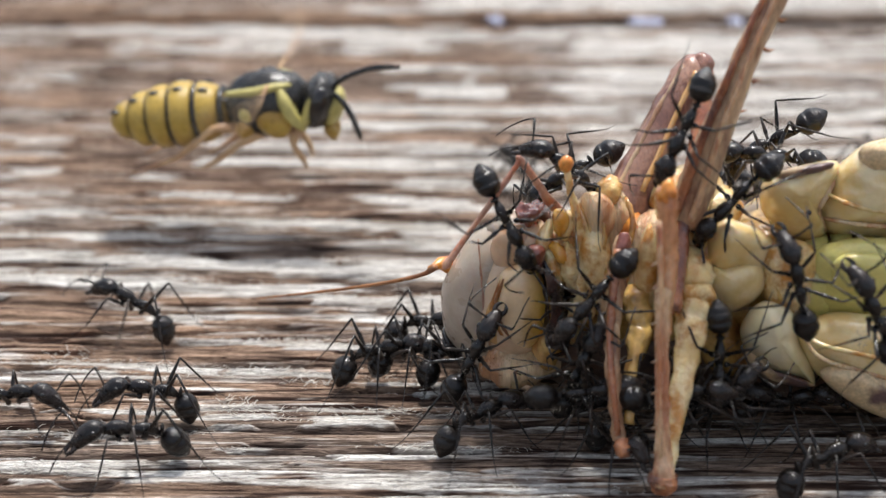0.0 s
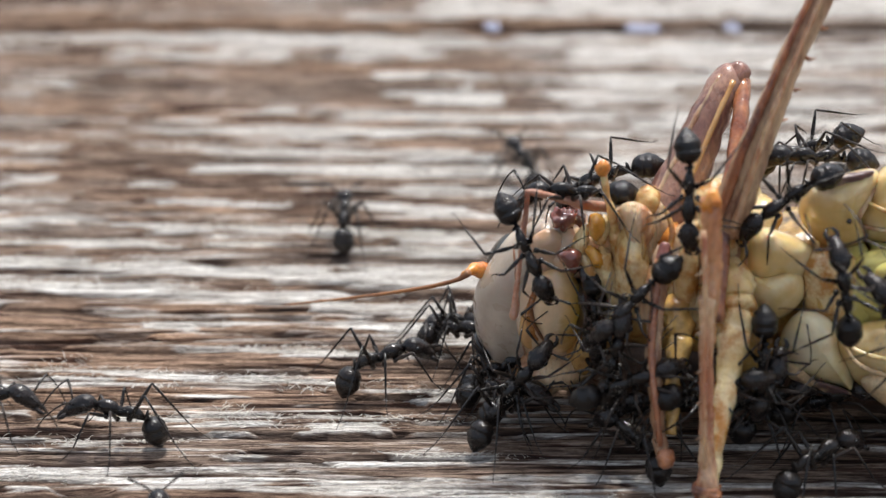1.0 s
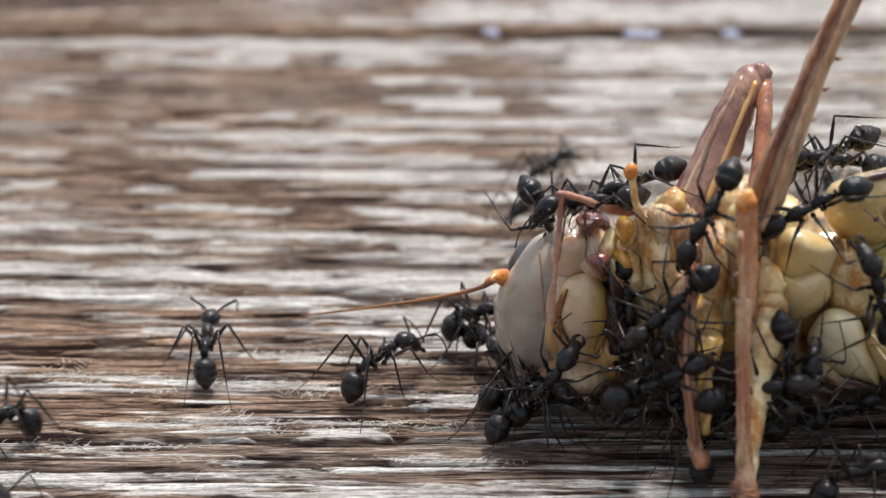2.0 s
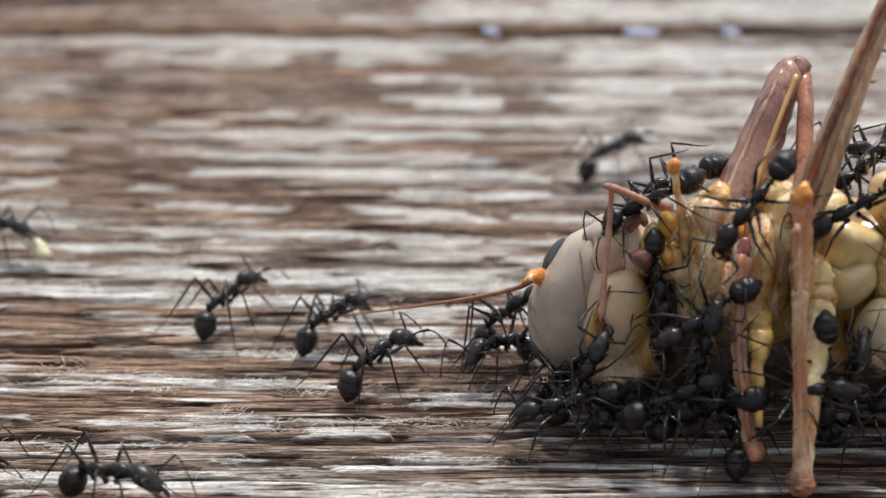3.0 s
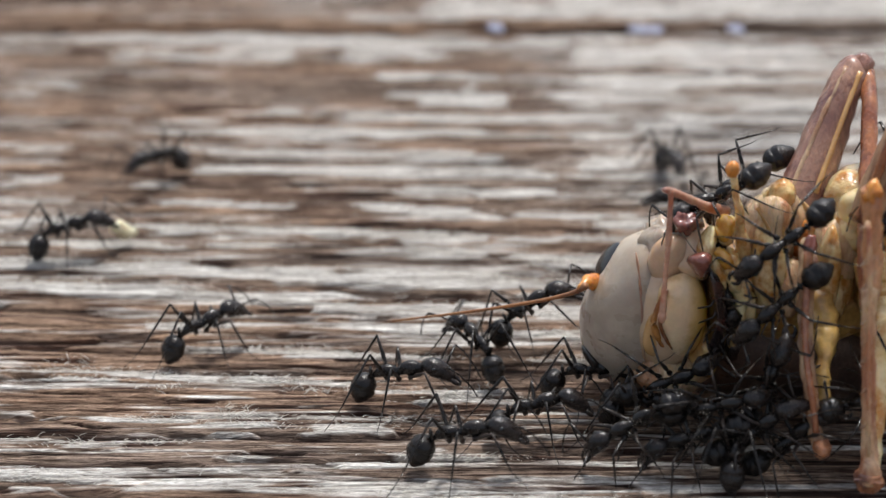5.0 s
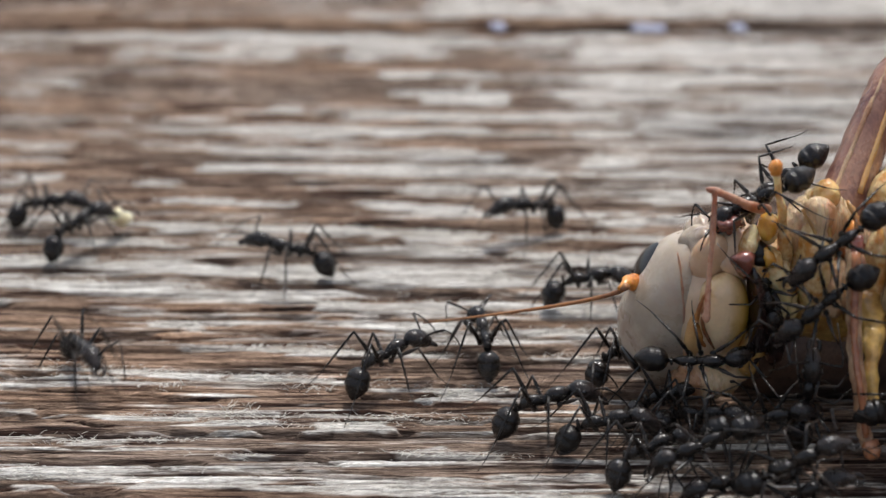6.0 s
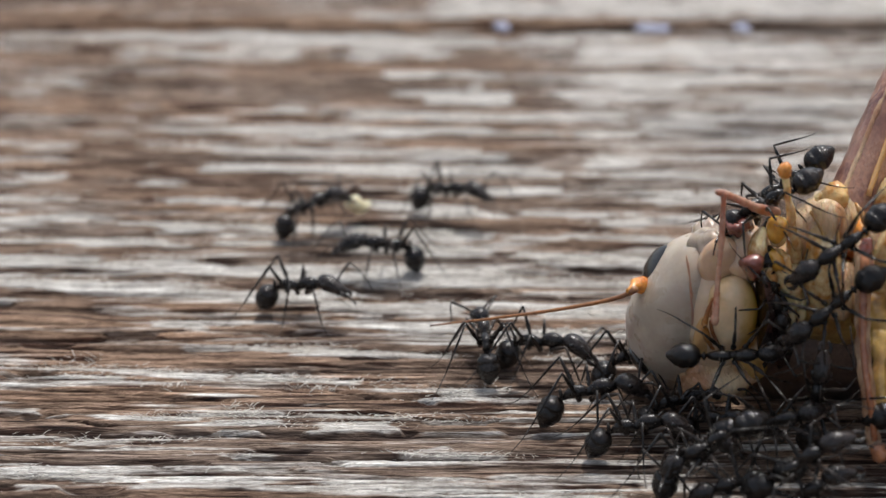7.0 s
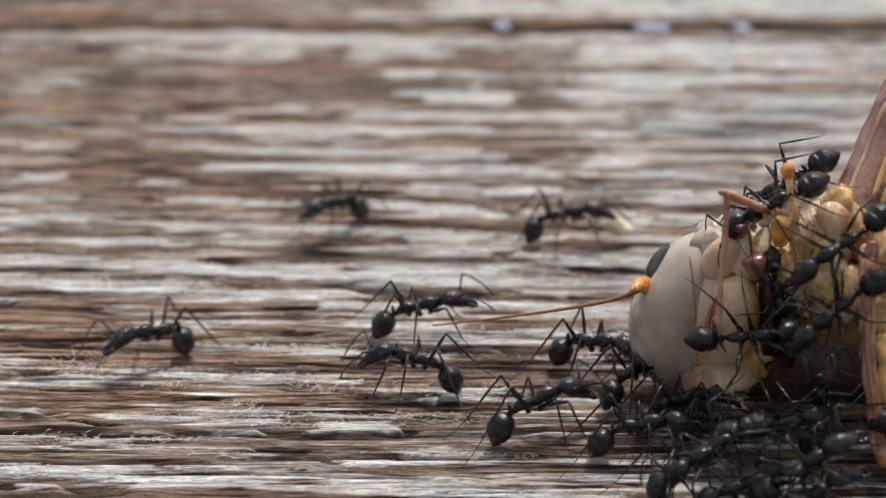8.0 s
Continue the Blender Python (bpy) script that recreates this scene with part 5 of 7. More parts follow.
    P("ridge", T(((226, 300, 5.7, 6), (248, 360, 5.9, 6), (274, 440, 6.0, 5), (308, 530, 5.8, 5), (360, 650, 5.5, 4), (416, 770, 5.0, 4)), 8, rough=0.05, size=0.3), SHANK, leg)
    for k in range(7):
        u, v = 300 + 24 * k, 500 + 52 * k
        P("spine", tube(hrow((u + 2, v - 6, 4.9, 4.5), (u + 14, v - 12, 4.9, 2.8), (u + 24, v - 9, 4.9, 0.8)), seg=5, per=1), BROWN, leg)
    pivot(antenna, H(-222, 221, 0.6))
    pivot(arm, H(-25, 337, 2.4))
    pivot(shank, H(-75, 408, 3.2))
    pivot_tree(head, H(0, 170, 0.4))
    return g, head, antenna, arm, shank


HOPPER, HOPPER_HEAD, HOPPER_ANTENNA, FEELER_ARM, FEELER_TIP = grasshopper()


# ---- the wasp ----
def wasp():
    w = thing("wasp", "black and yellow wasp in flight with folded legs", "wasp")
    # abdomen: six overlapping yellow rings with black hind edges, head to +x
    prof = [(-0.5, 0.32), (-1.3, 1.22), (-2.6, 1.58), (-3.9, 1.6), (-5.1, 1.42), (-6.2, 1.05), (-7.3, 0.35)]
    for k in range(6):
        (xa, ra), (xb, rb) = prof[k], prof[k + 1]
        zs = lambda x: -0.25 - 0.06 * (x + 0.9) * -1
        seg = part("abdomen_ring", tube([(xa, 0, zs(xa), ra), ((xa + xb) / 2, 0, zs(xa) - 0.03, (ra + rb) / 2 + 0.14), (xb + 0.12, 0, zs(xb), rb)], seg=24, per=4), WASP_YELLOW, w)
        if k < 5:
            part("band", tube([(xb + 0.36, 0, zs(xb) + 0.03, rb + 0.02), (xb + 0.22, 0, zs(xb) + 0.02, rb + 0.06), (xb + 0.06, 0, zs(xb) + 0.01, rb - 0.02)], seg=24, per=2), WASP_BLACK, seg)
        for s in (-1, 1):
            part("spot", blob((xa * 0.45 + xb * 0.55, 0.55 * s, zs(xa) + (ra + rb) / 2 - 0.04), (0.32, 0.24, 0.1), seg=10), WASP_BLACK, seg)
    th = part("thorax", blob((1.2, 0, 0.05), (2.4, 1.6, 1.75), (0, -6, 0), 28, rough=0.12, size=0.6), WASP_BLACK, w)
    part("back_plate", blob((1.2, 0, 1.15), (1.2, 0.95, 0.6), (0, 4, 0), 20), WASP_BLACK, th)
    for s in (-1, 1):
        part("stripe", tube([(-0.6, 1.0 * s, 0.95, 0.14), (0.8, 1.22 * s, 1.05, 0.24), (1.9, 1.1 * s, 1.2, 0.22), (2.7, 0.7 * s, 1.15, 0.12)], seg=10), WASP_LEMON, th)
        part("stripe", tube([(2.1, 0.9 * s, 1.2, 0.16), (2.4, 1.32 * s, 0.5, 0.34), (2.75, 1.36 * s, -0.35, 0.36), (3.2, 1.05 * s, -1.1, 0.2)], seg=10), WASP_LEMON, th)
        part("side_spot", blob((1.7, 1.35 * s, -0.6), (1.0, 0.42, 0.72), (0, 35, 0), 14), WASP_YELLOW, th)
        part("side_spot", blob((0.35, 1.35 * s, -0.1), (0.4, 0.25, 0.4), seg=12), WASP_LEMON, th)
        part("side_spot", blob((0.1, 1.05 * s, -0.95), (0.5, 0.4, 0.55), (0, 20, 0), 12), WASP_YELLOW, th)
    head = part("head", blob((3.95, 0, 0.0), (0.95, 1.5, 1.5), (0, 18, 0), 26, rough=0.08, size=0.6), WASP_BLACK, w)
    part("face", blob((4.62, 0, -0.35), (0.55, 1.05, 1.05), (0, 22, 0), 20), WASP_LEMON, head, "pale yellow face shield")
    part("brow", blob((4.45, 0, 0.7), (0.45, 0.95, 0.38), (0, 10, 0), 16), WASP_LEMON, head)
    for s in (-1, 1):
        part("eye", blob((4.1, 1.15 * s, 0.1), (0.55, 0.5, 1.05), (0, 20, 0), 16), EYE_DARK, head)
        part("cheek", blob((3.5, 1.2 * s, -0.25), (0.25, 0.3, 1.0), (0, 22, 0), 12), WASP_LEMON, head)
        part("mandible", tube([(4.3, 0.5 * s, -1.2, 0.3), (4.45, 0.4 * s, -1.6, 0.32), (4.5, 0.15 * s, -2.0, 0.16)], seg=10), WASP_YELLOW, head)
    part("antenna", tube([(4.75, -0.3, 0.7, 0.13), (5.4, -0.7, 1.35, 0.15), (6.6, -1.0, 1.85, 0.15), (7.6, -1.1, 2.0, 0.15), (8.5, -1.1, 1.95, 0.09)], seg=9), WASP_BLACK, head)
    part("antenna", tube([(4.75, -0.5, 0.5, 0.13), (5.3, -1.0, 0.3, 0.15), (5.8, -1.4, -0.4, 0.15), (6.1, -1.6, -1.2, 0.15), (6.15, -1.6, -1.6, 0.08)], seg=9), WASP_BLACK, head)
    for s in (-1, 1):
        for hip, knee, ankle, toe in (((2.6, 0.6, -1.1), (2.5, 1.0, -2.0), (2.9, 0.9, -2.9), (3.0, 0.8, -3.4)),
                                      ((0.9, 0.7, -1.3), (-0.3, 1.3, -1.7), (-1.6, 1.2, -2.6), (-2.6, 1.1, -3.0)),
                                      ((0.0, 0.7, -1.0), (-1.4, 1.5, -0.7), (-3.6, 1.5, -2.2), (-6.2, 1.4, -3.0))):
            f = [Vector((p[0], p[1] * s, p[2])) for p in (hip, knee, ankle, toe)]
            part("leg", tube([(*f[0], 0.26), (*f[0].lerp(f[1], 0.6), 0.27), (*f[1], 0.17), (*f[1].lerp(f[2], 0.5), 0.18), (*f[2], 0.14), (*f[2].lerp(f[3], 0.5), 0.09), (*f[3], 0.05)], seg=9, per=2), WASP_LEG, w)
        # narrow wing plate with a stout front vein
        bm = bmesh.new()
        rim = [(1.6, 1.2), (1.2, 4.5), (0.2, 8.2), (-1.2, 9.6), (-2.2, 8.6), (-1.9, 5.4), (-0.8, 2.8), (0.5, 1.2)]
        top = [bm.verts.new((x, y * s, 1.35)) for x, y in rim]
        low = [bm.verts.new((x, y * s, 1.31)) for x, y in rim]
        bm.faces.new(top)
        bm.faces.new(low[::-1])
        for k in range(len(rim)):
            j = (k + 1) % len(rim)
            bm.faces.new((top[k], low[k], low[j], top[j]))
        wing = part("wing", bm, WING, w, "clear amber wing, blurred by its beat", smooth=False)
        pivot(wing, (1.2, 1.1 * s, 1.33))
        part("vein", tube([(0.4, 0.1 * s, 0, 0.08), (0.0, 3.4 * s, 0, 0.06), (-1.0, 7.0 * s, 0, 0.04)], seg=6), WASP_LEG, wing)
        wing["side"] = s
    return w


WASP = wasp()
WASP.scale = (1.18, 1.18, 1.18)


def crumb():
    bm = blob((0, 0, 0), (0.75, 0.45, 0.5), (0, 20, 10), 14, rough=0.35, size=0.5)
    blob((0.45, 0.1, -0.25), (0.5, 0.4, 0.35), (0, 0, 30), 12, rough=0.3, size=0.4, bm=bm)
    return tagged(part("crumb", bm, CRUMB), "pale crumb of food carried by an ant", "food crumb")


FOOD = crumb()


# ---- movement ----
def placed(row):
    """(seconds, pose) from seconds, millimetres and degrees."""
    t, x, y, z, rx, ry, rz = row
    return t, pose(x * MM, y * MM, z * MM, rx, ry, rz)


def spot(rows, t):
    ts = [r[0] for r in rows]
    return np.array([np.interp(t, ts, [r[k] for r in rows]) for k in (1, 2, 3)])


def go(a, rows, seed, about=False):
    """Key an ant along its rows, its legs stepping with the ground it covers; about: it faces the other way."""
    if a["style"] == "walking":
        rows = tuple((t, x, y - 0.3, z, *turn) for t, x, y, z, *turn in rows)
    face = pose(0, 0, 0, 0, 0, 180 if about else 0)
    walk(a, [(t, m @ face) for t, m in map(placed, rows)])
    rng = random.Random(seed)
    legs = [c for c in a.children if c.name.startswith("leg")]
    keys = {leg: [] for leg in legs}
    base = {leg: leg.location.copy() for leg in legs}
    wild = 1.0 if a["style"] == "walking" else 2.6
    bias = {leg: rng.uniform(-9, 9) * wild for leg in legs}
    raised = {leg: rng.uniform(-2, 3) * wild for leg in legs}
    dist, last, k, hold = 0.0, spot(rows, 0), 0, -1.0
    steps = 120
    for k in range(steps + 1):
        t = 8.0 * k / steps
        p = spot(rows, t)
        go_by = float(np.linalg.norm(p - last))
        dist, last = dist + go_by, p
        if go_by < 0.12 and 0 < k < steps and t - hold < 0.45:
            continue
        hold = t
        for leg in legs:
            tripod = (leg["pair"] + (leg["side"] > 0)) % 2
            ph = 2 * math.pi * dist / 5.0 + math.pi * tripod + 0.4 * leg["pair"]
            amp = min(1.0, 0.35 + go_by * 1.5)
            swing = 17 * amp * math.sin(ph) + bias[leg] + rng.uniform(-3, 3) * (1 - amp)
            lift = 9 * amp * max(0.0, math.cos(ph)) + raised[leg] + (rng.uniform(0, 3) if amp < 0.6 else 0)
            keys[leg].append((t, Matrix.Translation(base[leg]) @ pose(0, 0, 0, lift * leg["side"], 0, swing)))
    for leg in legs:
        walk(leg, keys[leg])
    # the head nods and turns, the gaster swings a little
    for c in a.children:
        if c.name.startswith(("head", "gaster")):
            at, nod, turn = c.location.copy(), rng.uniform(-14, 12), rng.uniform(-12, 12)
            walk(c, [(0.4 * k, Matrix.Translation(at) @ pose(0, 0, 0, 0, nod + rng.uniform(-6, 6), turn + rng.uniform(-7, 7))) for k in range(21)])


def motions():
    walk(HOPPER, [placed(r) for r in (
        (0, 6.22, -18.73, 0.00, 0, 0, 0.0),
        (0.2, 6.43, -18.90, 0.00, 0, 0, 0.0),
        (0.5, 7.22, -19.29, 0.00, 0, 0, 1.0),
        (1, 8.21, -19.16, 0.00, 0, 0, 1.0),
        (1.5, 8.76, -19.08, 0.00, 0, 0, 2.0),
        (1.7, 8.98, -19.01, 0.00, 0, 0, 3.0),
        (2.8, 11.39, -18.43, 0.00, 0, 0, 6.0),
        (3, 11.72, -18.43, 0.00, 0, 0, 7.0),
        (3.5, 12.40, -18.29, 0.00, 0, 0, 7.0),
        (4, 13.35, -18.34, 0.00, 0, 0, 7.0),
        (4.5, 13.87, -18.19, 0.00, 0, 0, 7.0),
        (4.7, 14.08, -18.26, 0.00, 0, 0, 7.0),
        (5.8, 16.61, -18.74, 0.00, 0, 0, 9.0),
        (6, 16.72, -18.74, 0.00, 0, 0, 9.0),
        (6.5, 16.90, -18.35, 0.00, 0, 0, 9.0),
        (7, 16.91, -18.99, 0.00, 0, 0, 9.0),
        (7.5, 16.93, -19.11, 0.00, 0, 0, 9.0),
        (8, 17.07, -19.41, 0.00, 0, 0, 9.0))])
    neck = HOPPER_HEAD.location.copy()
    walk(HOPPER_HEAD, [(t, Matrix.Translation(neck) @ pose(x * MM, y * MM, z * MM, 0, 0, rz)) for t, x, y, z, rz in (
        (0, 0.03, -0.19, 0, 0), (0.2, -0.01, 0.16, 0, 0), (0.5, -0.02, 0.62, 0, 0), (1, -0.07, 0.53, 0, 0.4), (1.5, 0.00, 0.52, 0, 1.2), (2.8, -0.48, 0.52, 0, 4), (3, -0.48, 0.62, 0, 4.4), (3.5, -0.57, 0.19, 0, 4.8), (4, -0.86, -0.01, 0, 5.2), (4.5, -0.99, -0.23, 0, 5.6), (5.8, -1.15, 0.37, 0, 6.4), (6, -1.16, 0.30, 0, 6.4), (6.5, -1.29, -0.18, 0, 6.4), (7, -1.14, 0.24, 0, 6.4), (8, -1.10, 0.60, 0, 6.4))])
    # the bent feeler swings from the antenna down over the cheek
    slope = lambda a, b: math.degrees(math.atan2(b.z - a.z, b.x - a.x))
    stem, knee, tip = H(-25, 337, 2.4), H(-75, 408, 3.2), H(-197, 236, 4.35)
    bend = [(t, H(u, v, 3.2), a) for t, u, v, a in (
        (0, -75, 408, 0), (0.3, -92, 400, 9), (0.6, -112, 386, 24), (0.9, -124, 366, 28), (1.2, -128, 360, 30), (1.7, -122, 364, 30), (2.8, -108, 371, 29), (3.2, -106, 371, 30), (8, -106, 371, 30))]
    home = FEELER_ARM.location.copy()
    walk(FEELER_ARM, [(t, Matrix.Translation(home) @ pose(0, 0, 0, 0, slope(stem, knee) - slope(stem, k), 0)) for t, k, a in bend])
    home = FEELER_TIP.location.copy()
    walk(FEELER_TIP, [(t, Matrix.Translation(home + (k - knee) * MM) @ pose(0, 0, 0, 0, -a, 0)) for t, k, a in bend])
    root = HOPPER_ANTENNA.location.copy()
    walk(HOPPER_ANTENNA, [(t, Matrix.Translation(root) @ pose(0, 0, 0, 0, ry, rz)) for t, ry, rz in (
        (0, -0.0, -0.0), (0.2, -0.0, -0.0), (0.5, -0.0, -0.8), (1, -0.0, -1.2), (1.5, -0.1, -2.7), (2.8, -0.5, -8.4), (3, -0.5, -9.6), (3.5, -0.6, -9.9), (4, -0.6, -10.3), (4.5, -0.7, -10.6), (5.8, -0.8, -13.0), (6, -0.8, -13.0), (6.5, -0.8, -13.0), (7, -0.8, -13.0), (8, -0.8, -13.0))])
    go(ANTS["a1"], (
        (0, -17.12, -13.22, 0.43, 0, -12, 161),
        (0.1, -15.72, -13.51, 0.05, 0, -0, 143),
        (0.2, -14.72, -15.27, 0.05, 0, -0, 111),
        (0.35, -14.50, -15.86, 0.05, 0, -0, 111),
        (0.425, -13.26, -16.46, 0.05, 0, -0, 59),
        (0.5, -12.01, -17.06, 0.05, 0, -0, 7),
        (0.6, -9.21, -20.49, 0.05, 0, -0, -20)) + (
        (0.9, 0.40, -20.81, 0.05, 0, -0, -14),
        (1, 2.70, -21.26, 0.05, 0, -0, -24),
        (1.5, 3.12, -20.65, 0.05, 0, -0, -14),
        (3, 7.19, -21.55, 0.05, 0, -0, -20),
        (4.5, 8.85, -21.96, 0.05, 0, -0, -18),
        (6, 12.28, -24.04, 0.05, 0, -0, -19),
        (8, 13.33, -24.51, 0.05, 0, -0, -15)), 0)
    go(ANTS["a2"], (
        (0, -14.58, -22.37, 0.05, 0, -0, -178),
        (0.2, -14.62, -22.99, 0.05, 0, -0, -155),
        (0.5, -15.19, -22.31, 0.05, 0, -0, -175),
        (1, -15.90, -23.89, 0.05, 0, -0, 172),
        (1.5, -19.36, -22.48, 0.05, 0, -0, -150),
        (1.7, -19.22, -22.48, 0.05, 0, -0, -150),
        (2.2, -25.69, -24.46, 0.05, 0, -0, -134),
        (2.8, -31.83, -26.98, 0.05, 0, -0, -126),
        (8, -31.83, -26.98, 0.05, 0, -0, -126)), 1)
    go(ANTS["a3"], (
        (0, -15.06, -26.58, 0.05, 0, -0, -165),
        (0.2, -15.13, -27.38, 0.05, 0, -0, -160),
        (0.5, -20.43, -29.31, 0.05, 0, -0, -117),
        (0.8, -26.23, -33.18, 0.05, 0, -0, -117),
        (8, -26.23, -33.18, 0.05, 0, -0, -117)), 2)
    go(ANTS["a4"], (
        (0, -22.69, -22.79, 0.05, 0, -0, -7),
        (0.2, -21.60, -23.11, 0.05, 0, -0, 5),
        (0.5, -21.67, -23.19, 0.05, 0, -0, -10),
        (1, -23.79, -22.26, 0.05, 0, -0, -5),
        (1.25, -27.21, -23.31, 0.05, 0, -0, -62),
        (1.5, -30.62, -24.36, 0.05, 0, -0, -119),
        (8, -30.62, -24.36, 0.05, 0, -0, -119)), 3)
    go(ANTS["scout"], (
        (0, -34.50, -18.45, 0.05, 0, -0, -25),
        (0.3, -24.52, -17.29, 0.05, 0, -0, -7),
        (0.4, -22.06, -17.05, 0.05, 0, -0, 5),
        (0.5, -19.45, -14.30, 0.05, 0, -0, 34),
        (0.6, -16.07, -10.28, 0.05, 0, -0, 15),
        (0.9, -5.11, -1.81, 0.05, 0, -0, 10),
        (0.95, -5.57, -0.76, 0.05, 0, -0, 50)) + (
        (1, -6.04, 0.30, 0.05, 0, -0, 89),
        (1.1, -8.68, 3.37, 0.05, 0, -0, 141),
        (1.2, -11.32, 6.44, 0.05, 0, -0, -168),
        (1.5, -17.28, 6.78, 0.05, 0, -0, -166),
        (1.7, -22.91, -0.19, 0.05, 0, -0, -124),
        (2, -33.18, -2.49, 0.05, 0, -0, -128),
        (8, -41.91, -3.25, 0.05, 0, -0, -132)), 4)
    go(ANTS["a5"], (
        (0, -12.20, -39.99, 0.05, 0, -0, 101),
        (1, -12.69, -35.12, 0.05, 0, -0, 104),
        (1.5, -14.11, -23.69, 0.05, 0, -0, 118),
        (1.7, -12.90, -19.21, 0.05, 0, -0, 94),
        (2.3, -12.63, -14.90, 0.05, 0, -0, 87),
        (2.8, -11.91, -14.03, 0.05, 0, -0, 47),
        (3, -12.48, -10.51, 0.05, 0, -0, 55),
        (3.3, -4.99, -3.53, 0.05, 0, -0, 17),
        (3.5, 2.02, -0.84, 0.05, 0, -0, 14),
        (3.7, 9.21, 0.69, 0.05, 0, -0, 5),
        (3.9, 11.53, -0.55, 0.05, 0, -0, 50),
        (4.1, 10.27, 2.39, 0.05, 0, -0, 118),
        (4.2, 8.56, 4.39, 0.05, 0, -0, 125),
        (4.3, 7.28, 7.27, 0.05, 0, -0, 120),
        (4.5, 3.42, 13.18, 0.05, 0, -0, 133)) + (
        (4.7, -6.76, 13.94, 0.05, 0, -0, -154),
        (5.1, -21.56, 8.55, 0.05, 0, -0, -124),
        (5.5, -31.28, 2.51, 0.05, 0, -0, -121),
        (5.65, -29.65, 2.05, 0.05, 0, -0, -74),
        (5.8, -28.03, 1.59, 0.05, 0, -0, -26),
        (6, -25.33, 2.26, 0.05, 0, -0, -9),
        (6.5, -12.74, 4.82, 0.05, 0, -0, -46),
        (7, -0.65, 4.50, 0.05, 0, -0, -27),
        (7.3, 2.86, 6.07, 0.05, 0, -0, -35),
        (7.5, 1.83, 7.04, 0.05, 0, -0, -102),
        (7.8, -2.18, 5.28, 0.05, 0, -0, -141),
        (8, -6.76, 2.39, 0.05, 0, -0, -133)), 5)
    go(ANTS["puller"], (
        (0, -3.95, -18.22, 0.05, 0, -0, 8),
        (0.5, -3.36, -18.56, 0.05, 0, -0, 13),
        (1, -3.68, -18.32, 0.05, 0, -0, 22),
        (1.5, -3.66, -17.77, 0.05, 0, -0, 45),
        (1.7, -3.63, -17.77, 0.05, 0, -0, 45),
        (2.8, -3.86, -17.75, 0.05, 0, -0, 44),
        (3, -3.90, -17.75, 0.05, 0, -0, 46),
        (3.5, -4.22, -17.59, 0.05, 0, -0, 35),
        (3.8, -3.86, -19.15, 0.05, 0, -0, -4)) + (
        (4, -3.19, -19.91, 0.05, 0, -0, -32),
        (4.5, -2.73, -19.68, 0.05, 0, -0, -24),
        (4.7, -2.71, -19.61, 0.05, 0, -0, -20),
        (5.8, -3.89, -18.78, 0.05, 0, -0, 36),
        (6, -3.63, -18.15, 0.05, 0, -0, 37),
        (6.5, -0.86, -15.46, 0.05, 0, -0, 14),
        (7, 4.37, -16.34, 0.05, 0, -0, -20),
        (7.5, 6.08, -15.49, 0.05, 0, -0, -18),
        (8, 7.19, -16.31, 0.05, 0, -0, -28)), 6)
    go(ANTS["face_ant"], (
        (0, -1.26, -14.57, 0.05, 0, -0, -11),
        (0.5, -0.20, -14.10, 0.05, 0, -0, -51),
        (1, 0.76, -13.52, 0.05, 0, -0, -36),
        (1.5, 1.19, -12.66, 0.24, 0, -7, -34),
        (2.8, 3.90, -15.86, 1.85, 0, -25, -13),
        (3, 4.20, -15.95, 2.05, 0, -29, -9),
        (3.5, 4.60, -16.40, 2.25, 0, -32, -26)) + (
        (4, 5.10, -16.60, 2.15, 0, -30, -7),
        (4.5, 4.60, -15.90, 2.10, 0, -29, 17),
        (4.7, 4.60, -15.80, 2.00, 0, -29, 7),
        (5.8, 7.06, -9.13, 0.05, 0, -0, 1),
        (6, 7.55, -8.48, 0.05, 0, -0, 3),
        (6.5, 9.67, -7.65, 0.05, 0, -0, 24),
        (7, 15.11, -6.57, 0.05, 0, -0, -14),
        (8, 16.84, -5.88, 0.05, 0, -0, -14)), 7)
    go(ANTS["side_ant"], (
        (0, -2.06, -17.86, 0.05, 0, -0, -9),
        (0.5, -1.75, -18.23, 0.05, 0, -0, -10),
        (1, 0.49, -14.50, 0.05, 0, -0, -29),
        (1.5, 1.19, -13.63, 0.05, 0, -0, -35),
        (2.15, 2.47, -14.60, 0.05, 0, -0, -88),
        (2.8, 3.76, -15.57, 0.05, 0, -0, -141),
        (3, 3.66, -15.51, 0.05, 0, -0, -141),
        (3.25, 3.00, -16.64, 0.05, 0, -0, 168),
        (3.5, 2.35, -17.77, 0.05, 0, -0, 118)) + (
        (4, 2.14, -16.48, 0.05, 0, -0, 123),
        (4.5, 1.42, -16.50, 0.05, 0, -0, 145),
        (4.7, 1.57, -16.28, 0.05, 0, -0, 135),
        (5.8, 2.00, -15.86, 0.05, 0, -0, 99),
        (6, 1.96, -15.70, 0.05, 0, -0, 98),
        (6.5, 1.90, -15.86, 0.05, 0, -0, 95),
        (7, 1.79, -15.89, 0.05, 0, -0, 94),
        (7.5, 1.02, -17.16, 0.05, 0, -0, 111),
        (8, -1.49, -18.49, 0.05, 0, -0, 167)), 8)
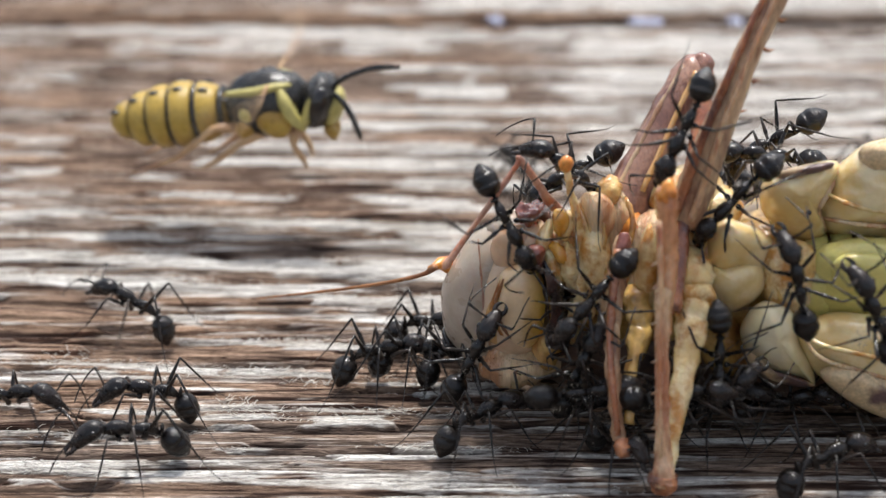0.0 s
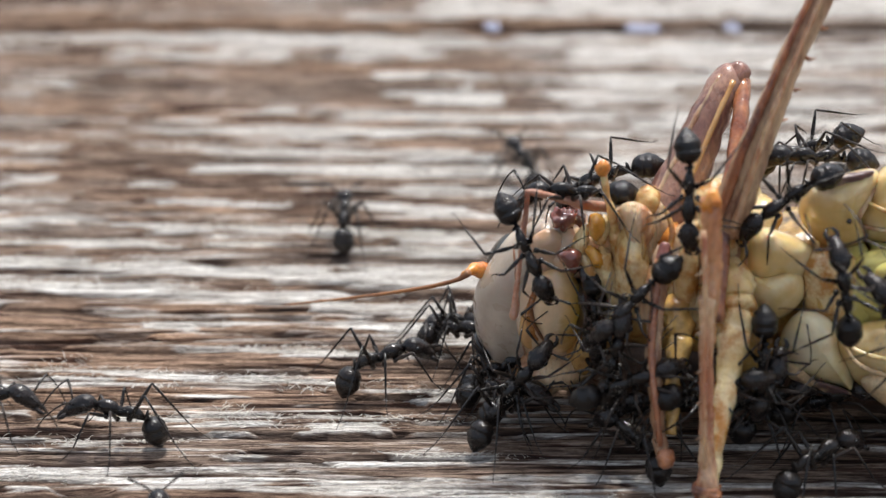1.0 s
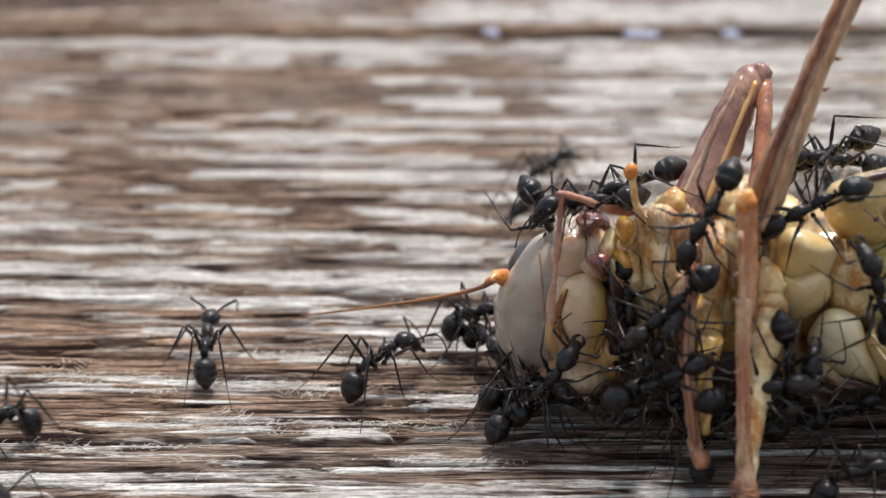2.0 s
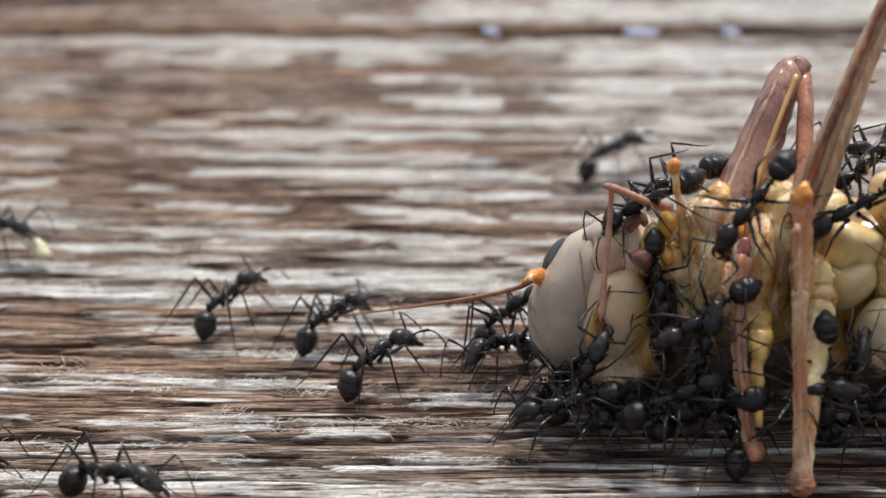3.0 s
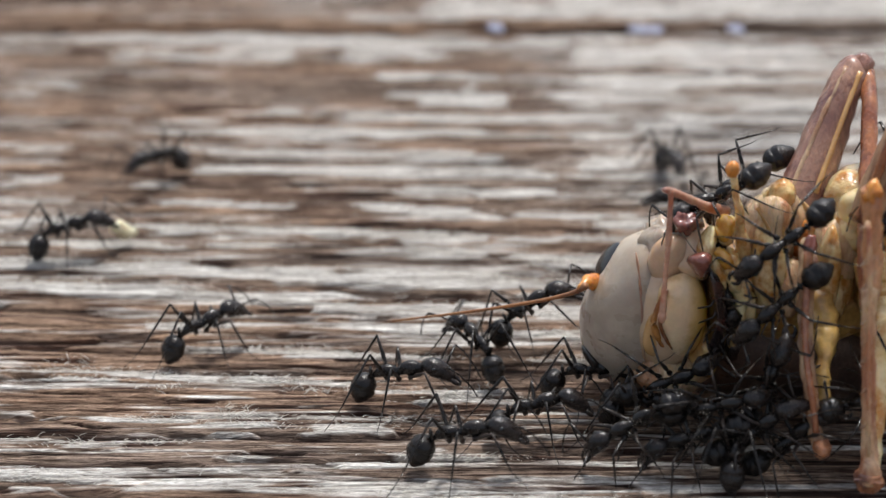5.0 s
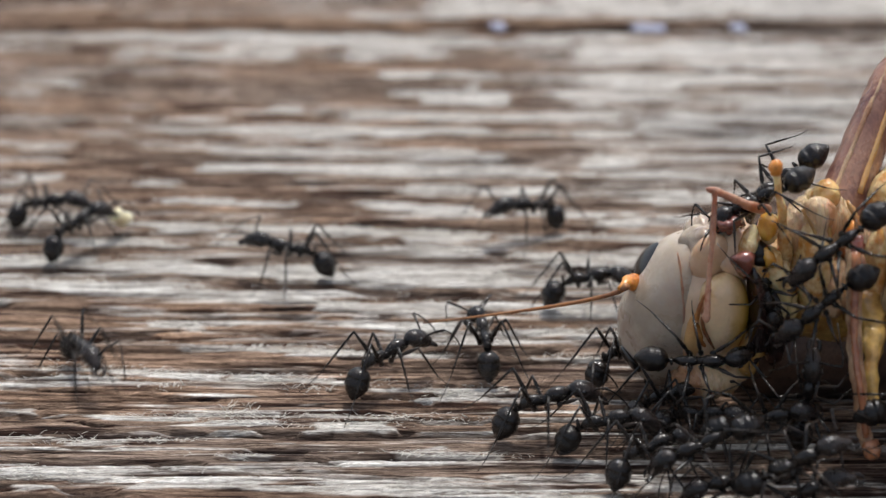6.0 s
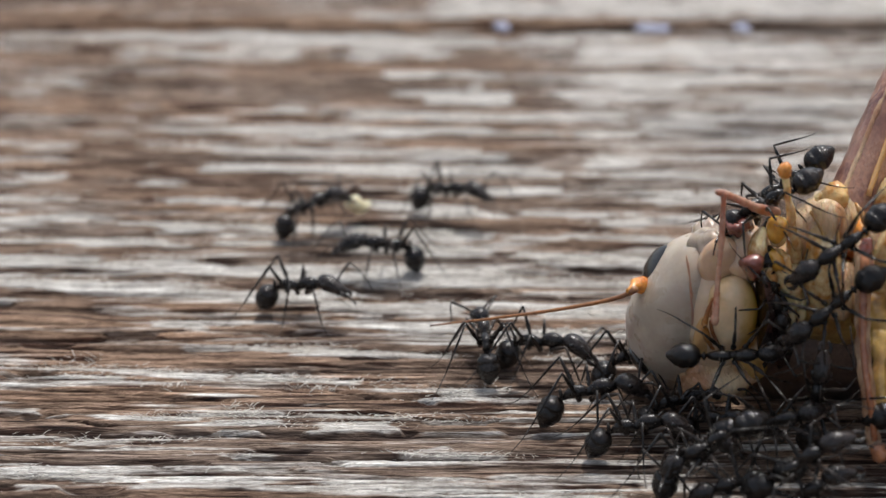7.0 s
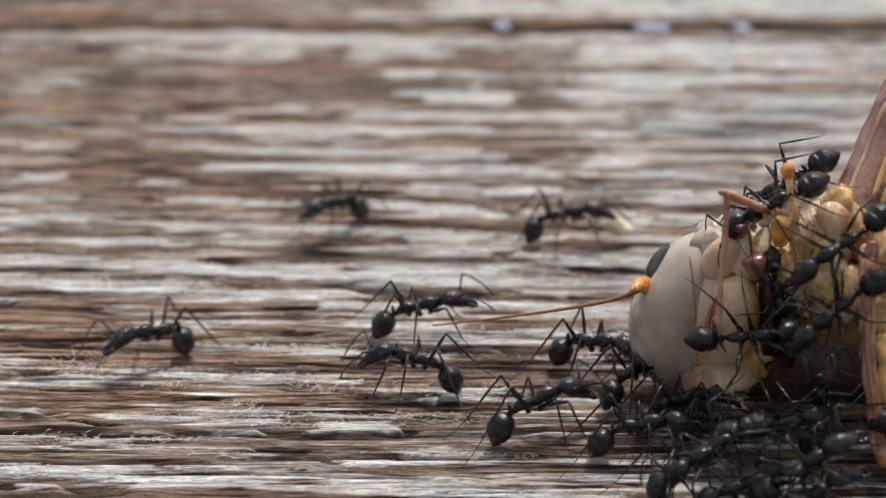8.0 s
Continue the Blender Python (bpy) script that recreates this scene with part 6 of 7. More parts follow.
    go(ANTS["jaw_ant"], (
        (0, 0.71, -18.40, 0.53, 0, -14, 19),
        (0.2, 1.37, -19.28, 0.53, 0, -14, 16),
        (0.5, 1.68, -19.72, 0.34, 0, -9, 11),
        (1, 3.10, -19.71, 0.34, 0, -9, 5),
        (1.5, 4.08, -20.01, 0.05, 0, -0, 18),
        (3, 6.99, -19.82, 0.69, 0, -18, 26),
        (3.5, 7.72, -20.30, 0.69, 0, -18, 21),
        (4, 9.37, -20.58, 0.53, 0, -14, 8),
        (4.5, 9.51, -19.94, 0.05, 0, -0, 26),
        (6, 11.05, -22.19, 0.05, 0, -0, 13),
        (8, 11.39, -22.81, 0.05, 0, -0, 13)), 9)
    go(ANTS["front_ant"], (
        (0, 1.29, -24.98, 0.05, 0, -0, 30),
        (0.2, 1.92, -24.60, 0.05, 0, -0, 36),
        (0.5, 2.30, -24.27, 0.05, 0, -0, 46),
        (1, 2.93, -23.43, 0.05, 0, -0, 47),
        (1.5, 3.28, -23.45, 0.05, 0, -0, 50),
        (2.15, 4.40, -22.45, 0.05, 0, -0, 12),
        (2.8, 5.52, -21.45, 0.05, 0, -0, -27),
        (3, 6.10, -21.53, 0.05, 0, -0, -23)) + (
        (3.5, 5.89, -21.87, 0.05, 0, -0, -27),
        (4, 6.13, -21.36, 0.05, 0, -0, -25),
        (4.5, 6.25, -20.57, 0.05, 0, -0, -26),
        (6, 9.09, -17.21, 0.05, 0, -0, 35),
        (6.5, 9.16, -17.41, 0.05, 0, -0, 20),
        (7, 9.49, -17.75, 0.05, 0, -0, 20),
        (7.5, 9.13, -19.70, 0.05, 0, -0, 28),
        (8, 9.58, -19.55, 0.05, 0, -0, 33)), 10)
    go(ANTS["leg_ant"], (
        (0, 8.12, -26.16, 0.05, 0, -0, -62),
        (0.2, 8.55, -25.54, 0.05, 0, -0, -50),
        (0.35, 9.14, -25.11, 0.05, 0, -0, -99),
        (0.5, 9.73, -24.68, 0.05, 0, -0, -149),
        (0.75, 9.72, -25.68, 0.05, 0, -0, 170),
        (1, 9.71, -26.68, 0.05, 0, -0, 129),
        (1.5, 10.99, -26.21, 0.05, 0, -0, 110),
        (2.8, 14.34, -25.68, 0.05, 0, -0, 84)) + (
        (3, 14.65, -25.52, 0.05, 0, -0, 85),
        (3.5, 15.59, -25.84, 0.05, 0, -0, 99),
        (4, 16.15, -26.19, 0.05, 0, -0, 85),
        (4.5, 16.74, -26.39, 0.05, 0, -0, 87),
        (5.8, 9.28, -27.66, 0.05, 0, -0, 30),
        (6, 9.52, -27.62, 0.05, 0, -0, 23),
        (6.5, 11.89, -26.84, 0.05, 0, -0, 42),
        (7, 11.43, -28.43, 0.05, 0, -0, 29),
        (8, 11.23, -28.91, 0.05, 0, -0, 23)), 11)
    go(ANTS["corner_ant"], (
        (0, 17.81, -29.37, 0.05, 0, -0, 24),
        (0.2, 17.66, -29.28, 0.05, 0, -0, 27),
        (0.5, 17.58, -28.98, 0.05, 0, -0, 39),
        (1, 17.82, -28.67, 0.05, 0, -0, 33),
        (1.5, 17.97, -28.36, 0.05, 0, -0, 24),
        (2.5, 23.27, -30.84, 0.05, 0, -0, -3),
        (4, 30.81, -31.11, 0.05, 0, -0, -2),
        (8, 30.81, -31.11, 0.05, 0, -0, -2)), 12)
    go(ANTS["low_ant"], (
        (0, -28.60, -33.09, 0.05, 0, -0, -122),
        (0.85, -26.83, -32.23, 0.05, 0, -0, -73),
        (1.7, -25.05, -31.36, 0.05, 0, -0, -24),
        (2.8, -17.52, -29.48, 0.05, 0, -0, -23),
        (3, -16.44, -29.37, 0.05, 0, -0, -24),
        (3.3, -14.06, -29.08, 0.05, 0, -0, -21),
        (3.5, -11.71, -29.14, 0.05, 0, -0, -13),
        (3.9, -5.17, -26.22, 0.05, 0, -0, -12),
        (4, -3.12, -26.51, 0.05, 0, -0, -9)) + (
        (4.2, -2.45, -26.65, 0.05, 0, -0, -19),
        (4.5, -1.10, -26.55, 0.05, 0, -0, -11),
        (4.7, -0.78, -26.60, 0.05, 0, -0, -12),
        (5.3, 1.45, -24.55, 0.05, 0, -0, 9),
        (5.8, 2.60, -22.30, 0.05, 0, -0, 9),
        (6, 4.44, -23.03, 0.05, 0, -0, 13),
        (6.5, 5.33, -23.38, 0.05, 0, -0, 27),
        (7, 6.62, -22.01, 0.05, 0, -0, 5),
        (7.5, 6.66, -21.27, 0.05, 0, -0, 3),
        (8, 3.88, -23.26, 0.05, 0, -0, 25)), 13)
    go(ANTS["far_left"], (
        (0, 17.99, 5.41, 0.05, 0, -0, -42),
        (0.75, 15.83, 6.38, 0.05, 0, -0, -93),
        (1.5, 13.66, 7.35, 0.05, 0, -0, -144),
        (2.8, -4.93, -9.75, 0.05, 0, -0, -104),
        (2.87, -5.45, -10.72, 0.05, 0, -0, -54),
        (2.93, -5.97, -11.69, 0.05, 0, -0, -3),
        (3, -6.49, -12.67, 0.05, 0, -0, 48),
        (3.05, -7.57, -14.55, 0.05, 0, -0, -1)) + (
        (3.1, -8.65, -16.42, 0.05, 0, -0, -51),
        (3.15, -9.74, -18.30, 0.05, 0, -0, -101),
        (3.3, -10.63, -21.19, 0.05, 0, -0, -67),
        (3.5, -7.16, -22.38, 0.05, 0, -0, -38),
        (3.6, -6.56, -22.20, 0.05, 0, -0, -36),
        (4, 2.12, -23.15, 0.05, 0, -0, 17),
        (4.5, 2.93, -22.43, 0.05, 0, -0, 16),
        (5.8, 6.97, -24.75, 0.05, 0, -0, 3),
        (8, 9.00, -25.34, 0.05, 0, -0, 2)), 14)
    go(ANTS["back_ant"], (
        (0, 4.96, 6.67, 0.05, 0, -0, 115),
        (0.8, 5.31, 6.83, 0.05, 0, -0, 115),
        (1, 5.41, 8.94, 0.05, 0, -0, 111),
        (1.5, 5.53, 8.46, 0.05, 0, -0, 107),
        (1.85, 6.15, 8.62, 0.05, 0, -0, 65),
        (2.2, 6.77, 8.79, 0.05, 0, -0, 24),
        (2.8, 7.13, 11.14, 0.05, 0, -0, 14),
        (3, 10.64, 11.43, 0.05, 0, -0, 36),
        (3.3, 17.54, 14.51, 0.05, 0, -0, 8),
        (3.5, 18.99, 13.39, 0.05, 0, -0, 11),
        (4, 19.46, 13.39, 0.05, 0, -0, 16)) + (
        (4.5, 19.53, 13.58, 0.05, 0, -0, 19),
        (4.7, 19.57, 13.48, 0.05, 0, -0, 19),
        (4.87, 16.80, 11.96, 0.05, 0, -0, -36),
        (5.03, 14.04, 10.44, 0.05, 0, -0, -92),
        (5.2, 11.27, 8.92, 0.05, 0, -0, -147),
        (5.8, 6.38, 2.47, 0.05, 0, -0, -166),
        (6, 5.52, 1.97, 0.05, 0, -0, -155),
        (6.5, 1.79, 0.64, 0.05, 0, -0, -157),
        (7, -3.49, -3.90, 0.05, 0, -0, -169),
        (7.5, -6.49, -7.13, 0.05, 0, -0, -153),
        (7.8, -12.48, -12.50, 0.05, 0, -0, -141),
        (8, -15.73, -15.04, 0.05, 0, -0, -143)), 15)
    go(ANTS["bearer"], (
        (0, -38.85, -0.68, 0.05, 0, -0, -133),
        (1.1, -37.37, -0.44, 0.05, 0, -0, -79),
        (2.2, -35.89, -0.21, 0.05, 0, -0, -25),
        (2.8, -28.06, -0.47, 0.05, 0, -0, -32),
        (3, -27.47, 0.09, 0.05, 0, -0, -36),
        (3.5, -23.85, -0.52, 0.05, 0, -0, 17),
        (4, -23.53, -1.02, 0.05, 0, -0, 18)) + (
        (4.5, -23.37, -1.14, 0.05, 0, -0, 18),
        (4.7, -23.34, -1.23, 0.05, 0, -0, 19),
        (5.8, -23.33, -1.46, 0.05, 0, -0, 35),
        (6, -22.84, -1.22, 0.05, 0, -0, 48),
        (6.5, -17.78, 0.32, 0.05, 0, -0, 9),
        (7, -9.19, 1.61, 0.05, 0, -0, 31),
        (7.5, -0.86, 2.59, 0.05, 0, -0, 24),
        (8, 6.33, 0.32, 0.05, 0, -0, -1)), 16)
    go(ANTS["loiterer"], (
        (0, 27.46, 8.18, 0.05, 0, -0, -44),
        (2.35, 24.88, 7.00, 0.05, 0, -0, -104),
        (4.7, 22.29, 5.81, 0.05, 0, -0, -164),
        (5.3, 5.76, -0.84, 0.05, 0, -0, -152),
        (5.8, -3.52, -4.01, 0.05, 0, -0, -176),
        (6, -8.87, -4.58, 0.05, 0, -0, 176),
        (6.3, -9.17, -4.84, 0.05, 0, -0, 163)) + (
        (6.5, -10.08, -5.01, 0.05, 0, -0, 151),
        (6.8, -9.39, -8.66, 0.05, 0, -0, 162),
        (6.87, -9.30, -8.90, 0.05, 0, -0, 103),
        (6.93, -9.21, -9.14, 0.05, 0, -0, 43),
        (7, -9.13, -9.38, 0.05, 0, -0, -16),
        (7.5, -4.62, -12.17, 0.05, 0, -0, 0),
        (8, -2.28, -12.29, 0.05, 0, -0, 6)), 17)
    go(ANTS["wanderer"], (
        (0, -29.18, -27.45, 0.05, 0, -0, -31),
        (3.6, -24.49, -27.56, 0.05, 0, -0, -12),
        (4, -22.77, -27.05, 0.05, 0, -0, -12),
        (4.2, -19.74, -26.08, 0.05, 0, -0, 21),
        (4.5, -17.00, -24.93, 0.05, 0, -0, 56),
        (4.7, -15.02, -21.00, 0.05, 0, -0, 6),
        (5.2, -13.62, -10.21, 0.05, 0, -0, 74),
        (5.5, -15.69, -6.13, 0.05, 0, -0, 139)) + (
        (5.65, -16.52, -5.42, 0.05, 0, -0, -167),
        (5.8, -17.35, -4.71, 0.05, 0, -0, -113),
        (5.9, -18.74, -10.25, 0.05, 0, -0, -97),
        (6, -19.95, -16.44, 0.05, 0, -0, -64),
        (6.2, -20.28, -22.05, 0.05, 0, -0, -79),
        (6.5, -16.06, -31.24, 0.05, 0, -0, -67),
        (6.8, -12.07, -37.92, 0.05, 0, -0, -68),
        (8, -12.07, -37.92, 0.05, 0, -0, -68)), 18)
    go(ANTS["h1"], (
        (0, 2.98, -22.28, 12.28, -98, -59, 180),
        (0.2, 2.45, -22.60, 11.63, -57, -32, 180),
        (0.5, 3.28, -22.84, 12.00, -90, -55, 180),
        (1, 4.19, -22.72, 11.32, -102, -62, 180),
        (1.5, 4.10, -22.64, 11.42, -82, -50, 180),
        (2, 5.60, -17.91, 10.57, -101, -61, 180),
        (2.5, 8.14, -15.42, 8.22, -62, -25, 167)) + (
        (3, 10.68, -12.92, 5.88, -33, 10, 180),
        (3.5, 11.37, -12.77, 5.88, -33, 10, 180),
        (4, 12.31, -12.82, 5.88, -33, 10, 180),
        (4.5, 12.83, -12.68, 5.88, -33, 10, 180),
        (6, 15.49, -13.26, 5.88, -33, 10, -178),
        (7, 15.69, -13.51, 5.88, -33, 10, -178),
        (8, 15.84, -13.93, 5.88, -33, 10, -178)), 19, about=True)
    go(ANTS["h2"], (
        (0, 5.94, -20.50, 12.36, -14, -32, 180),
        (0.2, 6.18, -20.68, 12.13, -13, -27, 180),
        (0.5, 6.26, -21.09, 11.99, -12, -17, 180),
        (1, 7.03, -20.96, 11.86, -12, 5, 180),
        (1.5, 6.89, -20.89, 11.59, -12, 4, 180),
        (3, 11.23, -20.19, 11.65, -15, 36, 180),
        (3.5, 11.92, -20.05, 11.65, -15, 36, 180),
        (4, 12.86, -20.10, 11.65, -15, 36, 180),
        (4.5, 13.38, -19.95, 11.65, -15, 36, 180),
        (6, 16.30, -20.51, 11.65, -15, 36, -178),
        (7, 16.49, -20.76, 11.65, -15, 36, -178),
        (8, 16.65, -21.18, 11.65, -15, 36, -178)), 20)
    go(ANTS["h3"], (
        (0, 7.28, -18.10, 11.66, -8, 43, 180),
        (0.2, 7.53, -18.27, 11.54, -8, 44, 180),
        (0.5, 8.12, -18.66, 11.64, -8, 43, 180),
        (1, 8.99, -18.55, 11.85, -7, 30, 180),
        (1.5, 9.41, -18.47, 11.71, -7, 31, 180),
        (3, 12.64, -17.82, 11.58, -7, 34, 180),
        (3.5, 13.35, -17.67, 11.20, -7, 37, 180),
        (4, 14.19, -17.71, 11.17, -8, 42, 180),
        (4.5, 14.90, -17.56, 11.40, -8, 44, 180),
        (6, 17.82, -18.08, 11.70, -9, 53, 180),
        (8, 17.83, -18.77, 11.80, -8, 47, 180)), 21)
    go(ANTS["h4"], (
        (0, 11.66, -24.35, 17.70, -67, 69, 180),
        (0.2, 11.65, -24.52, 17.14, -67, 69, 180),
        (0.5, 11.98, -24.91, 16.43, -67, 68, 180),
        (1, 11.93, -24.74, 15.15, 107, 86, 0),
        (1.5, 12.08, -24.70, 13.83, -68, 76, 180),
        (3, 15.38, -24.07, 14.25, -65, 56, 180),
        (3.5, 14.77, -23.92, 12.47, -65, 45, 180),
        (4, 15.47, -23.97, 11.95, -65, 40, 180),
        (4.5, 15.70, -23.83, 11.82, -65, 39, 180),
        (6, 19.20, -24.37, 11.83, -65, 39, 180),
        (8, 19.01, -25.04, 12.04, -65, 36, 180)), 22)
    go(ANTS["h5"], (
        (0, 17.60, -17.11, 12.97, -7, 40, 180),
        (0.2, 17.72, -17.28, 13.00, -7, 40, 180),
        (0.5, 18.46, -17.67, 13.29, -7, 39, 180),
        (1, 19.25, -17.54, 12.91, -7, 31, 180),
        (1.5, 19.59, -17.47, 13.19, -7, 31, 180),
        (3, 22.41, -16.79, 11.88, -9, 50, 180),
        (3.5, 23.09, -16.64, 11.88, -9, 50, 180),
        (4, 24.04, -16.69, 11.88, -9, 50, 180),
        (4.5, 24.56, -16.54, 11.88, -9, 50, 180),
        (6, 27.35, -16.72, 11.88, -9, 50, -178),
        (7, 27.54, -16.97, 11.88, -9, 50, -178),
        (8, 27.70, -17.39, 11.88, -9, 50, -178)), 23)
    go(ANTS["h6"], (
        (0, 16.60, -19.13, 12.60, -6, 4, 180),
        (0.5, 17.62, -19.70, 12.94, -6, -2, 180),
        (1, 19.19, -19.56, 13.13, -6, 8, 180),
        (1.5, 19.38, -19.49, 13.00, -6, 5, 180),
        (3, 22.34, -17.91, 13.00, -6, 5, -175),
        (3.5, 23.02, -17.76, 13.00, -6, 5, -175),
        (4, 23.97, -17.81, 13.00, -6, 5, -175),
        (4.5, 24.48, -17.67, 13.00, -6, 5, -175),
        (6, 27.31, -17.84, 13.00, -6, 5, -173),
        (7, 27.51, -18.09, 13.00, -6, 5, -173),
        (8, 27.66, -18.51, 13.00, -6, 5, -173)), 24)
    go(ANTS["h7"], (
        (0, 14.67, -22.97, 13.22, -53, 55, 180),
        (0.2, 14.95, -23.22, 13.21, -45, 42, 180),
        (0.5, 15.58, -23.55, 13.42, -51, 52, 180),
        (1, 17.23, -23.46, 13.49, -46, 44, 180),
        (1.5, 17.73, -23.44, 13.38, -42, 34, 180),
        (3, 20.86, -22.78, 12.95, -43, 37, 180),
        (3.5, 21.54, -22.63, 12.95, -43, 37, 180),
        (4, 22.49, -22.68, 12.95, -43, 37, 180),
        (4.5, 23.01, -22.54, 12.95, -43, 37, 180),
        (6, 26.01, -22.76, 12.95, -43, 37, -178),
        (7, 26.20, -23.01, 12.95, -43, 37, -178),
        (8, 26.36, -23.43, 12.95, -43, 37, -178)), 25)
    go(ANTS["h8"], (
        (0, 7.65, -24.85, 9.02, -67, 55, 180),
        (0.2, 7.88, -25.03, 9.20, -65, 52, 180),
        (0.5, 8.69, -25.44, 9.02, -63, 47, 180),
        (1, 9.70, -25.29, 9.35, -65, 51, 180),
        (1.5, 10.44, -25.23, 9.35, -64, 49, 180),
        (3, 13.40, -24.60, 8.27, -60, 41, 180),
        (3.5, 13.89, -24.47, 8.40, -58, 34, 180),
        (4, 15.38, -24.50, 8.92, -61, 43, 180),
        (4.5, 15.89, -24.34, 8.74, -62, 46, 180),
        (6, 18.72, -24.89, 8.91, -62, 45, 180),
        (7, 18.91, -25.14, 8.91, -62, 45, 180),
        (8, 19.06, -25.56, 8.91, -62, 45, 180)), 26)
    go(ANTS["h9"], (
        (0, 16.58, -26.29, 10.08, -78, -74, 180),
        (0.5, 17.62, -26.86, 10.29, -78, -74, 180),
        (1, 18.84, -26.72, 10.24, -79, -75, 180),
        (1.5, 19.51, -26.66, 10.05, -76, -70, 180),
        (3, 23.09, -25.04, 10.05, -76, -70, -175),
        (3.5, 23.77, -24.89, 10.05, -76, -70, -175),
        (4, 24.72, -24.94, 10.05, -76, -70, -175),
        (4.5, 25.24, -24.80, 10.05, -76, -70, -175),
        (6, 28.32, -24.94, 10.05, -76, -70, -173),
        (7, 28.51, -25.19, 10.05, -76, -70, -173),
        (8, 28.66, -25.61, 10.05, -76, -70, -173)), 27)
    go(ANTS["h10"], (
        (0, 19.83, -27.95, 8.92, -55, -59, 180),
        (0.5, 19.79, -28.52, 9.08, -54, -58, 180),
        (1, 20.79, -28.38, 9.08, -54, -58, 180),
        (1.5, 21.49, -28.09, 9.08, -54, -58, -179),
        (3, 25.19, -26.29, 9.08, -54, -58, -174),
        (3.5, 25.87, -26.14, 9.08, -54, -58, -174),
        (4, 26.82, -26.19, 9.08, -54, -58, -174),
        (4.5, 27.34, -26.05, 9.08, -54, -58, -174),
        (6, 30.46, -26.12, 9.08, -54, -58, -172),
        (7, 30.65, -26.37, 9.08, -54, -58, -172),
        (8, 30.81, -26.79, 9.08, -54, -58, -172)), 28)
    go(ANTS["h11"], (
        (0, 13.25, -25.77, 6.36, 90, 90, 0),
        (0.5, 14.15, -26.34, 6.78, -89, 87, 180),
        (1, 15.46, -26.20, 6.64, -89, 88, 180),
        (1.5, 16.06, -26.13, 6.67, 88, 84, 0),
        (3.5, 19.84, -25.33, 6.08, 90, 89, 0),
        (4, 20.79, -25.38, 6.08, 90, 89, 0),
        (4.5, 21.31, -25.24, 6.08, 90, 89, 0),
        (6, 24.40, -25.52, 6.08, 90, 89, 2),
        (7, 24.59, -25.77, 6.08, 90, 89, 2),
        (8, 24.75, -26.19, 6.08, 90, 89, 2)), 29)
    go(ANTS["h12"], (
        (0, 5.44, -21.55, 7.16, 77, 86, 0),
        (0.5, 6.38, -22.12, 7.10, 77, 88, 0),
        (1, 7.38, -21.98, 6.89, 77, 87, 0),
        (3, 10.58, -21.26, 9.02, 76, 81, 0),
        (3.5, 11.30, -21.11, 8.64, 76, 82, 0),
        (4.5, 12.60, -21.02, 8.36, 75, 79, 0),
        (6, 15.55, -21.61, 8.36, 75, 79, 2),
        (7, 15.75, -21.86, 8.36, 75, 79, 2),
        (8, 15.90, -22.28, 8.36, 75, 79, 2)), 30)
    go(ANTS["h13"], (
        (0, 6.66, -24.82, 4.64, 73, -66, 0),
        (0.5, 7.30, -25.37, 5.09, 75, -69, 0),
        (1, 8.44, -25.21, 6.03, 83, -81, 0),
        (1.5, 9.29, -25.18, 6.11, 71, -62, 0),
        (3, 12.85, -24.49, 6.02, 83, -80, 0),
        (4.5, 14.87, -24.28, 4.65, 72, -65, 0),
        (6, 17.69, -24.78, 3.44, 87, -86, 0),
        (7, 17.88, -25.03, 3.44, 87, -86, 0),
        (8, 18.03, -25.45, 3.44, 87, -86, 0)), 31)
    go(ANTS["h14"], (
        (0, 13.15, -25.87, 3.38, 64, -39, 0),
        (0.5, 14.25, -26.43, 3.66, 64, -39, 0),
        (1, 15.40, -26.20, 4.24, 88, -70, 0),
        (1.5, 16.07, -26.00, 4.24, 88, -70, 1),
        (3, 19.61, -24.69, 4.24, 88, -70, 6),
        (3.5, 20.29, -24.54, 4.24, 88, -70, 6),
        (4, 21.24, -24.59, 4.24, 88, -70, 6),
        (4.5, 21.75, -24.45, 4.24, 88, -70, 6),
        (6, 24.82, -24.71, 4.24, 88, -70, 8),
        (7, 25.01, -24.96, 4.24, 88, -70, 8),
        (8, 25.17, -25.38, 4.24, 88, -70, 8)), 32)
    go(ANTS["h16"], (
        (0, 6.68, -25.97, 3.69, 53, -7, 0),
        (0.5, 7.88, -26.54, 4.11, 51, -14, 0),
        (1.5, 9.86, -26.35, 5.16, 50, -23, 0),
        (3, 11.36, -25.70, 3.77, 50, -24, 0),
        (4.5, 12.04, -25.44, 3.37, 52, -11, 0),
        (6, 15.23, -25.98, 2.55, 52, -11, 0),
        (7, 15.43, -26.23, 2.55, 52, -11, 0),
        (8, 15.58, -26.65, 2.55, 52, -11, 0)), 33)
    go(ANTS["h17"], (
        (0, 10.97, -26.93, 4.31, 57, -7, 0),
        (1.5, 13.84, -27.26, 5.36, 60, -14, 0),
        (3, 17.06, -26.63, 4.73, 57, -8, 0),
        (4.5, 19.36, -26.34, 4.31, 63, -21, 0),
        (6, 22.50, -26.69, 4.31, 63, -21, 2),
        (7, 22.69, -26.94, 4.31, 63, -21, 2),
        (8, 22.85, -27.36, 4.31, 63, -21, 2)), 34)
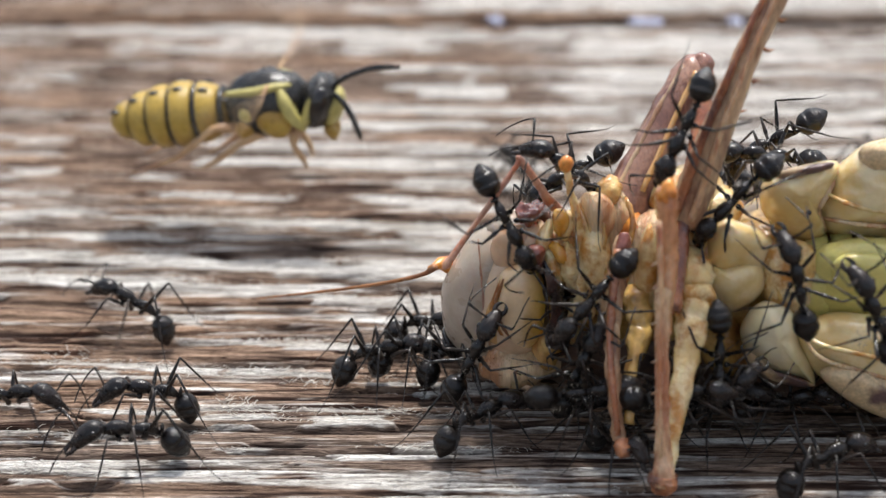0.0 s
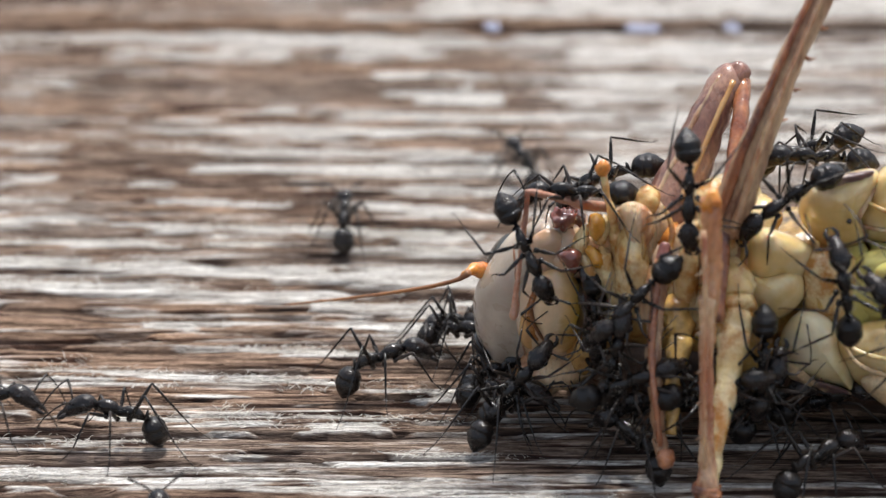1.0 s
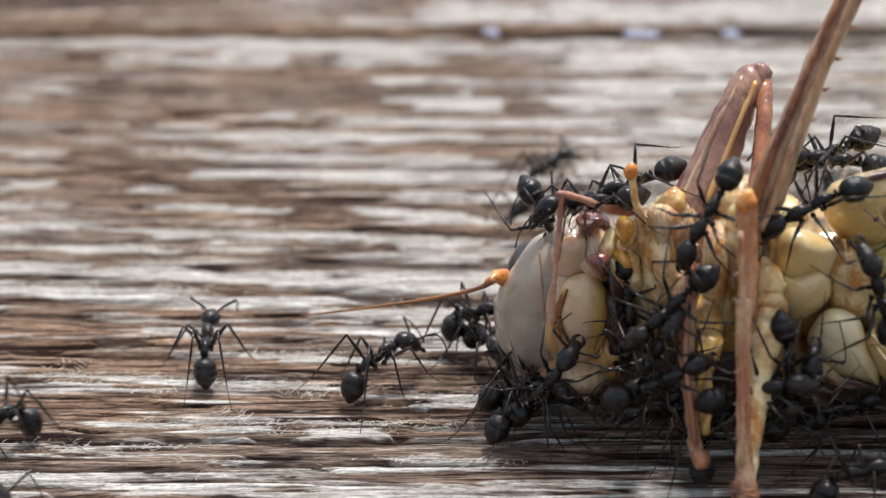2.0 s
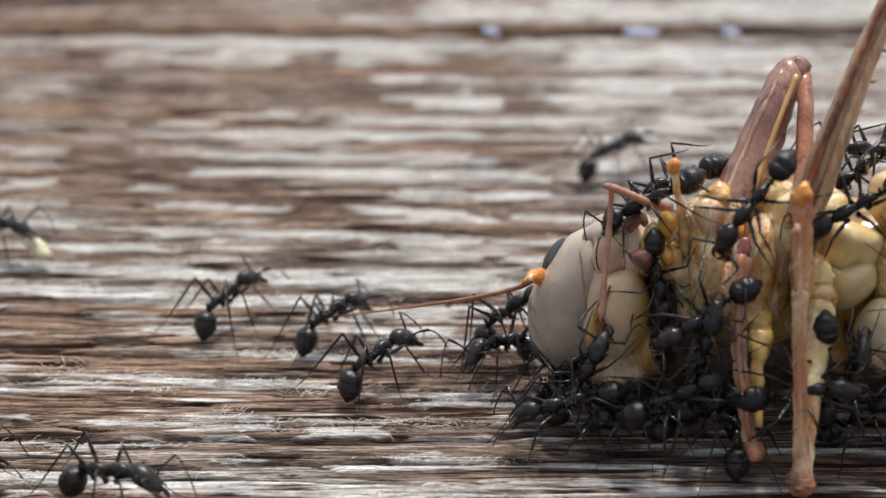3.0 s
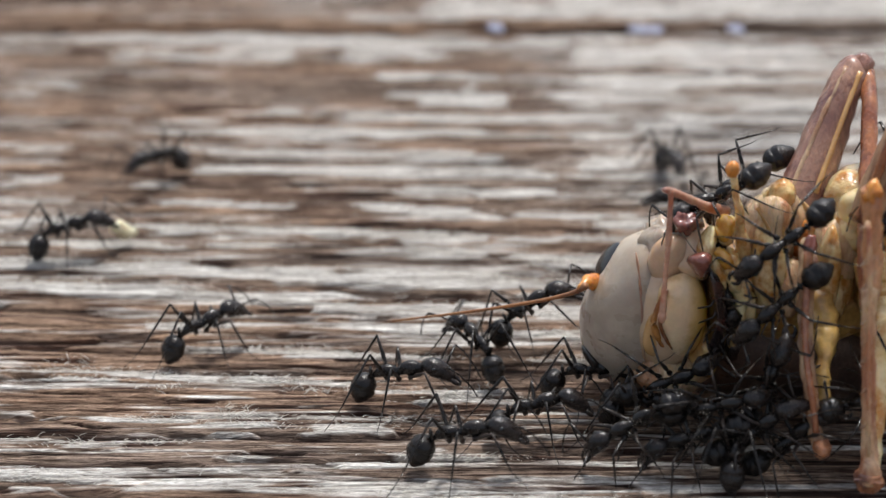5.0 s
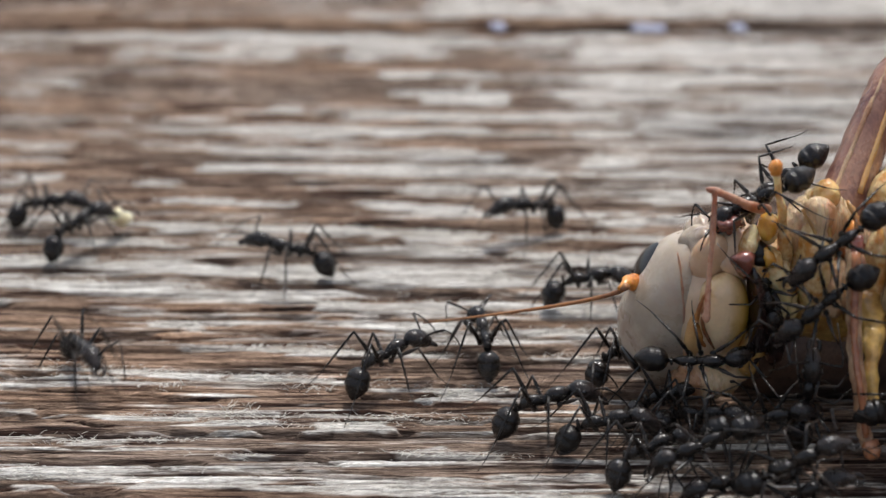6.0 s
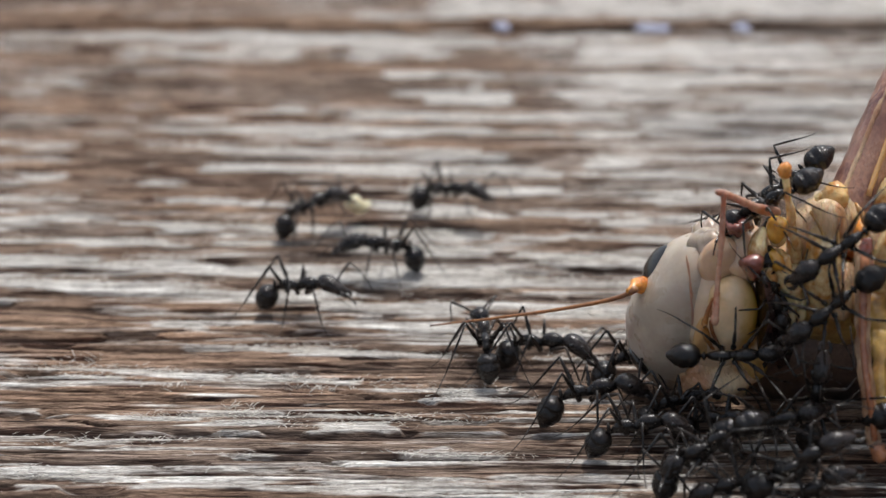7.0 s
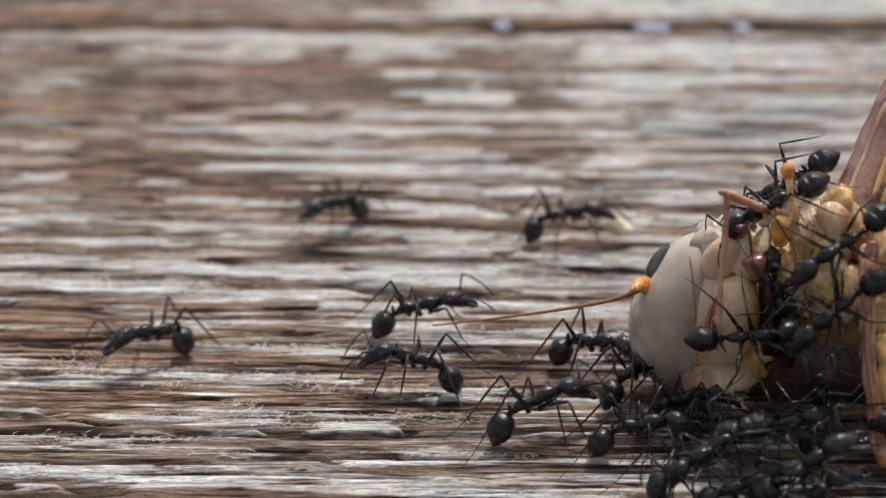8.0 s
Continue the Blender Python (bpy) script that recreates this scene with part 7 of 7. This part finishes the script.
    go(ANTS["h18"], (
        (0, 1.63, -22.30, 3.93, -71, 63, 173),
        (0.5, 2.68, -22.40, 3.30, -71, 60, 180),
        (1, 3.76, -22.50, 2.87, -71, 52, 180),
        (1.5, 4.53, -22.50, 2.95, -71, 50, 180),
        (3, 7.11, -22.40, 3.30, -71, 58, 180),
        (3.5, 8.29, -22.30, 2.82, -70, 56, 180),
        (4.5, 10.40, -22.20, 2.66, -68, 40, 180),
        (6, 12.20, -22.63, 4.45, -72, 2, 180),
        (6.5, 12.74, -22.44, 4.60, -72, 2, 180),
        (7, 13.60, -22.98, 4.95, -72, 4, 180),
        (8, 14.40, -23.40, 6.20, -72, 8, 180)), 35, about=True)
    go(ANTS["k0"], (
        (0, 10.74, -22.90, 1.18, -20, 12, 180),
        (1.5, 13.67, -23.24, 1.93, -21, 17, 180),
        (3, 6.99, -24.07, 2.25, -22, 24, 180),
        (4.5, 8.34, -24.72, 2.40, -30, 44, 180),
        (6, 13.04, -28.83, 2.56, -25, 35, 180),
        (7.5, 13.22, -29.13, 2.93, -30, 45, 180),
        (8, 13.37, -29.42, 2.93, -30, 45, 180)), 36)
    go(ANTS["k2"], (
        (0, 13.45, -23.90, 1.44, 20, -6, 0),
        (1.5, 16.35, -24.24, 2.14, 21, -12, 0),
        (3, 13.08, -24.07, 1.42, 22, -18, 0),
        (4.5, 14.74, -24.73, 1.58, 29, -35, 0),
        (6, 16.37, -30.84, 2.25, 25, -25, 0),
        (7.5, 16.59, -31.14, 2.55, 29, -35, 0),
        (8, 16.73, -31.44, 2.55, 29, -35, 0)), 37)
    go(ANTS["k4"], (
        (0, 9.68, -23.41, 1.07, -20, 1, 180),
        (1.5, 12.61, -23.75, 1.81, -21, 7, 180),
        (3, 10.55, -24.08, 1.50, -22, 13, 180),
        (4.5, 11.87, -24.76, 1.70, -27, 27, 180),
        (6, 14.45, -29.85, 0.97, -24, 20, 180),
        (7.5, 14.65, -30.17, 1.28, -27, 28, 180),
        (8, 14.79, -30.47, 1.28, -27, 28, 180)), 38)
    go(ANTS["k5"], (
        (0, 17.07, -23.90, 1.34, 20, -9, 0),
        (1.5, 19.94, -24.25, 2.04, 20, -15, 0),
        (3, 21.57, -24.08, 1.43, 22, -23, 0),
        (4.5, 18.21, -24.77, 1.61, 26, -40, 0),
        (6, 16.85, -30.86, 0.39, 23, -30, 0),
        (7.5, 17.08, -31.18, 0.71, 27, -41, 0),
        (8, 17.22, -31.48, 0.71, 27, -41, 0)), 39)
    walk(FOOD, [placed(r) for r in (
        (0, -41.45, -3.50, 1.29, 0.00, 0.00, -132.71),
        (1.1, -36.63, -4.21, 1.29, 0.00, 0.00, -78.85),
        (2.2, -32.41, -1.83, 1.29, 0.00, 0.00, -24.99),
        (2.8, -24.82, -2.51, 1.29, 0.00, 0.00, -32.20),
        (3, -24.37, -2.17, 1.29, 0.00, 0.00, -36.13),
        (3.5, -20.18, 0.58, 1.29, 0.00, 0.00, 16.55),
        (4, -19.89, 0.19, 1.29, 0.00, 0.00, 18.38),
        (4.5, -19.74, 0.07, 1.29, 0.00, 0.00, 18.39),
        (4.7, -19.71, -0.01, 1.29, 0.00, 0.00, 18.53),
        (5.8, -20.20, 0.76, 1.29, 0.00, 0.00, 35.27),
        (6, -20.27, 1.63, 1.29, 0.00, 0.00, 47.98),
        (6.5, -13.99, 0.92, 1.29, 0.00, 0.00, 8.93),
        (7, -5.91, 3.58, 1.29, 0.00, 0.00, 31.05),
        (7.5, 2.63, 4.16, 1.29, 0.00, 0.00, 24.31),
        (8, 10.16, 0.29, 1.29, 0.00, 0.00, -0.51))])
    walk(WASP, [placed(r) for r in (
        (0, -12.18, 2.00, 8.23, 0.00, -6.00, -8.00),
        (0.034, -12.09, 2.00, 8.46, 0.00, -6.00, -8.00),
        (0.1, -12.77, 3.18, 19.64, 0.00, -8.00, -6.00),
        (0.2, -11.12, 3.18, 18.78, 0.00, -8.00, -6.00),
        (0.27, -5.39, 3.18, 12.07, 0.00, -6.00, -8.00),
        (0.3, -4.87, 3.18, 12.21, 0.00, -6.00, -8.00),
        (0.334, -4.52, 3.18, 12.56, 0.00, -6.00, -8.00),
        (0.4, -0.94, 6.72, 19.31, 0.00, -12.00, -4.00),
        (0.5, 3.81, 9.08, 27.29, 0.00, -14.00, 0.00),
        (1, 23.79, 20.88, 57.66, 0.00, -14.00, 10.00),
        (8, 29.71, 44.48, 71.56, 0.00, -10.00, 20.00))])
    for wing in [c for c in WASP.children if c.name.startswith("wing")]:
        at = wing.location.copy()
        beat = [(k / FPS, Matrix.Translation(at) @ pose(0, 0, 0, wing["side"] * (35 if k % 2 else 5), 0, -12 * wing["side"])) for k in range(18)]
        walk(wing, beat + [(8.0, beat[-1][1])])


motions()
